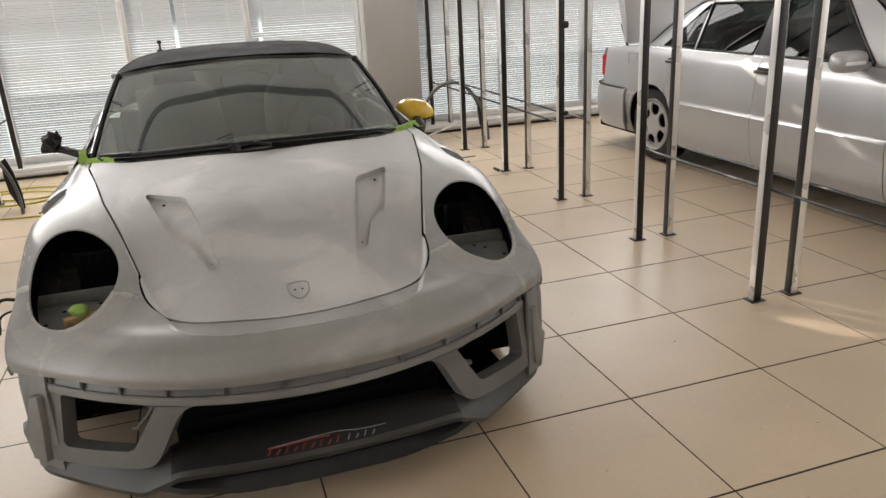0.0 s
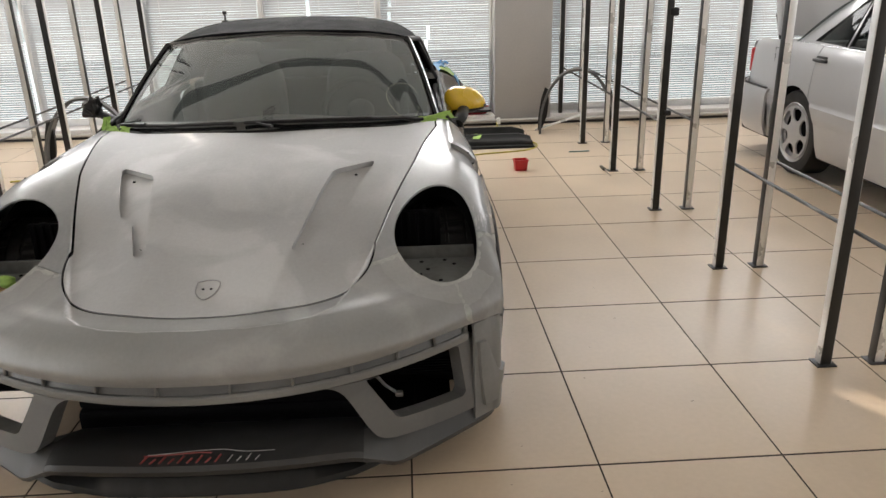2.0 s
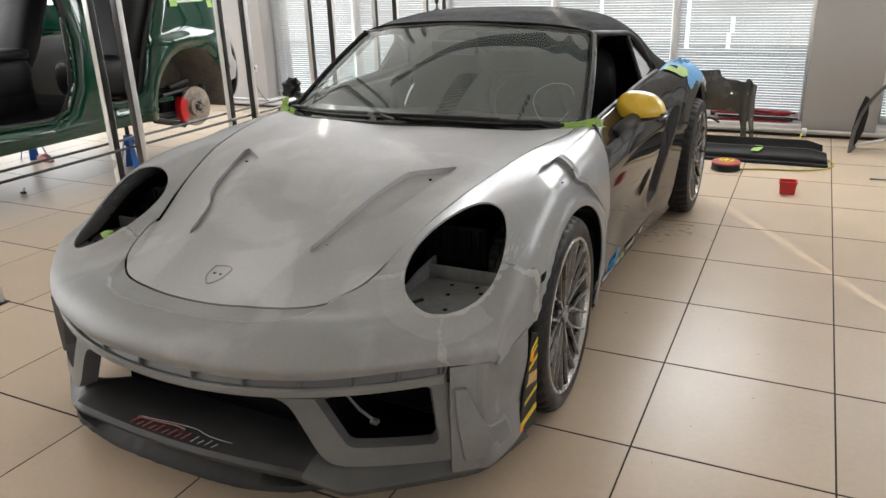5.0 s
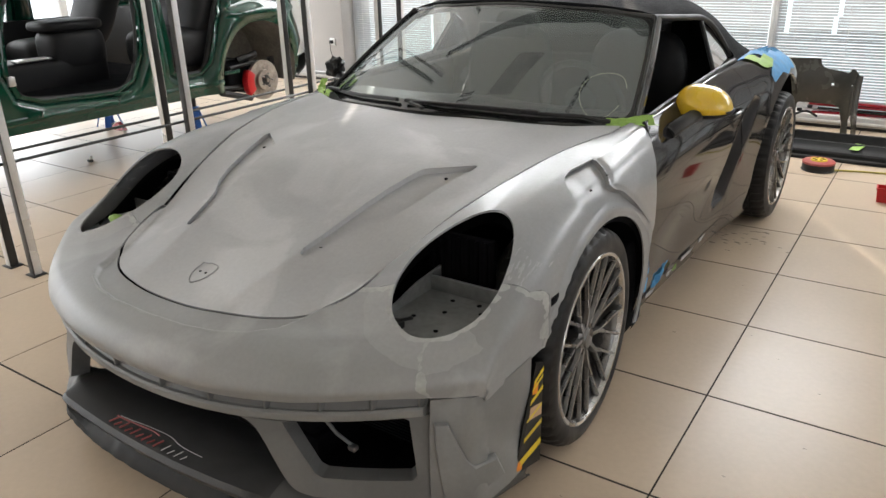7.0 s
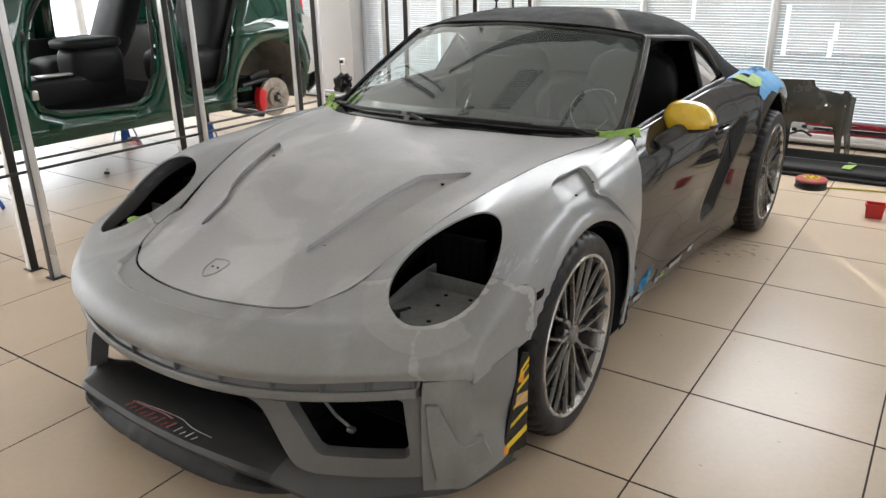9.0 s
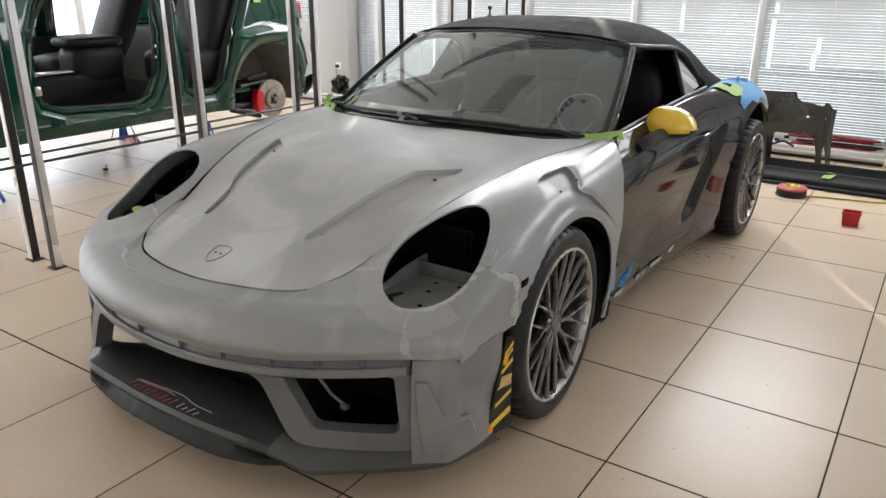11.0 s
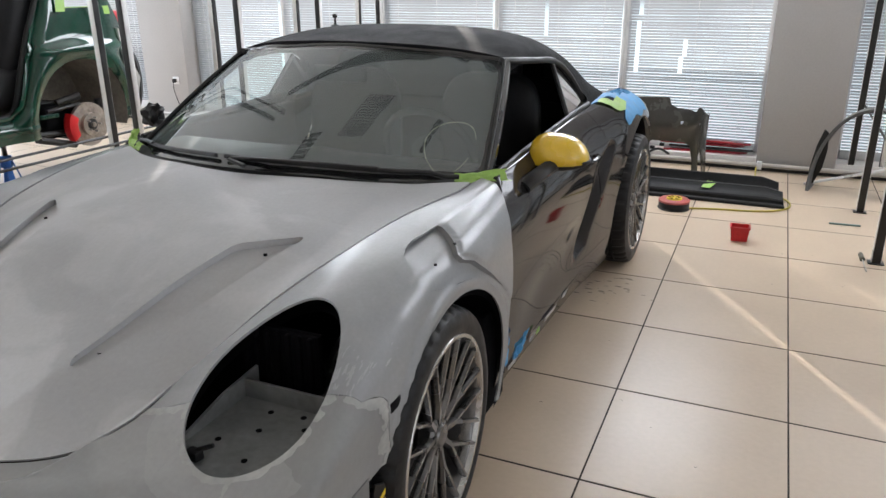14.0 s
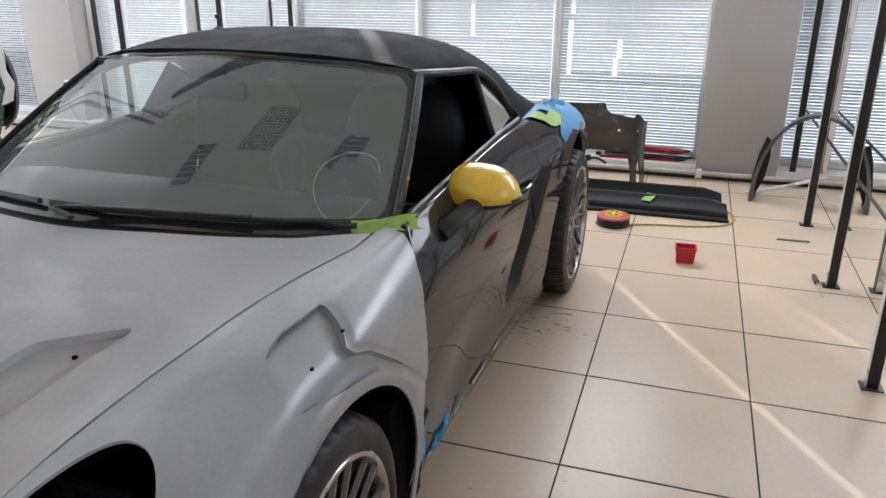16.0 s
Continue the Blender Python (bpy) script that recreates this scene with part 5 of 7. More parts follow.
# doors and rear quarters
SIDE = []
for vv, prof in ((0.50, ((0.775, 0.862), (0.79, 0.858), (0.86, 0.77), (0.886, 0.62), (0.878, 0.40), (0.858, 0.24), (0.84, 0.17))),
                 (0.80, ((0.775, 0.882), (0.80, 0.875), (0.866, 0.77), (0.884, 0.62), (0.872, 0.40), (0.853, 0.24), (0.835, 0.165))),
                 (1.2, ((0.775, 0.902), (0.80, 0.893), (0.868, 0.78), (0.882, 0.62), (0.868, 0.40), (0.855, 0.24), (0.835, 0.15))),
                 (1.55, ((0.775, 0.918), (0.80, 0.907), (0.873, 0.79), (0.883, 0.62), (0.866, 0.40), (0.862, 0.24), (0.84, 0.14))),
                 (1.85, ((0.77, 0.928), (0.81, 0.915), (0.895, 0.81), (0.908, 0.64), (0.892, 0.40), (0.882, 0.24), (0.86, 0.135))),
                 (2.15, ((0.76, 0.935), (0.825, 0.925), (0.918, 0.83), (0.935, 0.66), (0.922, 0.40), (0.905, 0.24), (0.88, 0.135))),
                 (2.45, ((0.74, 0.925), (0.825, 0.915), (0.925, 0.825), (0.945, 0.66), (0.935, 0.40), (0.915, 0.24), (0.89, 0.15))),
                 (2.85, ((0.70, 0.88), (0.79, 0.87), (0.89, 0.79), (0.925, 0.64), (0.915, 0.42), (0.89, 0.28), (0.86, 0.22))),
                 (3.25, ((0.60, 0.76), (0.68, 0.75), (0.78, 0.70), (0.82, 0.60), (0.81, 0.44), (0.79, 0.34), (0.76, 0.30)))):
    SIDE.append([(u, vv, z) for u, z in prof])
SG = loft(SIDE, 14, 16)


def dish(p):
    """The scoop behind the door: a long hollow that rises towards the hip."""
    out = p.copy()
    w = poly_dist(p[:, 1], p[:, 2], [(1.42, 0.30), (1.62, 0.33), (1.93, 0.76), (1.86, 0.80), (1.66, 0.72)])
    out[:, 0] -= np.sign(p[:, 0]) * 0.035 * smooth(-w / 0.07)
    low = smooth(1 - np.abs(p[:, 2] - 0.40) / 0.16) * smooth((p[:, 1] - 0.6) / 0.4) * smooth((1.7 - p[:, 1]) / 0.4)
    out[:, 0] -= np.sign(p[:, 0]) * 0.012 * low
    return out


ST = tris(grid_faces(*SG.shape[:2]))
for s in (1, -1):
    w = dish(SG.reshape(-1, 3) * (s, 1, 1))
    tt = ST if s > 0 else ST[:, ::-1]
    v, t = clip(w, tt, lambda p: f_arch(p, AXR, 0.45, 0.35))
    seam = lambda z: np.interp(z, [0.18, 0.35, 0.5, 0.72, 0.80, 0.87], [0.49, 0.515, 0.528, 0.54, 0.58, 0.66]) + 0.005
    v, t = clip(v, t, lambda p: seam(p[:, 2]) - p[:, 1])
    rear = lambda p: p[:, 1] - np.interp(p[:, 2], [0.25, 0.45, 0.75, 0.95], [1.60, 1.74, 1.80, 1.76])
    sill = lambda p: 0.235 - p[:, 2]
    dv, dt = clip(v, t, lambda p: np.maximum(rear(p) + 0.002, sill(p) + 0.002))
    DOOR = solid(mesh_ob("door", dv, dt, GLOSS_DARK, CAR, "glossy dark grey door with the window down", sharp=0), 0.01)
    dv, dt = clip(v, t, lambda p: -np.maximum(rear(p) - 0.002, sill(p) - 0.002))
    qv, qt = clip(dv, dt, lambda p: np.maximum(sill(p), np.where(p[:, 2] < 0.80, p[:, 1] - 2.80, -1)))
    solid(mesh_ob("rear_quarter", qv, qt, GLOSS_DARK, CAR, "glossy dark grey rear quarter with a cut wheel arch", sharp=0), 0.01)
    qv, qt = pieces(*clip(dv, dt, lambda p: -sill(p)))[0]
    solid(mesh_ob("sill", qv, qt, GLOSS_DARK, CAR, "dark grey sill with sanded primer patches", sharp=0), 0.01)
    # handle
    v, f = tube([(s * a, b, c) for a, b, c in spline([(0.875, 1.50, 0.742), (0.897, 1.54, 0.748), (0.90, 1.62, 0.752), (0.882, 1.67, 0.75)], 4)], 0.010, 8)
    mesh_ob("handle", v, f, GLOSS_DARK, DOOR, "flush dark door handle")
    bm = bmesh.new()
    bmesh.ops.create_uvsphere(bm, u_segments=16, v_segments=8, radius=1)
    bmesh.ops.transform(bm, matrix=pose(s * 0.872, 1.60, 0.74) @ Matrix.Diagonal((0.012, 0.055, 0.025, 1)), verts=bm.verts)
    part("handle_cup", bm, BLACK_DEEP, DOOR)
    v, f = tube([(s * 0.775, b, c + 0.006) for b, c in ((0.72, 0.874), (0.9, 0.888), (1.2, 0.904), (1.56, 0.921), (1.9, 0.93))], 0.010, 8)
    mesh_ob("belt_seal", v, f, BLACK_PLASTIC, CAR)
    # sanded patches along the sill
    for b, w in ((0.62, 0.10), (0.86, 0.06), (1.05, 0.16), (1.30, 0.08), (1.5, 0.05)):
        vs = [(s * (0.8555 + 0.0035), b + random.uniform(-0.01, 0.01), 0.232), (s * 0.8605, b + w, 0.230 + random.uniform(-0.004, 0.004)), (s * 0.852, b + w - 0.015, 0.200), (s * 0.852, b + 0.012, 0.205)]
        mesh_ob("sanded_patch", vs, [(0, 1, 2, 3)], PRIMER, CAR, smooth=False)
deck = loft([[(u, 2.42 + 0.05 * (1 - (u / 0.76) ** 2), 0.93 - 0.02 * (u / 0.76) ** 2) for u in (-0.76, -0.4, 0, 0.4, 0.76)],
             [(u, 2.85, 0.885 - 0.02 * (u / 0.7) ** 2) for u in (-0.71, -0.38, 0, 0.38, 0.71)],
             [(u, 3.25, 0.765) for u in (-0.61, -0.32, 0, 0.32, 0.61)]], 6, 6)
solid(mesh_ob("rear_deck", deck.reshape(-1, 3), grid_faces(*deck.shape[:2]), GLOSS_DARK, CAR, "dark grey engine lid"), 0.01)
part("rear_structure", box_bm((-0.60, 3.02, 0.35), (0.60, 3.14, 0.72), 0.03), BLACK_PLASTIC, CAR)

# mirrors
def shell(c, size, shape, mat, name, parent, label=""):
    bm = bmesh.new()
    bmesh.ops.create_uvsphere(bm, u_segments=32, v_segments=20, radius=1)
    for q in bm.verts:
        x, y, z = shape(*q.co)
        q.co = Vector((c[0] + size[0] * x, c[1] + size[1] * y, c[2] + size[2] * z))
    return part(name, bm, mat, parent, label, sharp=0)


def cap_shape(x, y, z):
    """A door-mirror shell: steep inboard end, domed top, slim outboard end, flat rear."""
    f = lambda a, p: math.copysign(abs(a) ** p, a)
    return f(x, 0.72), min(f(y, 0.8), 0.55) * (1 - 0.18 * max(x, 0)), f(z, 0.72) * (1 - 0.20 * x - 0.10 * x * x)


shell((0.886, 1.04, 0.858), (0.108, 0.088, 0.098), lambda x, y, z: (*cap_shape(x, y, 0.5)[:2], max(cap_shape(x, y, z)[2], -0.02 + 0.06 * x)), YELLOW, "mirror_cap", CAR, "yellow door mirror cap")
shell((0.886, 1.043, 0.862), (0.113, 0.085, 0.034), lambda x, y, z: (*cap_shape(x, y, 0.5)[:2], min(cap_shape(x, y, z)[2], 0.12) + 0.16 * x), BLACK_PLASTIC, "mirror_base", CAR, "black lower mirror shell")
v, f = tube(spline([(0.836, 0.80, 0.815), (0.858, 0.84, 0.838), (0.872, 0.93, 0.850), (0.885, 1.03, 0.855)], 5), 0.030, 12, flat=0.8)
mesh_ob("mirror_arm", v, f, BLACK_PLASTIC, CAR)
v, f = tube(spline([(-0.775, 0.86, 0.85), (-0.82, 0.90, 0.865), (-0.90, 0.945, 0.888), (-0.98, 0.95, 0.892)], 5), 0.026, 10, flat=0.7)
mesh_ob("mirror_arm", v, f, BLACK_PLASTIC, CAR, "stripped black mirror arm with loose wiring")
bm = bmesh.new()
bmesh.ops.create_icosphere(bm, subdivisions=3, radius=0.045)
for q in bm.verts:
    q.co *= 1 + 0.5 * noise.noise(q.co * 40)
    q.co += Vector((-0.925, 0.945, 0.928))
part("mirror_motor", bm, BLACK_PLASTIC, CAR, "bare black mirror motor", sharp=20)

# masking tape
def tape(name, c, ax, ay, w, h, mat, label, crumple=0.004, cut=0.15, parent=None):
    """A torn, rippled strip in the plane of ax and ay."""
    ax, ay = np.array(ax, float) / np.linalg.norm(ax), np.array(ay, float) / np.linalg.norm(ay)
    nn = np.cross(ax, ay)
    nx, ny = 13, 6
    vs = []
    for i in range(nx):
        for j in range(ny):
            a, b = i / (nx - 1) - 0.5, j / (ny - 1) - 0.5
            q = noise.noise(Vector((a * 5 + c[0] * 31, b * 4, c[1] * 17)))
            e = cut * noise.noise(Vector((b * 6, c[2] * 19, a))) * (abs(a) * 2) ** 3 * w
            vs.append(np.array(c) + ax * (a * w + e) + ay * b * h * (1 + 0.3 * noise.noise(Vector((a * 3, c[0], c[1] * 3)))) + nn * crumple * (1 + 2 * q))
    ob = mesh_ob(name, vs, grid_faces(nx, ny), mat, CAR, label)
    return solid(ob, 0.0008)


tape("masking_tape", (0.735, 0.665, 0.868), (0.9, 0.45, 0.06), (-0.3, 0.6, 0.5), 0.17, 0.045, GREEN_TAPE, "torn strip of green masking tape", 0.006)
tape("masking_tape", (-0.685, 0.60, 0.87), (0.9, -0.5, 0.03), (0.3, 0.6, 0.5), 0.15, 0.035, GREEN_TAPE, "torn strip of green masking tape", 0.006)
tape("masking_tape", (-0.765, 0.66, 0.885), (0.1, 0.4, 0.9), (0.9, 0.2, 0), 0.08, 0.035, GREEN_TAPE, "torn strip of green masking tape", 0.006)
tape("masking_tape", (0.886, 0.615, 0.318), (0.15, 0.7, 0.45), (0.1, -0.5, 0.8), 0.10, 0.075, BLUE_TAPE, "crumpled blue masking tape by the sill", 0.010, 0.5)
tape("masking_tape", (0.884, 0.535, 0.325), (0.0, 0.2, 1), (0.1, 1, 0), 0.085, 0.03, BLUE_TAPE, "blue masking tape", 0.004, 0.5)

def hip_tape(poly, mat, label, lift):
    """Tape that lies on the hip, torn to an outline in plan."""
    v, t = pieces(*clip(SG.reshape(-1, 3), ST, lambda p: np.maximum(poly_dist(p[:, 1], p[:, 0], poly), 0.81 + 0.01 * np.sin(p[:, 1] * 23) - p[:, 2])))[0]
    v = v + np.array([(lift * 0.6 + 0.003 * noise.noise(Vector(q) * 30), 0, lift + 0.004 * noise.noise(Vector(q) * 23)) for q in v])
    solid(mesh_ob("masking_tape", v, t, mat, CAR, label), 0.001)


hip_tape([(2.12, 0.775), (2.30, 0.77), (2.50, 0.765), (2.66, 0.80), (2.70, 0.87), (2.62, 0.925), (2.45, 0.938), (2.30, 0.925), (2.16, 0.935), (2.10, 0.91), (2.24, 0.88), (2.20, 0.84)], BLUE_TAPE, "wide blue masking tape over the hip", 0.003)
hip_tape([(1.90, 0.772), (2.05, 0.768), (2.30, 0.76), (2.34, 0.785), (2.16, 0.80), (1.98, 0.80)], BLUE_TAPE, "strip of blue masking tape along the roof edge", 0.003)
hip_tape([(1.96, 0.80), (2.06, 0.79), (2.12, 0.84), (2.24, 0.83), (2.27, 0.875), (2.17, 0.895), (2.08, 0.88), (2.03, 0.835)], GREEN_TAPE, "torn strip of green masking tape", 0.007)
tape("masking_tape", (0.815, 2.31, 0.945), (0.4, 1, 0.10), (0.8, -0.3, -0.25), 0.13, 0.05, BLUE_TAPE, "loose dark fold of blue tape", 0.010, 0.5)
tape("masking_tape", (0.862, 0.93, 0.232), (0, 1, 0), (0.2, 0, 1), 0.03, 0.02, GREEN_TAPE, "scrap of green tape", 0.004, 0.4)

# cabin
part("dashboard", box_bm((-0.68, 0.62, 0.62), (0.68, 0.98, 0.845), 0.06, None, 4), LEATHER, CAR, "black dashboard")
dash = loft([[(u, 0.47 + 0.45 * u * u, 0.862 - 0.02 * abs(u)) for u in (-0.7, -0.35, 0, 0.35, 0.7)], [(u, 0.75 + 0.2 * u * u, 0.872 + 0.02 * math.cos(u * 6)) for u in (-0.7, -0.35, 0, 0.35, 0.7)],
             [(u, 1.0, 0.83) for u in (-0.7, -0.35, 0, 0.35, 0.7)]], 8, 6)
mesh_ob("dash_top", dash.reshape(-1, 3), grid_faces(*dash.shape[:2]), LEATHER, CAR)
ring = [(0.36 + 0.185 * math.cos(a), 1.06 - 0.075 * math.sin(a), 0.845 + 0.17 * math.sin(a)) for a in np.linspace(0, 2 * math.pi, 40)[:-1]]
v, f = tube(ring, 0.015, 8, True)
SW = mesh_ob("steering_wheel", v, f, LEATHER, CAR, "black steering wheel")
shell((0.36, 1.05, 0.85), (0.07, 0.03, 0.06), lambda x, y, z: (x, y, z), LEATHER, "wheel_hub", SW)
for s in (1, -1):
    for nm, c, size in (("seat_base", (s * 0.36, 1.42, 0.45), (0.25, 0.28, 0.13)), ("seat_back", (s * 0.36, 1.72, 0.76), (0.24, 0.10, 0.32)), ("headrest", (s * 0.36, 1.80, 1.06), (0.12, 0.06, 0.09))):
        f3 = lambda a: math.copysign(abs(a) ** 0.55, a)
        ob = shell(c, size, lambda x, y, z: (f3(x), f3(y) + (0.25 * z if nm != "seat_base" else 0), f3(z)), LEATHER, nm, CAR, "black leather seat" if nm == "seat_back" else "")
part("bulkhead", box_bm((-0.72, 1.93, 0.25), (0.72, 2.0, 0.92), 0.03), BLACK_DEEP, CAR)
part("tunnel", box_bm((-0.11, 0.9, 0.25), (0.11, 1.9, 0.58), 0.03), LEATHER, CAR)
for s in (1, -1):
    part("door_card", box_bm((s * 0.765 - 0.02, 0.76, 0.24), (s * 0.765 + 0.02, 1.75, 0.885), 0.015), LEATHER, CAR)
part("rear_view_mirror", box_bm((-0.12, 1.0, 1.10), (0.12, 1.03, 1.165), 0.015), BLACK_PLASTIC, CAR)

# wheels
def tyre_mesh(width, r, n=200):
    """Tyre turned about x, outer face at 0: sidewall, shoulder lugs and grooves."""
    w = width
    prof = [(-0.012, 0.262, 0), (0.003, 0.273, 0), (0.009, 0.288, 0), (0.008, 0.308, 0), (0.0, r - 0.018, 0), (-0.008, r - 0.010, 1), (-0.024, r - 0.003, 1), (-0.050, r, 1), (-0.064, r, 1), (-0.066, r - 0.008, 0), (-0.076, r - 0.008, 0), (-0.078, r, 0),
            (-w * 0.45, r, 1), (-w * 0.45 - 0.002, r - 0.007, 0), (-w * 0.45 - 0.01, r - 0.007, 0), (-w * 0.45 - 0.012, r, 1), (-w * 0.72, r, 1), (-w * 0.72 - 0.002, r - 0.007, 0), (-w * 0.72 - 0.01, r - 0.007, 0), (-w * 0.72 - 0.012, r, 1),
            (-w + 0.03, r - 0.002, 1), (-w, r - 0.03, 0), (-w, 0.25, 0)]
    vs, fs = [], []
    k = len(prof)
    for i in range(n):
        a = 2 * math.pi * i / n
        for x, q, lug in prof:
            q -= 0.006 if lug and i % 5 < 2 else 0
            sk = 0.06 * (-x / w) if lug else 0
            vs.append((x, q * math.cos(a + sk), q * math.sin(a + sk)))
    for i in range(n):
        for j in range(k - 1):
            a, b = i * k + j, ((i + 1) % n) * k + j
            fs.append((a, a + 1, b + 1, b))
    return vs, fs


def spoke_mesh():
    """A Y spoke from the hub to two places on the rim, wheel axis along x."""
    bm = bmesh.new()

    def bar(p, q, w0, w1, t0, t1):
        p, q = Vector(p), Vector(q)
        d = (q - p).normalized()
        side = Vector((1, 0, 0)).cross(d).normalized()
        vs = []
        for c, w, t in ((p, w0, t0), (q, w1, t1)):
            for a, b in ((-1, 0), (-0.6, 1), (0.6, 1), (1, 0), (0.8, -1), (-0.8, -1)):
                vs.append(bm.verts.new(c + side * a * w + Vector((1, 0, 0)) * (b * t)))
        for i in range(6):
            bm.faces.new((vs[i], vs[(i + 1) % 6], vs[6 + (i + 1) % 6], vs[6 + i]))
        bm.faces.new(vs[:6][::-1]), bm.faces.new(vs[6:])
    bar((-0.030, 0, 0.045), (-0.022, 0, 0.115), 0.011, 0.010, 0.012, 0.011)
    for s in (-1, 1):
        bar((-0.023, s * 0.004, 0.110), (-0.006, s * 0.047, 0.253), 0.0075, 0.0065, 0.010, 0.010)
    bmesh.ops.recalc_face_normals(bm, faces=bm.faces)
    me = bpy.data.meshes.new("spoke")
    bm.to_mesh(me)
    bm.free()
    me.materials.append(RIM)
    return me


SPOKE = spoke_mesh()


def wheel(name, parent, m, width, r, label):
    """Rim barrel with tyre, spokes, cap, nuts, disc and caliper below it."""
    v, f = lathe([(-0.008, 0.256), (-0.012, 0.252), (-0.03, 0.246), (-width + 0.03, 0.230), (-width + 0.02, 0.25)], 72, "x")
    rim = mesh_ob(name, v, f, RIM, parent, label)
    rim.matrix_local = m
    v, f = lathe([(-0.014, 0.264), (0.002, 0.275), (0.006, 0.272), (0.005, 0.262), (-0.008, 0.2555), (-0.010, 0.258)], 72, "x")
    mesh_ob("rim_lip", v, f, RIM_LIP, rim, "polished rim lip")
    v, f = tyre_mesh(width, r)
    mesh_ob("tyre", v, f, RUBBER, rim, "black low-profile tyre", sharp=25)
    for i in range(10):
        ob = new("spoke", SPOKE)
        ob.parent = rim
        ob.matrix_local = pose(0, 0, 0, 36 * i, 0, 0)
    v, f = lathe([(-0.06, 0.06), (-0.028, 0.058), (-0.020, 0.05), (-0.018, 0.034), (-0.012, 0.03), (-0.010, 0.0)], 32, "x")
    mesh_ob("centre_cap", v, f, RIM, rim)
    for i in range(5):
        v, f = lathe([(-0.04, 0.013), (-0.018, 0.013), (-0.018, 0.008), (-0.03, 0.007), (-0.03, 0)], 14, "x")
        a = radians(72 * i + 18)
        mesh_ob("wheel_nut", [(x, y + 0.043 * math.cos(a), z + 0.043 * math.sin(a)) for x, y, z in v], f, BLACK_PLASTIC, rim)
    v, f = lathe([(-0.10, 0.06), (-0.085, 0.065), (-0.085, 0.175), (-0.115, 0.175), (-0.115, 0.05)], 48, "x")
    mesh_ob("brake_disc", v, f, DISC_DARK, rim, "dark cast brake disc")
    v, f = lathe([(-0.15, 0.0), (-0.15, 0.235)], 40, "x")
    mesh_ob("dust_shield", v, f, BLACK_DEEP, rim)
    part("caliper", box_bm((-0.13, 0.10, -0.08), (-0.07, 0.20, 0.08), 0.015), BLACK_PLASTIC, rim)
    return rim


for s in (1, -1):
    turn = 0 if s > 0 else 180
    wheel("front_wheel", CAR, pose(s * 0.907, AXF, RW, 7, 0, turn + 2.5), 0.245, RW, "dark silver multi-spoke alloy wheel")
    wheel("rear_wheel", CAR, pose(s * 0.948, AXR, 0.352, 23, 0, turn), 0.305, 0.352, "dark silver multi-spoke alloy wheel")
bm = box_bm((-0.62, 2.05, 0.25), (0.62, 2.11, 1.02), 0.01)
box(bm, (-0.50, 2.05, 1.0), (0.50, 2.11, 1.12), 0.01)
part("rear_bulkhead", bm, BLACK_DEEP, CAR)
part("parcel_shelf", box_bm((-0.62, 2.11, 0.86), (0.62, 2.40, 0.89), 0.01), BLACK_DEEP, CAR)

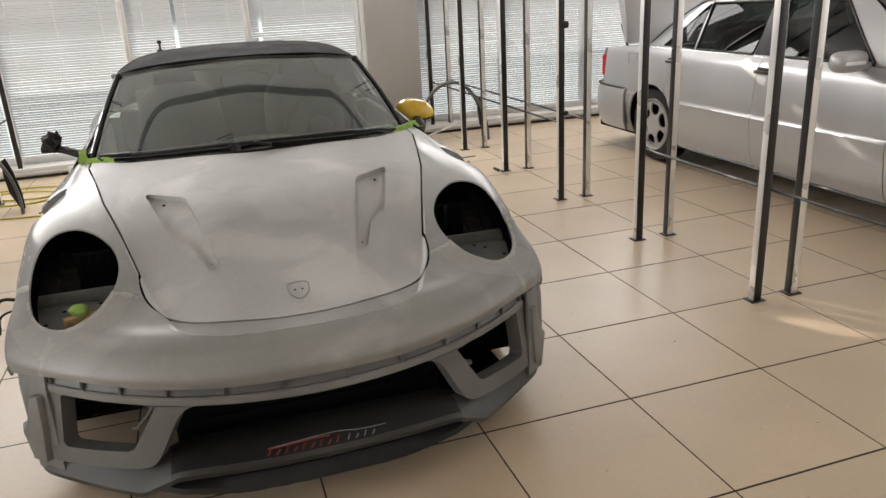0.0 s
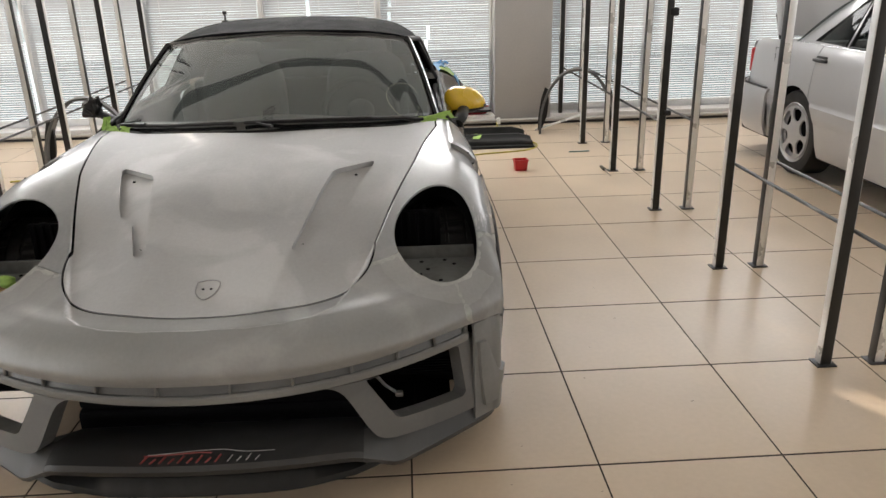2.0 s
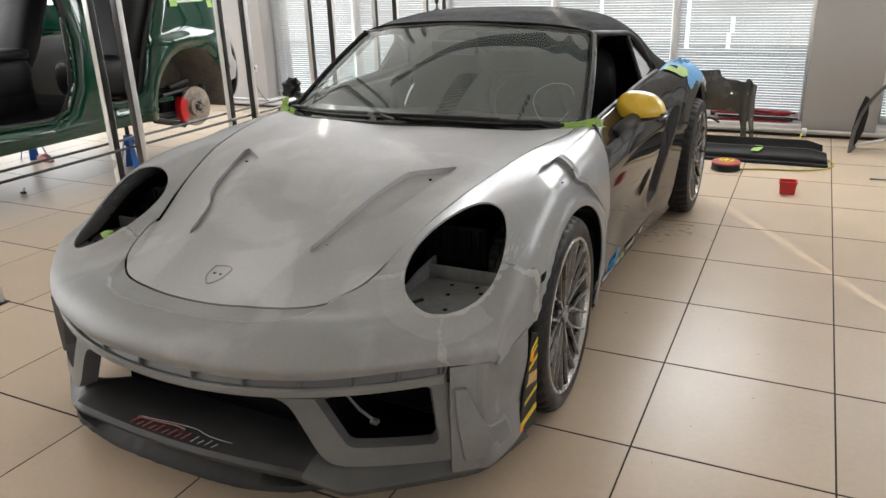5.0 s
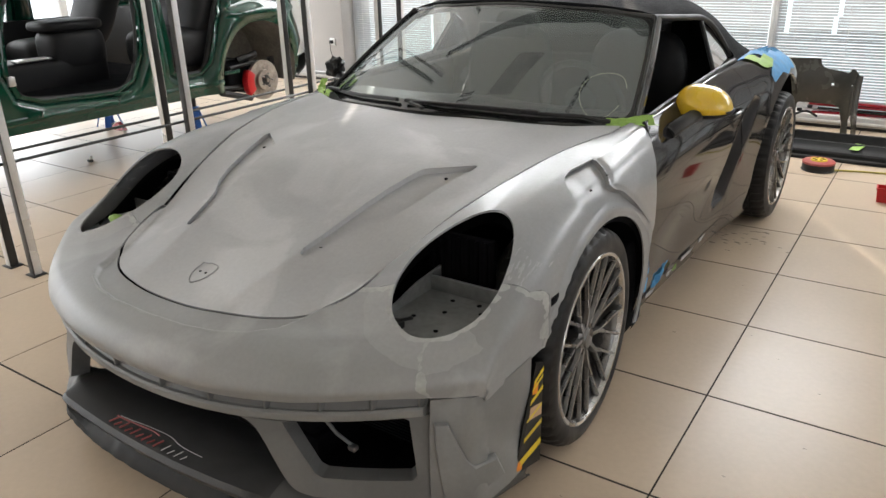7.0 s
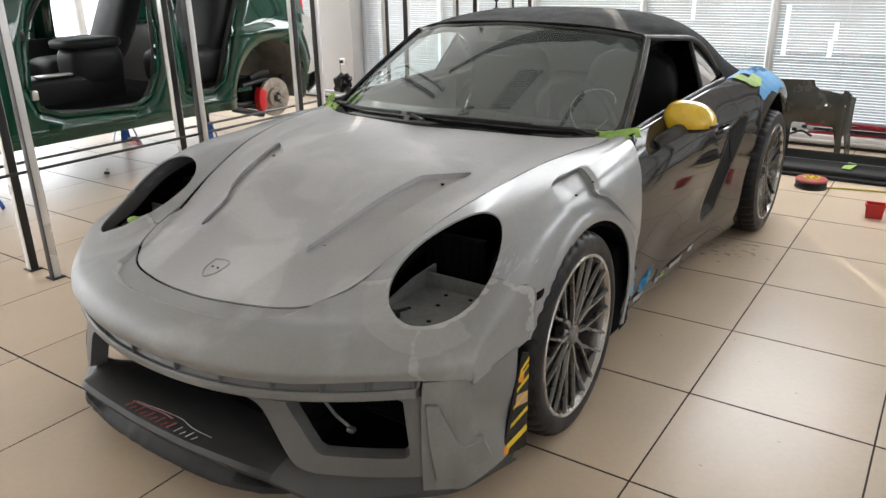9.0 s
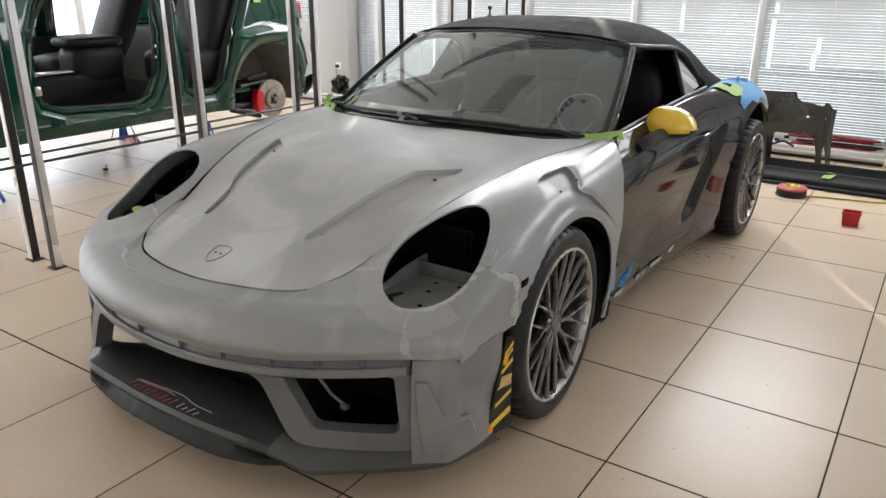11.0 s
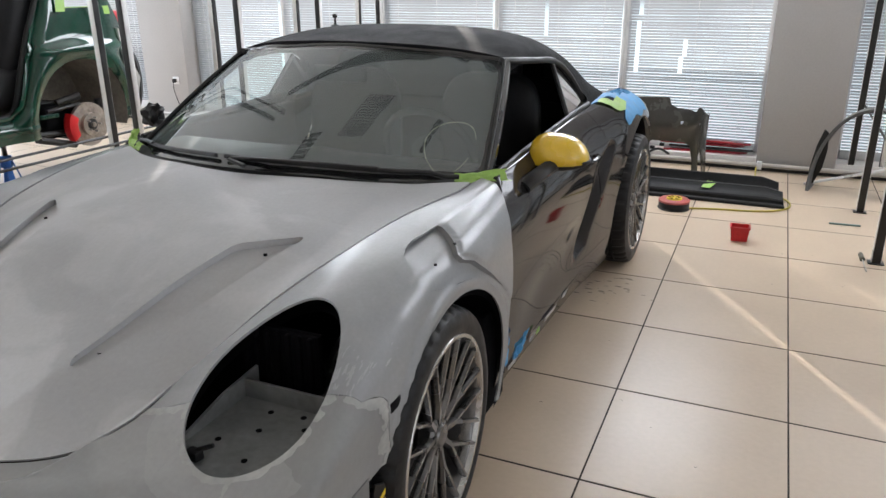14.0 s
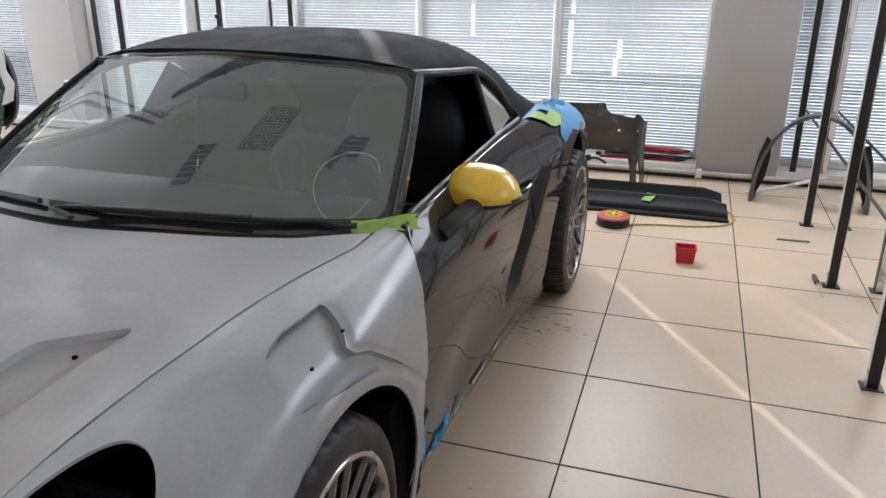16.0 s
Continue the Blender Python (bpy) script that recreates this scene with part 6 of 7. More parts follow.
# ---------------------------------------------------------------- silver saloon
def saloon():
    car = thing("saloon_car", "silver older saloon car parked with its boot lid raised", "car", pose(4.66, 5.60, 0))
    half = 0.885
    rows = []
    for y, k, drop in ((1.08, 0.70, 0.10), (1.0, 0.84, 0.05), (0.85, 0.93, 0.02), (0.5, 0.985, 0.0), (0.0, 1.0, 0.0), (-0.8, 1.0, 0.0), (-1.6, 1.0, 0.0), (-2.4, 1.0, 0.0), (-3.3, 0.98, 0.0), (-3.85, 0.90, 0.02)):
        z_belt = 0.955 - 0.02 * max(y, 0)
        rows.append([(half * k * a, y, z) for a, z in ((0.93, 0.20), (0.975, 0.30), (0.995, 0.45), (1.0, 0.60), (0.99, 0.74), (0.965, 0.88), (0.925, z_belt - drop))])
    g = loft(rows, 8, 12)
    ft = tris(grid_faces(*g.shape[:2]))

    def crown(p):
        """Ribbed cladding below, a shallow swage above."""
        out = p.copy()
        out[:, 0] += 0.012 * smooth((0.565 - p[:, 2]) / 0.012) - 0.006 * smooth((0.465 - p[:, 2]) / 0.008)
        return out
    wheels = ((0.0, 0.315), (-3.10, 0.315))

    def arches(p):
        d = np.full(len(p), 1e9)
        for y, z in wheels:
            d = np.minimum(d, np.hypot(p[:, 1] - y, p[:, 2] - z))
        return 0.345 - d
    seams = (-0.20, -1.255, -2.385)
    for s in (-1, 1):
        w = crown(g.reshape(-1, 3)) * (s, 1, 1)
        tt = ft[:, ::-1] if s > 0 else ft
        v, t = clip(w, tt, arches)
        cuts = [(9, "rear_wing", seams[0]), (seams[0], "rear_door", seams[1]), (seams[1], "front_door", seams[2]), (seams[2], "front_wing", -9)]
        for hi, nm, lo in cuts:
            a, b = clip(v, t, lambda p: np.maximum(p[:, 1] - (hi - 0.003), (lo + 0.003) - p[:, 1]) if nm != "rear_wing" else (lo + 0.003) - p[:, 1])
            ob = solid(mesh_ob(nm, a, b, SILVER, car, "silver body panel", sharp=30), 0.012)
            if "door" in nm:
                y = hi - 0.04
                vv, f = tube(spline([(s * 0.868, y + 0.06, 0.865), (s * 0.893, y + 0.03, 0.868), (s * 0.893, y - 0.07, 0.868), (s * 0.868, y - 0.10, 0.865)], 4), 0.012, 8)
                mesh_ob("handle", vv, f, BLACK_PLASTIC, ob, "black door handle")
                part("handle_plate", box_bm((s * 0.862 - 0.006, y - 0.09, 0.84), (s * 0.862 + 0.006, y + 0.05, 0.895), 0.004), BLACK_PLASTIC, ob)
        for z in (0.567, 0.463):
            vv, f = tube([(s * (half * 0.998 + 0.010), y, z) for y in np.linspace(-0.42, -2.6, 12)], 0.004, 6)
            mesh_ob("side_trim", vv, f, STEEL if z > 0.4 else BLACK_PLASTIC, car)
        # greenhouse side
        yy, zz = np.meshgrid(np.linspace(0.32, -2.64, 120), np.linspace(0.94, 1.385, 24), indexing="ij")
        k = (zz - 0.945) / 0.43
        gv = np.stack([s * (0.815 - 0.175 * k - 0.035 * k * k - 0.05 * smooth((yy + 0.35) / 0.65)), yy, zz], -1).reshape(-1, 3)
        gt = tris(grid_faces(*yy.shape))
        gv, gt = clip(gv, gt if s > 0 else gt[:, ::-1], lambda p: poly_dist(p[:, 1], p[:, 2], [(0.31, 0.94), (0.05, 1.12), (-0.22, 1.27), (-0.44, 1.35), (-0.60, 1.383), (-1.80, 1.383), (-1.95, 1.32), (-2.60, 0.94)]))
        wins = [("rear_quarter_window", [(0.0, 0.975), (-0.425, 1.30), (-0.435, 0.975)]), ("rear_window", [(-0.475, 0.972), (-0.45, 1.31), (-1.155, 1.325), (-1.12, 0.972)]),
                ("front_window", [(-1.31, 0.972), (-1.27, 1.325), (-1.75, 1.325), (-2.03, 1.08), (-2.16, 0.972)])]
        a, b = gv, gt
        for nm, poly in wins:
            a, b = clip(a, b, lambda p: -poly_dist(p[:, 1], p[:, 2], poly))
            c, d = clip(gv, gt, lambda p: poly_dist(p[:, 1], p[:, 2], poly))
            gl = mesh_ob(nm, c - np.array((s * 0.006, 0, 0)), d, GLASS_DARK, car, "dark side window")
            gl.visible_shadow = False
        solid(mesh_ob("window_frame", a, b, SILVER, car, "silver window surround", sharp=0), 0.02)
        for nm, poly in wins:
            q = [(s * (0.815 - 0.175 * (c - 0.945) / 0.43 - 0.035 * ((c - 0.945) / 0.43) ** 2 - 0.05 * float(smooth((e + 0.35) / 0.65)) + 0.004), e, c) for e, c in poly]
            vv, f = tube(q, 0.009, 6, True)
            mesh_ob("window_seal", vv, f, BLACK_PLASTIC, car, "black rubber window seal")
        vv, f = tube([(s * 0.818, y, 0.957) for y in np.linspace(0.15, -2.45, 14)], 0.008, 6)
        mesh_ob("belt_trim", vv, f, CHROME, car, "dull bright belt trim")
        part("centre_pillar", box_bm((-0.006, -0.072, -0.20), (0.006, 0.072, 0.19), 0.003, pose(s * 0.733, -1.215, 1.155, 0, -s * 23, 0)), BLACK_PLASTIC, car)
        # door mirror
        bm = bmesh.new()
        bmesh.ops.create_uvsphere(bm, u_segments=24, v_segments=14, radius=1)
        for q in bm.verts:
            f3 = lambda e, p: math.copysign(abs(e) ** p, e)
            q.co = Vector((s * 0.97 + 0.12 * f3(q.co.x, 0.6), -2.12 + 0.06 * f3(q.co.y, 0.8), 1.0 + 0.062 * f3(q.co.z, 0.6)))
        part("door_mirror", bm, SILVER, car, "silver door mirror with an indicator strip")
        part("mirror_indicator", box_bm((s * 0.97 - 0.08, -2.188, 0.985), (s * 0.97 + 0.06, -2.178, 1.005), 0.003), PVC, car)
        part("mirror_foot", box_bm((s * 0.84 - 0.05, -2.14, 0.945), (s * 0.84 + 0.05, -2.06, 0.99), 0.012), SILVER, car)
        part("tail_lamp", box_bm((s * 0.70 - 0.06, 1.02, 0.64), (s * 0.70 + 0.065, 1.075, 0.84), 0.02), RED, car, "red and white tail lamp")
        for y, z in wheels:
            m = pose(s * 0.86, y, z, 11, 0, 0 if s > 0 else 180)
            saloon_wheel(car, m)
            arc = [radians(q) for q in range(-5, 186, 10)]
            vs = [(s * u, y + 0.36 * math.cos(a), z + 0.36 * math.sin(a)) for a in arc for u in (0.5, 0.875)]
            mesh_ob("arch_liner", vs, [(2 * i, 2 * i + 1, 2 * i + 3, 2 * i + 2) for i in range(len(arc) - 1)], BLACK_DEEP, car)
    roof = loft([[(u, y + 0.05 * (u / 0.64) ** 2 * (1 if y > -1.1 else -1), z - 0.035 * (abs(u) / 0.64) ** 2) for u in (-0.65, -0.35, 0, 0.35, 0.65)] for y, z in ((-0.38, 1.36), (-0.65, 1.41), (-1.1, 1.43), (-1.6, 1.41), (-1.87, 1.385))], 6, 6)
    solid(mesh_ob("roof", roof.reshape(-1, 3), grid_faces(*roof.shape[:2]), SILVER, car), 0.02)
    for y0, z0, y1, z1, nm in ((0.28, 0.95, -0.38, 1.36, "rear_screen"), (-2.61, 0.96, -1.87, 1.385, "windscreen")):
        sc = loft([[(u * a, y, z) for u in (-1, -0.5, 0, 0.5, 1)] for y, z, a in ((y0, z0, 0.78), ((y0 + y1) / 2, (z0 + z1) / 2 + 0.02, 0.72), (y1, z1, 0.63))], 4, 4)
        gl = mesh_ob(nm, sc.reshape(-1, 3), grid_faces(*sc.shape[:2]), GLASS_DARK, car, "dark sloping screen")
        gl.visible_shadow = False
    for y0, y1, z0, z1, nm in ((0.28, 0.74, 0.945, 0.94, "rear_shelf_panel"), (-2.61, -3.83, 0.955, 0.80, "bonnet")):
        d = loft([[(u * (0.82 if abs(y) < 3 else 0.74), y, z - 0.03 * u * u) for u in (-1, -0.5, 0, 0.5, 1)] for y, z in ((y0, z0), ((y0 + y1) / 2, (z0 + z1) / 2 + 0.01), (y1, z1))], 4, 4)
        solid(mesh_ob(nm, d.reshape(-1, 3), grid_faces(*d.shape[:2]), SILVER, car), 0.01)
    bm = prism(bmesh.new(), [(0.72, 0.95), (0.80, 0.96), (0.95, 1.38), (0.90, 1.42), (0.84, 1.40)], 1.36, "x", -0.68)
    bmesh.ops.bevel(bm, geom=bm.edges[:], offset=0.012, segments=2, affect="EDGES", profile=0.5)
    part("boot_lid", bm, SILVER, car, "raised silver boot lid")
    for s in (-1, 1):
        v, f = tube([(s * 0.66, 0.76, 0.90), (s * 0.66, 0.88, 1.12)], 0.012, 8)
        mesh_ob("lid_strut", v, f, BLACK_PLASTIC, car)
    wrap = [(0.0, 1.15), (0.35, 1.145), (0.62, 1.11), (0.78, 1.04), (0.862, 0.90), (0.893, 0.70), (0.902, 0.40)]
    wrap = [(-u, y) for u, y in wrap[:0:-1]] + wrap
    rb = loft([[(u * k, y * (1 - d), z) for u, y in wrap] for d, z, k in ((0.05, 0.22, 0.97), (0.012, 0.30, 0.995), (0.0, 0.42, 1.0), (0.008, 0.53, 1.0), (0.04, 0.585, 0.985))], 5, 5)
    solid(mesh_ob("rear_bumper", rb.reshape(-1, 3), grid_faces(*rb.shape[:2]), SILVER, car, "silver rear bumper with black strip"), 0.02)
    v, f = tube(spline([(u * 1.006, y * 1.004, 0.588) for u, y in wrap], 4), 0.009, 6)
    mesh_ob("bumper_strip", v, f, BLACK_PLASTIC, car)
    bt = loft([[(u, y, z) for u in (-0.74, -0.3, 0.3, 0.74)] for y, z in ((1.05, 0.58), (1.07, 0.75), (1.03, 0.90))], 4, 4)
    solid(mesh_ob("boot_panel", bt.reshape(-1, 3), grid_faces(*bt.shape[:2]), SILVER, car), 0.01)
    part("floor_pan", box_bm((-0.80, -3.7, 0.16), (0.80, 1.02, 0.23), 0.02), BLACK_DEEP, car)
    part("cabin_block", box_bm((-0.70, -2.4, 0.23), (0.70, 0.1, 0.80), 0.04), LEATHER, car, "dark cabin trim")
    for x in (-0.36, 0.36):
        for y in (-1.45, -0.45):
            part("seat_back", box_bm((x - 0.23, y - 0.06, 0.75), (x + 0.23, y + 0.08, 1.15), 0.05, None, 3), LEATHER, car)
    v, f = tube([(-0.872, 0.27, 0.80), (-0.872, 0.40, 0.80), (-0.872, 0.40, 0.90), (-0.872, 0.27, 0.90)], 0.002, 4, True)
    mesh_ob("filler_flap_gap", v, f, BLACK_PLASTIC, car)
    return car


def saloon_wheel(car, m):
    v, f = lathe([(-0.03, 0.205), (0.0, 0.222), (0.004, 0.218), (-0.012, 0.205), (-0.03, 0.19), (-0.035, 0.17)], 48, "x")
    rim = mesh_ob("wheel", v, f, SILVER, car, "silver alloy wheel with round openings")
    rim.matrix_local = m
    v, f = lathe([(-0.02, 0.205), (0.0, 0.225), (0.006, 0.26), (0.0, 0.30), (-0.02, 0.312), (-0.18, 0.312), (-0.2, 0.29), (-0.2, 0.2)], 48, "x")
    mesh_ob("tyre", v, f, RUBBER, rim, "black tyre")
    n = 60
    yy, zz = np.meshgrid(np.linspace(-0.2, 0.2, n), np.linspace(-0.2, 0.2, n), indexing="ij")
    g = np.stack([-0.012 - 0.10 * ((yy ** 2 + zz ** 2) ** 0.5 - 0.10) ** 2, yy, zz], -1).reshape(-1, 3)
    v, t = clip(g, tris(grid_faces(n, n)), lambda p: np.hypot(p[:, 1], p[:, 2]) - 0.198)
    for i in range(6):
        a = radians(60 * i + 10)
        c, s = math.cos(a), math.sin(a)
        v, t = clip(v, t, lambda p: 1 - (np.abs((p[:, 1] * c + p[:, 2] * s - 0.135) / 0.046) ** 3 + np.abs((-p[:, 1] * s + p[:, 2] * c) / (0.012 + 0.30 * np.hypot(p[:, 1], p[:, 2]))) ** 3) ** (1 / 3))
    solid(mesh_ob("wheel_face", v, t, SILVER, rim, "flat silver wheel face", sharp=30), 0.012)
    for i in range(5):
        a = radians(72 * i)
        q, f = lathe([(-0.02, 0.011), (-0.0105, 0.011), (-0.0105, 0)], 12, "x")
        mesh_ob("bolt_hole", [(x, y + 0.05 * math.cos(a), z + 0.05 * math.sin(a)) for x, y, z in q], f, BLACK_DEEP, rim)
    q, f = lathe([(-0.08, 0.0), (-0.08, 0.205)], 32, "x")
    mesh_ob("wheel_back", q, f, BLACK_DEEP, rim)
    return rim


saloon()

# ---------------------------------------------------------------- green shell
def green_shell():
    car = thing("car_shell", "glossy green car body without doors, raised on blue stands", "car shell", pose(-2.9, 0, 0))
    yy, zz = np.meshgrid(np.linspace(2.1, 6.25, 380), np.linspace(0.42, 1.80, 140), indexing="ij")
    front_door = [(3.47, 0.80), (3.52, 0.66), (3.66, 0.605), (4.20, 0.575), (4.34, 0.64), (4.42, 0.80), (4.46, 1.10), (4.40, 1.66), (3.95, 1.66), (3.60, 1.28), (3.50, 1.05)]
    rear_door = [(4.70, 0.64), (4.76, 0.60), (4.95, 0.60), (5.03, 0.67), (5.10, 0.85), (5.20, 1.10), (5.30, 1.30), (5.42, 1.60), (5.30, 1.68), (4.66, 1.68), (4.68, 1.0)]
    rear_glass = [(5.46, 1.30), (5.86, 1.30), (5.78, 1.52), (5.60, 1.62), (5.50, 1.58)]
    outline = [(2.1, 0.42), (6.0, 0.42), (6.05, 0.60), (6.12, 0.85), (6.14, 1.05), (6.05, 1.22), (5.95, 1.40), (5.75, 1.66), (5.45, 1.78), (4.0, 1.79), (3.62, 1.66), (3.2, 1.28), (2.1, 1.18)]
    for s in (0, 1):
        bulge = -0.05 * ((zz - 0.85) / 0.5) ** 2 * (zz > 0.85) - 0.03 * ((0.85 - zz) / 0.4) ** 2 * (zz < 0.85) - 0.10 * smooth((yy - 5.75) / 0.4) ** 2
        bulge = bulge + 0.035 * np.exp(-((np.hypot(yy - 5.56, zz - 0.52) - 0.50) / 0.06) ** 2) + 0.022 * np.exp(-((zz - 1.02) / 0.03) ** 2) * (yy > 5.1)
        bulge = np.maximum(bulge, -0.35)
        d = np.minimum(poly_dist(yy.ravel(), zz.ravel(), front_door), poly_dist(yy.ravel(), zz.ravel(), rear_door)).reshape(yy.shape)
        bulge = bulge - 0.028 * smooth(1 - np.abs(d - 0.04) / 0.03) - 0.035 * smooth(1 - d / 0.10) + 0.010 * np.exp(-((zz - 0.50) / 0.012) ** 2)
        x = bulge if s == 0 else -1.82 - bulge
        g = np.stack([x, yy, zz], -1).reshape(-1, 3)
        t = tris(grid_faces(*yy.shape))
        t = t if s == 0 else t[:, ::-1]
        v, t = clip(g, t, lambda p: poly_dist(p[:, 1], p[:, 2], outline))
        for poly in (front_door, rear_door, rear_glass):
            v, t = clip(v, t, lambda p: -poly_dist(p[:, 1], p[:, 2], poly))
        v, t = clip(v, t, lambda p: 0.43 - np.hypot(p[:, 1] - 5.56, p[:, 2] - 0.52))
        v, t = clip(v, t, lambda p: 0.43 - np.hypot(p[:, 1] - 2.60, p[:, 2] - 0.50))
        solid(mesh_ob("body_side", v, t, GREEN_PAINT, car, "glossy green body side with open door frames", sharp=60), 0.02)
    for poly, nm in ((front_door, "door_seal"), (rear_door, "door_seal")):
        p = [(-0.058, a, b) for a, b in poly]
        v, f = tube(spline(p + p[:1], 3)[:-1], 0.02, 8, True)
        mesh_ob(nm, v, f, BLACK_PLASTIC, car, "black rubber door seal")
    top = loft([[(x, y, z) for x in (-0.24, -0.6, -0.91, -1.2, -1.58)] for y, z in ((5.9, 1.45), (5.55, 1.72), (4.6, 1.80), (3.7, 1.74))], 5, 6)
    solid(mesh_ob("roof", top.reshape(-1, 3), grid_faces(*top.shape[:2]), GREEN_PAINT, car), 0.03)
    part("floor_pan", box_bm((-1.74, 3.0, 0.47), (-0.08, 5.2, 0.56), 0.02), BLACK_DEEP, car, "black carpeted floor")
    part("tail_wall", box_bm((-1.70, 5.992, 0.62), (-0.15, 6.07, 1.05), 0.05), BLACK_PLASTIC, car, "dark stripped tail panel")
    # wheel house, brake and arm
    arc = [radians(q) for q in range(-20, 201, 10)]
    vs = [(u, 5.56 + 0.425 * math.cos(a), 0.54 + 0.425 * math.sin(a)) for a in arc for u in (-0.55, -0.02)]
    mesh_ob("wheel_house", vs, [(2 * i, 2 * i + 1, 2 * i + 3, 2 * i + 2) for i in range(len(arc) - 1)], material("dusty wheel house", (0.16, 0.15, 0.13), 0.85, 0, 0.25, 7, 40, 0.2), car, "dusty grey wheel house")
    bm = prism(bmesh.new(), [(5.56 + 0.42 * math.cos(a), 0.54 + 0.42 * math.sin(a)) for a in arc], 0.01, "x", -0.55)
    part("wheel_house_wall", bm, bpy.data.materials["dusty wheel house"], car)
    v, f = lathe([(-0.03, 0.05), (-0.03, 0.168), (0.0, 0.168), (0.0, 0.09), (0.028, 0.085), (0.030, 0.02), (0.05, 0.018), (0.05, 0.0)], 48, "x")
    disc = mesh_ob("brake_disc", [(x - 0.06, y + 5.63, z + 0.44) for x, y, z in v], f, material("worn brake steel", (0.38, 0.34, 0.30), 0.45, 0.8, 0.25, 14, 60, 0.1), car, "worn steel brake disc")
    v, f = lathe([(-0.028, 0.088), (-0.0305, 0.05), (0.0, 0.045), (0.006, 0.03), (0.006, 0.0)], 32, "x")
    mesh_ob("wheel_hub", [(x - 0.03, y + 5.63, z + 0.44) for x, y, z in v], f, BLACK_PLASTIC, disc, "dark wheel hub")
    for i in range(5):
        a = radians(72 * i)
        q, f = tube([(-0.05, 5.63 + 0.055 * math.cos(a), 0.44 + 0.055 * math.sin(a)), (0.0, 5.63 + 0.055 * math.cos(a), 0.44 + 0.055 * math.sin(a))], 0.006, 8)
        mesh_ob("wheel_stud", q, f, STEEL, disc)
    cal = [(5.615 + r * math.cos(radians(a)), 0.44 + r * math.sin(radians(a))) for r, a in [(0.19, q) for q in range(145, 216, 14)] + [(0.11, q) for q in range(215, 144, -14)]]
    bm = prism(bmesh.new(), cal, 0.07, "x", -0.11)
    bmesh.ops.bevel(bm, geom=bm.edges[:], offset=0.008, segments=2, affect="EDGES", profile=0.5)
    part("brake_caliper", bm, RED, car, "bright red brake caliper")
    part("axle_carrier", box_bm((-0.50, 5.30, 0.36), (-0.14, 5.60, 0.62), 0.05, None, 3), BLACK_DEEP, car, "dark suspension carrier")
    for pts, r in (([(-0.12, 5.20, 0.42), (-0.14, 5.54, 0.40)], 0.022), ([(-0.10, 5.30, 0.58), (-0.10, 5.60, 0.60)], 0.016), ([(-0.16, 5.44, 0.62), (-0.12, 5.62, 0.66)], 0.03), ([(-0.08, 5.16, 0.40), (-0.10, 5.50, 0.30)], 0.026), ([(-0.5, 5.40, 0.52), (-0.12, 5.50, 0.50)], 0.028), ([(-0.6, 5.62, 0.34), (-0.12, 5.56, 0.34)], 0.024), ([(-0.25, 5.30, 0.62), (-0.25, 5.62, 0.58)], 0.03), ([(-0.2, 5.86, 0.60), (-0.2, 5.88, 0.44)], 0.03)):
        v, f = tube(pts, r, 8)
        mesh_ob("suspension_arm", v, f, BLACK_PLASTIC, car)
    part("tail_lamp", box_bm((-0.22, 6.02, 1.12), (-0.10, 6.12, 1.27), 0.02), RED, car, "red tail lamp")
    bm = prism(bmesh.new(), [(6.00, 1.14), (6.09, 1.10), (6.13, 0.98), (6.12, 0.84), (6.17, 0.74), (6.13, 0.62), (6.02, 0.60), (6.08, 0.72), (6.05, 0.86), (6.01, 0.96)], 0.03, "x", -0.05)
    part("bumper_bracket", bm, material("grey cast bracket", (0.45, 0.45, 0.43), 0.5, 0.2, 0.1), car, "pale bracket at the tail")
    g = loft([[(x, y + q, z) for x, q in ((-0.34, -0.03), (-0.24, 0.05), (-0.12, 0.03), (-0.06, -0.05))] for y, z in ((6.08, 1.06), (6.17, 0.98), (6.24, 0.84), (6.25, 0.66), (6.20, 0.50), (6.10, 0.42))], 6, 6)
    solid(mesh_ob("tail_liner", g.reshape(-1, 3), grid_faces(*g.shape[:2]), BLACK_PLASTIC, car, "black liner hanging at the tail"), 0.008)
    part("rear_crash_box", box_bm((-0.28, 6.02, 0.58), (-0.10, 6.18, 0.78), 0.02), BLACK_PLASTIC, car)
    # seats, console, wheel
    def pad(nm, c, size, lean=0.0, label=""):
        bm = bmesh.new()
        bmesh.ops.create_uvsphere(bm, u_segments=28, v_segments=18, radius=1)
        f3 = lambda e: math.copysign(abs(e) ** 0.5, e)
        for q in bm.verts:
            a, b, d = f3(q.co.x), f3(q.co.y), f3(q.co.z)
            q.co = Vector((c[0] + size[0] * a, c[1] + size[1] * b + lean * d, c[2] + size[2] * d))
        return part(nm, bm, LEATHER, car, label, sharp=0)
    part("console", box_bm((-1.05, 3.5, 0.50), (-0.70, 4.62, 0.76), 0.05, None, 4), LEATHER, car, "black centre console with armrest")
    pad("console_box", (-0.86, 4.42, 0.80), (0.17, 0.23, 0.17))
    pad("armrest", (-0.86, 4.40, 0.985), (0.18, 0.25, 0.045), label="padded black armrest lid")
    part("console_trim", box_bm((-0.80, 3.90, 0.765), (-0.70, 4.16, 0.78), 0.005), STEEL, car, "bright console trim")
    pad("rear_bench", (-0.36, 4.98, 0.78), (0.26, 0.32, 0.16), label="black rear bench seat")
    pad("rear_backrest", (-0.38, 5.24, 1.22), (0.28, 0.14, 0.42), 0.14, "black rear backrest")
    pad("rear_side_bolster", (-0.22, 5.24, 1.12), (0.07, 0.12, 0.30), 0.12)
    pad("seat_base", (-1.34, 4.50, 0.74), (0.24, 0.28, 0.12), label="black front seat base")
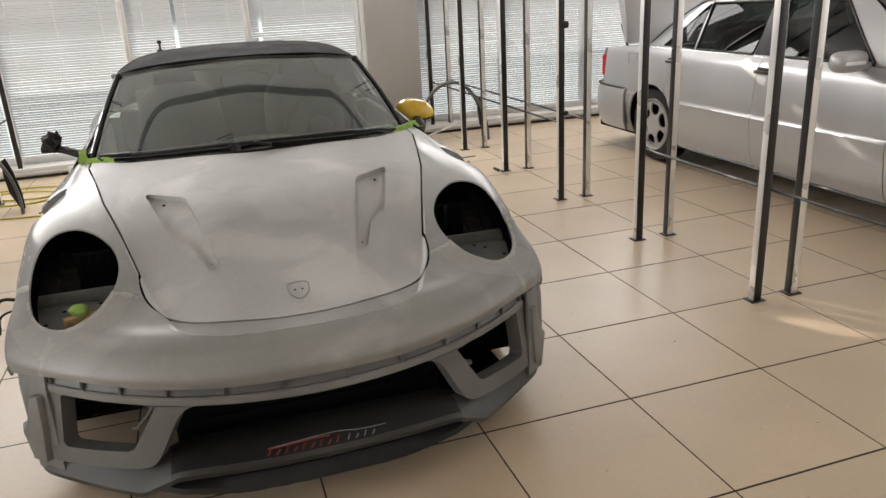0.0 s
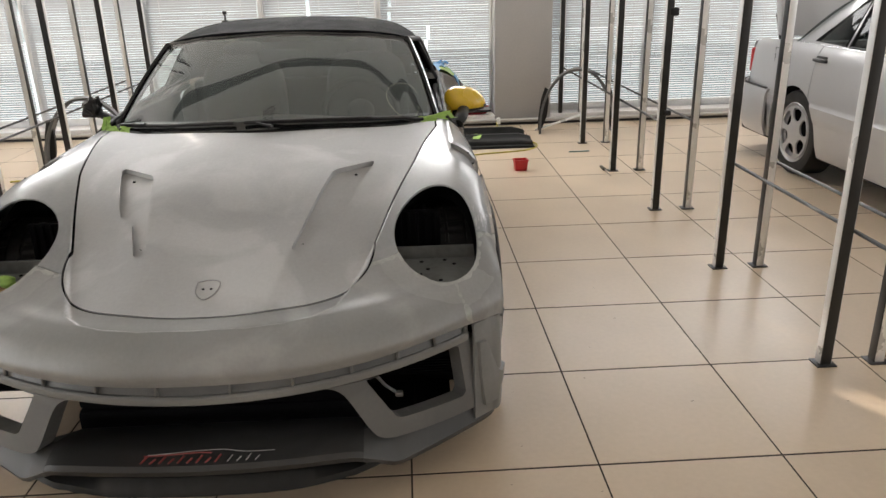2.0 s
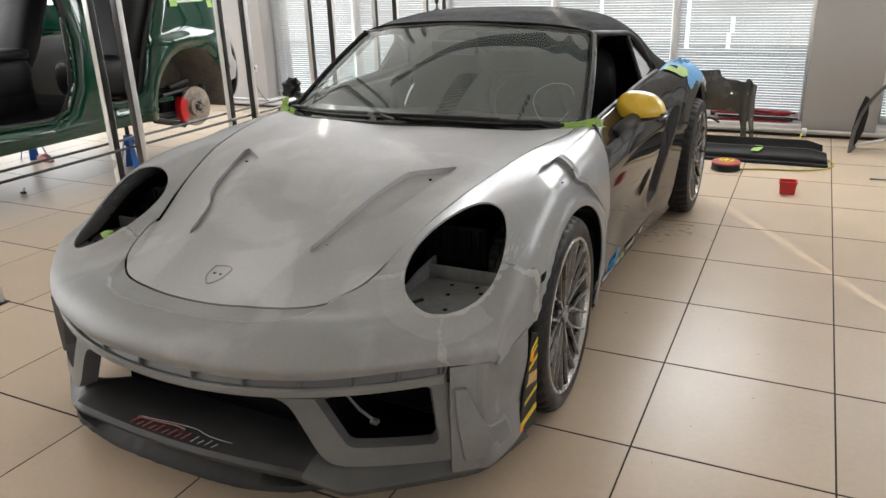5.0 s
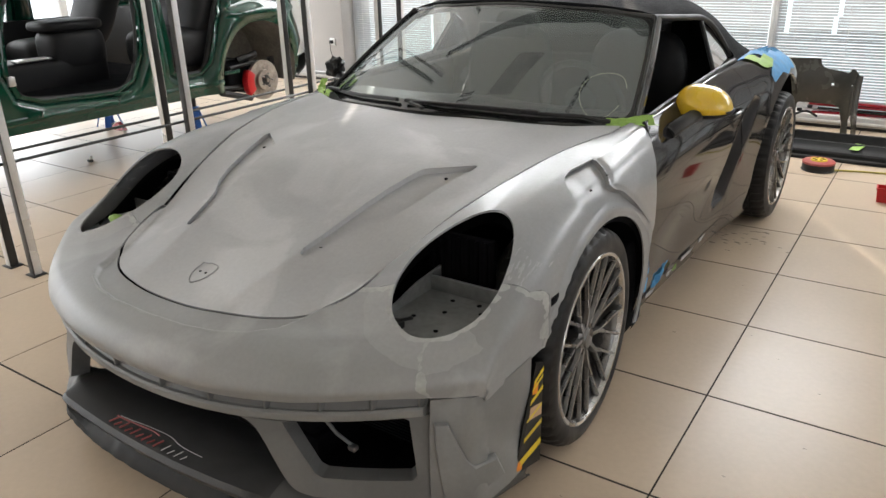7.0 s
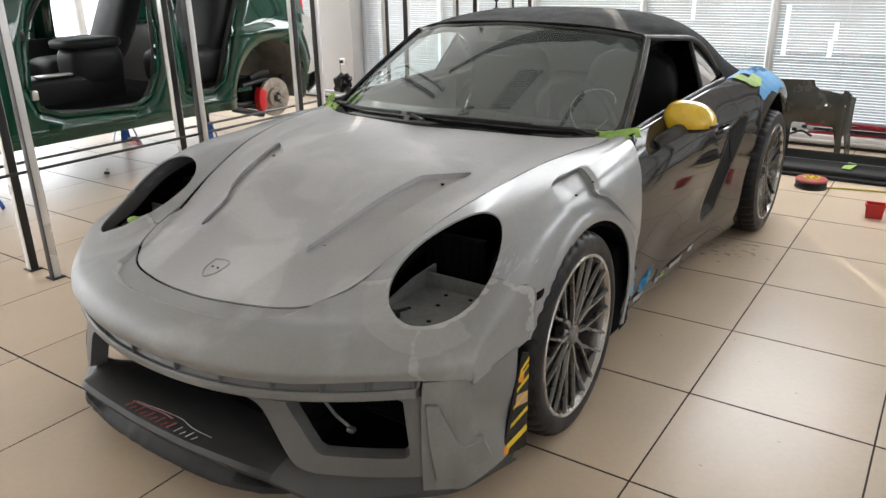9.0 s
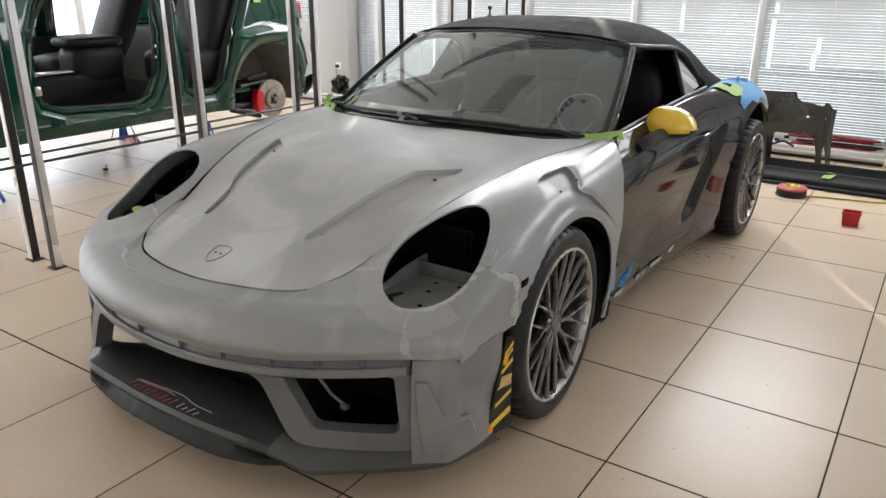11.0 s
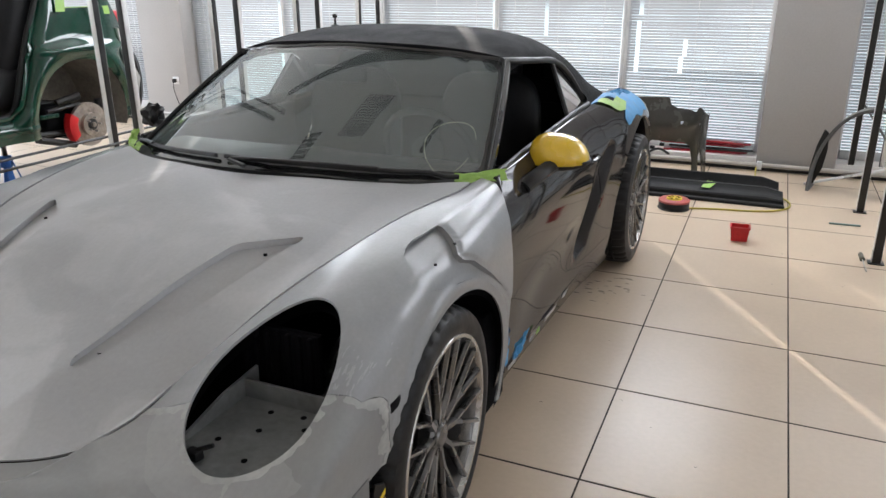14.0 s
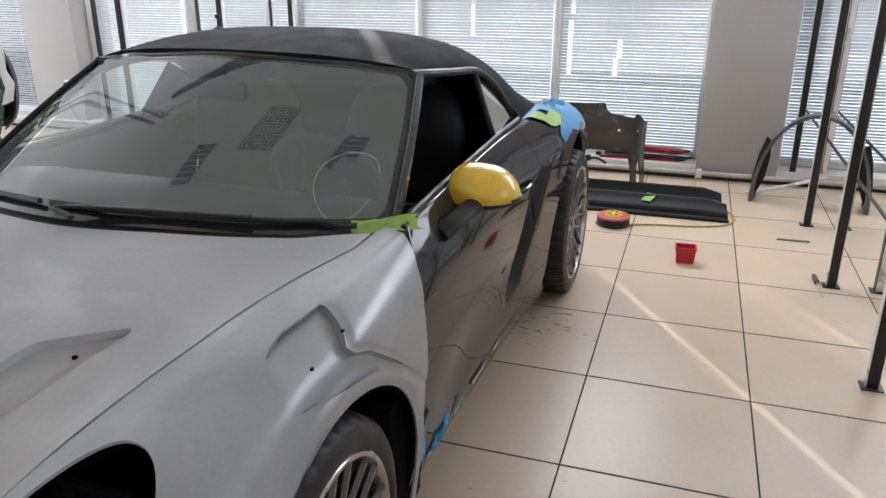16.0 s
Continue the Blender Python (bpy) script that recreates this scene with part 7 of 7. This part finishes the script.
    pad("seat_back", (-1.34, 5.02, 1.14), (0.23, 0.11, 0.42), 0.20, "black front seat back")
    pad("headrest", (-1.34, 5.22, 1.58), (0.14, 0.06, 0.09))
    part("far_wheel_house", box_bm((-1.72, 5.05, 0.45), (-1.62, 6.02, 1.04), 0.03), BLACK_PLASTIC, car, "dark far wheel house")
    part("far_door_card", box_bm((-1.77, 3.3, 0.56), (-1.72, 5.3, 0.98), 0.02), LEATHER, car, "black far door card")
    pad("dashboard", (-0.91, 3.15, 1.02), (0.70, 0.22, 0.16), label="black dashboard")
    ring = [(-1.32 + 0.18 * math.cos(a), 3.58 - 0.07 * math.sin(a), 1.10 + 0.17 * math.sin(a)) for a in np.linspace(0, 2 * math.pi, 33)[:-1]]
    v, f = tube(ring, 0.017, 8, True)
    mesh_ob("steering_wheel", v, f, LEATHER, car, "black steering wheel")
    v, f = tube([(-0.06, 4.52, 1.72), (-0.10, 4.50, 0.70)], 0.02, 6, flat=0.3)
    mesh_ob("seat_belt", v, f, BLACK_PLASTIC, car)
    part("hinge", box_bm((-0.05, 3.455, 0.72), (0.0, 3.50, 0.78), 0.006), STEEL, car)
    part("hinge", box_bm((-0.05, 3.44, 1.10), (0.0, 3.49, 1.16), 0.006), BLACK_PLASTIC, car)
    for y, z, w, h in ((3.52, 0.50, 0.10, 0.05), (5.15, 0.55, 0.16, 0.03), (4.15, 0.55, 0.14, 0.02)):
        part("bright_scuff", box_bm((0.006, y, z), (0.012, y + w, z + h), 0.002), GREEN_PAINT, car)
    v = [(-0.03, 5.44, 1.28), (-0.03, 5.52, 1.28), (-0.10, 5.62, 1.66), (-0.10, 5.54, 1.68)]
    mesh_ob("masking_tape", [(a + 0.03, b, c) for a, b, c in v], [(0, 1, 2, 3)], GREEN_TAPE, car, "green masking tape round a rear window", smooth=False)
    mesh_ob("masking_tape", [(-0.02, 5.44, 1.25), (-0.02, 5.95, 1.25), (-0.03, 5.95, 1.31), (-0.03, 5.44, 1.31)], [(0, 1, 2, 3)], GREEN_TAPE, car, "green masking tape round a rear window", smooth=False)
    return car


green_shell()


def jack_stand(x, y, h, m=0):
    """A blue axle stand: four splayed legs, a sleeve and a saddle post."""
    st = thing("axle_stand", "blue painted steel axle stand under the shell", "axle stand", pose(x, y, 0, 0, 0, m), "axle stands")
    for a in range(4):
        c, s = math.cos(radians(45 + 90 * a)), math.sin(radians(45 + 90 * a))
        bm = bmesh.new()
        q = [bm.verts.new(p) for p in ((0.11 * c - 0.03 * s, 0.11 * s + 0.03 * c, 0), (0.11 * c + 0.03 * s, 0.11 * s - 0.03 * c, 0), (0.03 * c + 0.012 * s, 0.03 * s - 0.012 * c, 0.27), (0.03 * c - 0.012 * s, 0.03 * s + 0.012 * c, 0.27))]
        bm.faces.new(q)
        ob = part("leg", bm, BLUE_STAND, st, smooth=False)
        solid(ob, 0.006, 0)
    part("sleeve", box_bm((-0.03, -0.03, 0.20), (0.03, 0.03, 0.29), 0.006), BLUE_STAND, st)
    v, f = tube([(0, 0, 0.25), (0, 0, h - 0.02)], 0.018, 10)
    mesh_ob("post", v, f, BLACK_PLASTIC, st)
    part("saddle", box_bm((-0.04, -0.025, h - 0.03), (0.04, 0.025, h), 0.004), BLACK_PLASTIC, st)


jack_stand(-3.20, 5.05, 0.43, 20)
jack_stand(-3.22, 3.15, 0.43, 5)
jack_stand(-4.45, 5.05, 0.43, 5)
jack_stand(-4.45, 3.15, 0.43, 5)

# ---------------------------------------------------------------- things on the floor
def curve_thing(name, pts, r, mat, label, category, n=8, smooth_n=6, group=""):
    v, f = tube(spline(pts, smooth_n), r, n)
    return tagged(mesh_ob(name, v, f, mat), label, category, group)


def red_box():
    b = thing("storage_bin", "small red plastic bin open at the top on the tiles", "bin", pose(1.808, 6.01, 0, 0, 0, 3))
    bm = bmesh.new()
    a, c, h, w = 0.045, 0.036, 0.088, 0.003
    def ring(x, y, z):
        return [bm.verts.new(p) for p in ((-x, -y, z), (x, -y, z), (x, y, z), (-x, y, z))]
    rings = [ring(a, c, 0), ring(a + 0.007, c + 0.006, h - 0.01), ring(a + 0.012, c + 0.011, h - 0.01), ring(a + 0.012, c + 0.011, h), ring(a + 0.004, c + 0.003, h), ring(a - w, c - w, 0.004)]
    bm.faces.new(rings[0][::-1]), bm.faces.new(rings[-1])
    for p, q in zip(rings, rings[1:]):
        for i in range(4):
            bm.faces.new((p[i], p[(i + 1) % 4], q[(i + 1) % 4], q[i]))
    bmesh.ops.recalc_face_normals(bm, faces=bm.faces)
    part("bin_body", bm, RED, b, smooth=False)


red_box()


def hose_reel():
    r = thing("hose_reel", "red and black disc-shaped reel with a yellow hub", "reel", pose(1.36, 6.55, 0))
    v, f = lathe([(0.0, 0.0), (0.0, 0.105), (0.006, 0.108), (0.010, 0.102), (0.045, 0.102), (0.05, 0.10), (0.05, 0.0)], 40, "z")
    mesh_ob("drum", v, f, BLACK_PLASTIC, r)
    v, f = lathe([(0.048, 0.0), (0.048, 0.104), (0.06, 0.104), (0.066, 0.095), (0.066, 0.0)], 40, "z")
    mesh_ob("flange", v, f, material("dull red plastic", (0.38, 0.07, 0.06), 0.5, 0, 0.12, 9, 60, 0.05), r, "dull red flange")
    v, f = lathe([(0.064, 0.0), (0.064, 0.055), (0.074, 0.05), (0.074, 0.0)], 28, "z")
    hub = mesh_ob("hub", v, f, YELLOW_TAPE, r, "yellow hub")
    for i in range(6):
        a = radians(60 * i)
        q, g = lathe([(0.0742, 0.0), (0.0742, 0.010), (0.0755, 0.010), (0.0755, 0)], 10, "z")
        mesh_ob("hub_hole", [(x + 0.032 * math.cos(a), y + 0.032 * math.sin(a), z) for x, y, z in q], g, BLACK_DEEP, hub)


hose_reel()
HOSE = material("yellow rubber hose", (0.50, 0.42, 0.06), 0.5, 0, 0.1, 12, 60)
curve_thing("air_hose", [(1.30, 6.50, 0.007), (1.6, 6.60, 0.007), (1.9, 6.66, 0.007), (2.06, 6.78, 0.007), (2.09, 6.95, 0.007), (2.0, 7.15, 0.007), (1.86, 7.45, 0.007), (1.84, 7.75, 0.01), (1.84, 7.90, 0.05)], 0.006, HOSE, "yellow air hose lying on the tiles", "hose")


def skirt(y, z, x0, x1, h, lift, label):
    """A long moulded side skirt lying on its side."""
    s = thing("side_skirt", label, "car part", pose(0, y, z), "side skirts")
    prof = spline([(-0.085, 0.0), (-0.08, 0.018), (-0.05, 0.022), (-0.035, 0.055), (0.03, 0.07), (0.06, h), (0.085, h)], 3)
    rows = []
    for x in np.linspace(x0, x1, 24):
        e = max(0.0, (x - x1 + 0.10) / 0.10)
        rows.append([(x + (0.03 * (1 - j / len(prof)) * e), a, b * (1 - 0.25 * e) + 0.003) for j, (a, b) in enumerate(prof)])
    g = np.array(rows)
    solid(mesh_ob("skirt_shell", g.reshape(-1, 3), grid_faces(*g.shape[:2]), KIT_DARK, s, "dark moulded skirt", sharp=25), 0.003)
    part("end_tab", box_bm((x1 - 0.02, -0.03, 0.005), (x1 + 0.012, 0.05, 0.035), 0.004), KIT_DARK, s)


skirt(6.88, 0.0, 0.85, 2.03, 0.10, 0, "long dark grey side skirt lying on the tiles")
skirt(7.07, 0.0, 0.75, 2.00, 0.125, 0, "long dark grey side skirt lying behind another")
tape_v = [(1.50, 6.88, 0.082), (1.56, 6.87, 0.082), (1.60, 6.95, 0.108), (1.53, 6.98, 0.108)]
tagged(solid(mesh_ob("tape_scrap", tape_v, [(0, 1, 2, 3)], GREEN_TAPE, smooth=False), 0.001), "scrap of green tape on a skirt", "tape")
bm = bmesh.new()
bmesh.ops.create_icosphere(bm, subdivisions=2, radius=0.02)
for q in bm.verts:
    q.co = q.co * (1 + 0.4 * noise.noise(q.co * 50)) + Vector((1.76, 7.30, 0.018))
tagged(part("tape_ball", bm, BLUE_TAPE, None), "ball of blue tape on the tiles", "tape")


def loose_bumper():
    """A bare bumper cover standing on the floor, with its lower openings."""
    b = thing("bumper_cover", "bare dark grey rear bumper cover standing on the tiles", "bumper", pose(0, 0, 0))
    plan = spline([(0.30, 7.22), (0.65, 7.20), (1.0, 7.22), (1.27, 7.27), (1.42, 7.34), (1.475, 7.48)], 14)
    n = 46
    rows = []
    for x, y in plan:
        rows.append([(x - 0.02 * math.sin(k * 3), y + 0.03 * math.cos(k * 5), 0.004 + 0.68 * k) for k in np.linspace(0, 1, n)])
    g = np.array(rows)
    sx = np.repeat(np.linspace(0, 1, len(plan)), n)
    gv = g.reshape(-1, 3)
    v, t = np.hstack([gv, sx[:, None], gv[:, 2:]]), tris(grid_faces(*g.shape[:2]))
    top = [(0, 0.66), (0.0, 0.64), (0.40, 0.645), (0.53, 0.65), (0.545, 0.60), (0.58, 0.575), (0.66, 0.565), (0.72, 0.55), (0.755, 0.545), (0.77, 0.575), (0.80, 0.57), (0.90, 0.52), (1.02, 0.50), (1.02, 0.9), (0, 0.9)]
    v, t = clip(v, t, lambda p: -poly_dist(p[:, 3], p[:, 4], top))
    for hole in ([(0.44, -0.02), (0.735, -0.02), (0.75, 0.16), (0.72, 0.29), (0.66, 0.315), (0.46, 0.33)], [(0.815, -0.02), (0.90, -0.02), (0.89, 0.14), (0.85, 0.24), (0.82, 0.20)], [(0.10, -0.02), (0.36, -0.02), (0.36, 0.28), (0.10, 0.28)],
                 [(0.625, 0.455), (0.645, 0.455), (0.645, 0.475), (0.625, 0.475)], [(0.805, 0.44), (0.822, 0.44), (0.822, 0.465), (0.805, 0.465)]):
        v, t = clip(v, t, lambda p: -poly_dist(p[:, 3], p[:, 4], hole))
    solid(mesh_ob("cover", v[:, :3], t, material("grey brown bumper plastic", (0.038, 0.038, 0.032), 0.22, 0, 0.15, 6, 50, 0.03, 0.4), b, "bare bumper skin", sharp=30), 0.006)
    v, f = tube(spline([(0.86, 7.19, 0.56), (0.97, 7.195, 0.47), (1.02, 7.20, 0.40), (0.90, 7.19, 0.385)], 4), 0.005, 6)
    mesh_ob("recess_line", v, f, PVC, b)
    v, f = tube(spline([(0.92, 7.32, 0.26), (1.02, 7.36, 0.20), (1.12, 7.38, 0.23), (1.20, 7.40, 0.19)], 4), 0.010, 6)
    for x, z in ((0.98, 0.27), (1.08, 0.25), (1.15, 0.28)):
        part("sensor", box_bm((x - 0.018, 7.30, z - 0.012), (x + 0.018, 7.33, z + 0.012), 0.004), BLACK_PLASTIC, b)
    mesh_ob("wiring", v, f, BLACK_PLASTIC, b)


loose_bumper()


def red_panels():
    for k, (z, dx, a) in enumerate(((0.103, 0.0, 2), (0.130, 0.04, -2), (0.162, -0.03, 3), (0.188, 0.02, -1))):
        pts = [(-0.34, -0.03), (0.28, -0.05), (0.34, 0.0), (0.27, 0.055), (-0.34, 0.06)]
        bm = prism(bmesh.new(), pts, 0.018, "z", 0)
        bmesh.ops.bevel(bm, geom=bm.edges[:], offset=0.006, segments=2, affect="EDGES", profile=0.5)
        bmesh.ops.transform(bm, matrix=pose(1.42 + dx, 8.02, z, 0, 0.8 * (k - 1), a), verts=bm.verts)
        tagged(part("trim_panel", bm, RED_DARK if k != 1 else BLACK_GLOSS, None), "long dark red trim panel stacked on the window ledge", "car part", "stacked trim panels")


red_panels()


def arch_liner_thing(x, y, m, label):
    """A plastic wheel-arch liner standing on its ends, with wider flaps below."""
    t = thing("arch_liner", label, "car part", pose(x, y, 0, 0, 0, m), "arch liners")
    rows = []
    for a in np.linspace(-8, 188, 40):
        c, s = math.cos(radians(a)), math.sin(radians(a))
        wide = 0.05 + 0.07 * smooth(np.array([abs(a - 90) / 98 - 0.45]))[0] * 2
        rows.append([(0.365 * c * (1 - 0.02 * k), k * wide, 0.05 + 0.575 * max(s, -0.12) - 0.01 * abs(k)) for k in (-1, -0.5, 0, 0.5, 1)])
    g = np.array(rows)
    solid(mesh_ob("liner_shell", g.reshape(-1, 3), grid_faces(*g.shape[:2]), material("grey plastic liner", (0.12, 0.12, 0.12), 0.6, 0, 0.2, 9, 60, 0.1), t, "curved grey plastic shell"), 0.022)
    for s in (-1, 1):
        bm = prism(bmesh.new(), [(s * 0.375, 0.02), (s * 0.335, 0.04), (s * 0.29, 0.16), (s * 0.275, 0.30), (s * 0.285, 0.42), (s * 0.315, 0.44), (s * 0.35, 0.32), (s * 0.375, 0.15)], 0.03, "y", -0.015)
        part("flap", bm, BLACK_PLASTIC, t, "black plastic flap")


arch_liner_thing(2.58, 7.45, -8, "grey plastic wheel-arch liner standing on the tiles")
arch_liner_thing(-1.75, 6.55, 6, "grey plastic wheel-arch liner leaning by the rack")
curve_thing("loose_strut", [(2.19, 7.55, 0.012), (2.45, 7.62, 0.07), (2.72, 7.70, 0.13)], 0.012, ALU, "short aluminium strut lying aslant", "strut")
tagged(part("grey_stick", box_bm((-0.09, -0.008, 0), (0.09, 0.008, 0.01), 0.002, pose(2.41, 6.565, 0, 0, 0, 3)), material("grey green plastic", (0.16, 0.24, 0.22), 0.5, 0, 0.1), None), "flat grey-green strip on the tiles", "strip")


def screwdriver():
    s = thing("screwdriver", "screwdriver with a dark handle on the tiles", "screwdriver", pose(2.452, 5.95, 0.014, 0, 0, -88))
    v, f = lathe([(-0.02, 0.0), (-0.02, 0.010), (0.0, 0.0135), (0.05, 0.012), (0.075, 0.0145), (0.085, 0.010), (0.09, 0.004)], 14, "x")
    mesh_ob("handle", v, f, material("dark olive grip", (0.05, 0.045, 0.02), 0.45, 0, 0.2), s)
    v, f = tube([(0.088, 0, 0), (0.25, 0, -0.008)], 0.0035, 8)
    mesh_ob("shaft", v, f, STEEL, s)


screwdriver()


def castor(x, y):
    c = thing("small_clamp", "small dark clamp lying on the tiles", "clamp", pose(x, y, 0))
    part("clamp_body", box_bm((-0.02, -0.015, 0), (0.02, 0.015, 0.02), 0.005), BLACK_PLASTIC, c)
    v, f = tube([(0, 0, 0.015), (0.01, 0.01, 0.05)], 0.009, 8)
    mesh_ob("clamp_stem", v, f, STEEL, c)


castor(-3.40, 4.17)
curve_thing("cable", [(-2.1, 7.1, 0.008), (-1.6, 7.3, 0.008), (-1.2, 7.1, 0.008), (-1.35, 6.8, 0.008), (-1.9, 6.9, 0.010), (-2.0, 7.25, 0.010), (-1.5, 7.42, 0.012), (-1.15, 7.25, 0.012), (-1.3, 6.95, 0.012), (-1.85, 7.05, 0.014)], 0.008, HOSE, "coil of yellow hose on the tiles", "hose")
curve_thing("cable", [(-2.3, 6.2, 0.008), (-1.6, 6.35, 0.008), (-1.0, 6.3, 0.008), (-0.5, 6.6, 0.008), (-0.2, 7.2, 0.008), (-0.4, 7.7, 0.008)], 0.007, HOSE, "yellow hose trailing over the tiles", "hose")
curve_thing("wall_pipe", [(X0 + 0.1, 7.88, 0.05), (-2, 7.88, 0.05), (1, 7.88, 0.055), (4, 7.88, 0.05), (X1 - 0.1, 7.88, 0.05)], 0.018, material("grey pipe", (0.42, 0.40, 0.37), 0.5, 0.1, 0.1), "thin grey pipe along the foot of the wall", "pipe", 10)
curve_thing("wall_pipe", [(X0 + 0.1, 7.90, 0.10), (-2, 7.90, 0.10), (1, 7.90, 0.105)], 0.008, PVC, "thin white cable along the wall foot", "cable")
for x in (1.86, -1.2):
    tagged(part("pipe_joint", box_bm((x - 0.02, 7.855, 0.02), (x + 0.02, 7.90, 0.085), 0.006), PVC, None), "white joint on the wall pipe", "pipe joint")


def socket():
    s = thing("wall_socket", "socket and plug on the column with a hanging lead", "socket", pose(-4.18, LEDGE, 0))
    part("plate", box_bm((-0.04, -0.012, 0.42), (0.04, 0, 0.50), 0.004), PVC, s)
    part("plug", box_bm((-0.018, -0.05, 0.44), (0.018, -0.012, 0.48), 0.006), BLACK_PLASTIC, s)
    v, f = tube(spline([(0, -0.05, 0.455), (0.03, -0.08, 0.35), (0.10, -0.08, 0.18), (0.22, -0.06, 0.06)], 5), 0.004, 6)
    mesh_ob("lead", v, f, BLACK_PLASTIC, s)


socket()
# clamp on one rack post, and a bunch of wiring on the other side
for x, y, z in ((2.545, RACK_Y[3], 1.22), (2.545, RACK_Y[3], 0.62)):
    tagged(part("post_clamp", box_bm((x - 0.028, y - 0.03, z), (x + 0.028, y + 0.03, z + 0.035 if z < 1 else z + 0.05), 0.012), BLACK_PLASTIC, None), "black clamp round a rack post", "clamp")
RAG = material("purple rag", (0.10, 0.05, 0.22), 0.9, 0, 0.2, 20, 60, 0.2)
bm = bmesh.new()
bmesh.ops.create_icosphere(bm, subdivisions=3, radius=0.07)
for q in bm.verts:
    q.co = Vector((q.co.x * 1.1, q.co.y * 1.4, max(q.co.z * 0.5, -0.03))) * (1 + 0.5 * noise.noise(q.co * 22)) + Vector((-3.0, 5.62, 0.035))
tagged(part("cloth_rag", bm, RAG, None), "crumpled purple rag on the tiles", "rag")
bm = prism(bmesh.new(), [(-0.09, 0), (0.09, 0), (0.05, 0.05), (0.0, 0.07), (-0.05, 0.045)], 0.05, "y", 4.2)
bmesh.ops.transform(bm, matrix=pose(-4.2, 0.75, 0), verts=bm.verts)
tagged(part("wheel_chock", bm, RED_DARK, None), "dark red chock under the shell", "chock")


# ---------------------------------------------------------------- floor tiles
FLOOR = tagged(part("floor", box_bm((X0, Y0, -0.06), (X1, Y1, -0.001)), GROUT, None), kind="structure")


def floor_tiles():
    bm = bmesh.new()
    box(bm, (-0.297, -0.2955, -0.02), (0.297, 0.2955, 0.0), 0.0006, None, 1)
    me = bpy.data.meshes.new("tile")
    bm.to_mesh(me)
    bm.free()
    me.materials.append(TILE)
    far_v, far_f = [], []
    for i in range(-15, 11):
        for j in range(-12, 9):
            x, y = 1.48 + 0.6 * i + 0.3, 2.775 + 0.6 * j + 0.3
            if x < X0 - 0.1 or x > X1 + 0.1 or y < Y0 - 0.1 or y > LEDGE + 0.2:
                continue
            if -4.5 < x < 4.6 and 0.2 < y < 7.9:
                ob = new("tile", me)
                ob.location = (x, y, random.uniform(-0.0002, 0.0002))
                ob.parent = FLOOR
            else:
                k = len(far_v)
                far_v += [(x + a, y + b, 0.0) for a, b in ((-0.297, -0.2955), (0.297, -0.2955), (0.297, 0.2955), (-0.297, 0.2955))]
                far_f.append((k, k + 1, k + 2, k + 3))
    tagged(mesh_ob("outer_tiles", far_v, far_f, TILE, FLOOR, smooth=False), kind="stuff")


def smudges():
    """Sanding dust and scuffs trodden onto the tiles beside the car."""
    rng = random.Random(5)
    vs, fs = [], []
    for i in range(90):
        if i < 40:
            x, y, r = rng.gauss(1.22, 0.10), rng.gauss(4.95, 0.10), rng.uniform(0.003, 0.014)
        else:
            x, y, r = rng.uniform(1.1, 3.4), rng.uniform(1.2, 6.5), rng.uniform(0.002, 0.005)
        k = len(vs)
        for j in range(7):
            a = 2 * math.pi * j / 7
            q = r * rng.uniform(0.5, 1.2)
            vs.append((x + 1.8 * q * math.cos(a), y + 0.6 * q * math.sin(a), 0.0009))
        fs.append(tuple(range(k, k + 7)))
    tagged(mesh_ob("dirt_specks", vs, fs, material("grey sanding dirt", (0.22, 0.19, 0.16), 0.9, 0, 0.2, 30), None, smooth=False), "small grey dirt specks scattered on the tiles", "dirt", kind="stuff")


floor_tiles()
smudges()
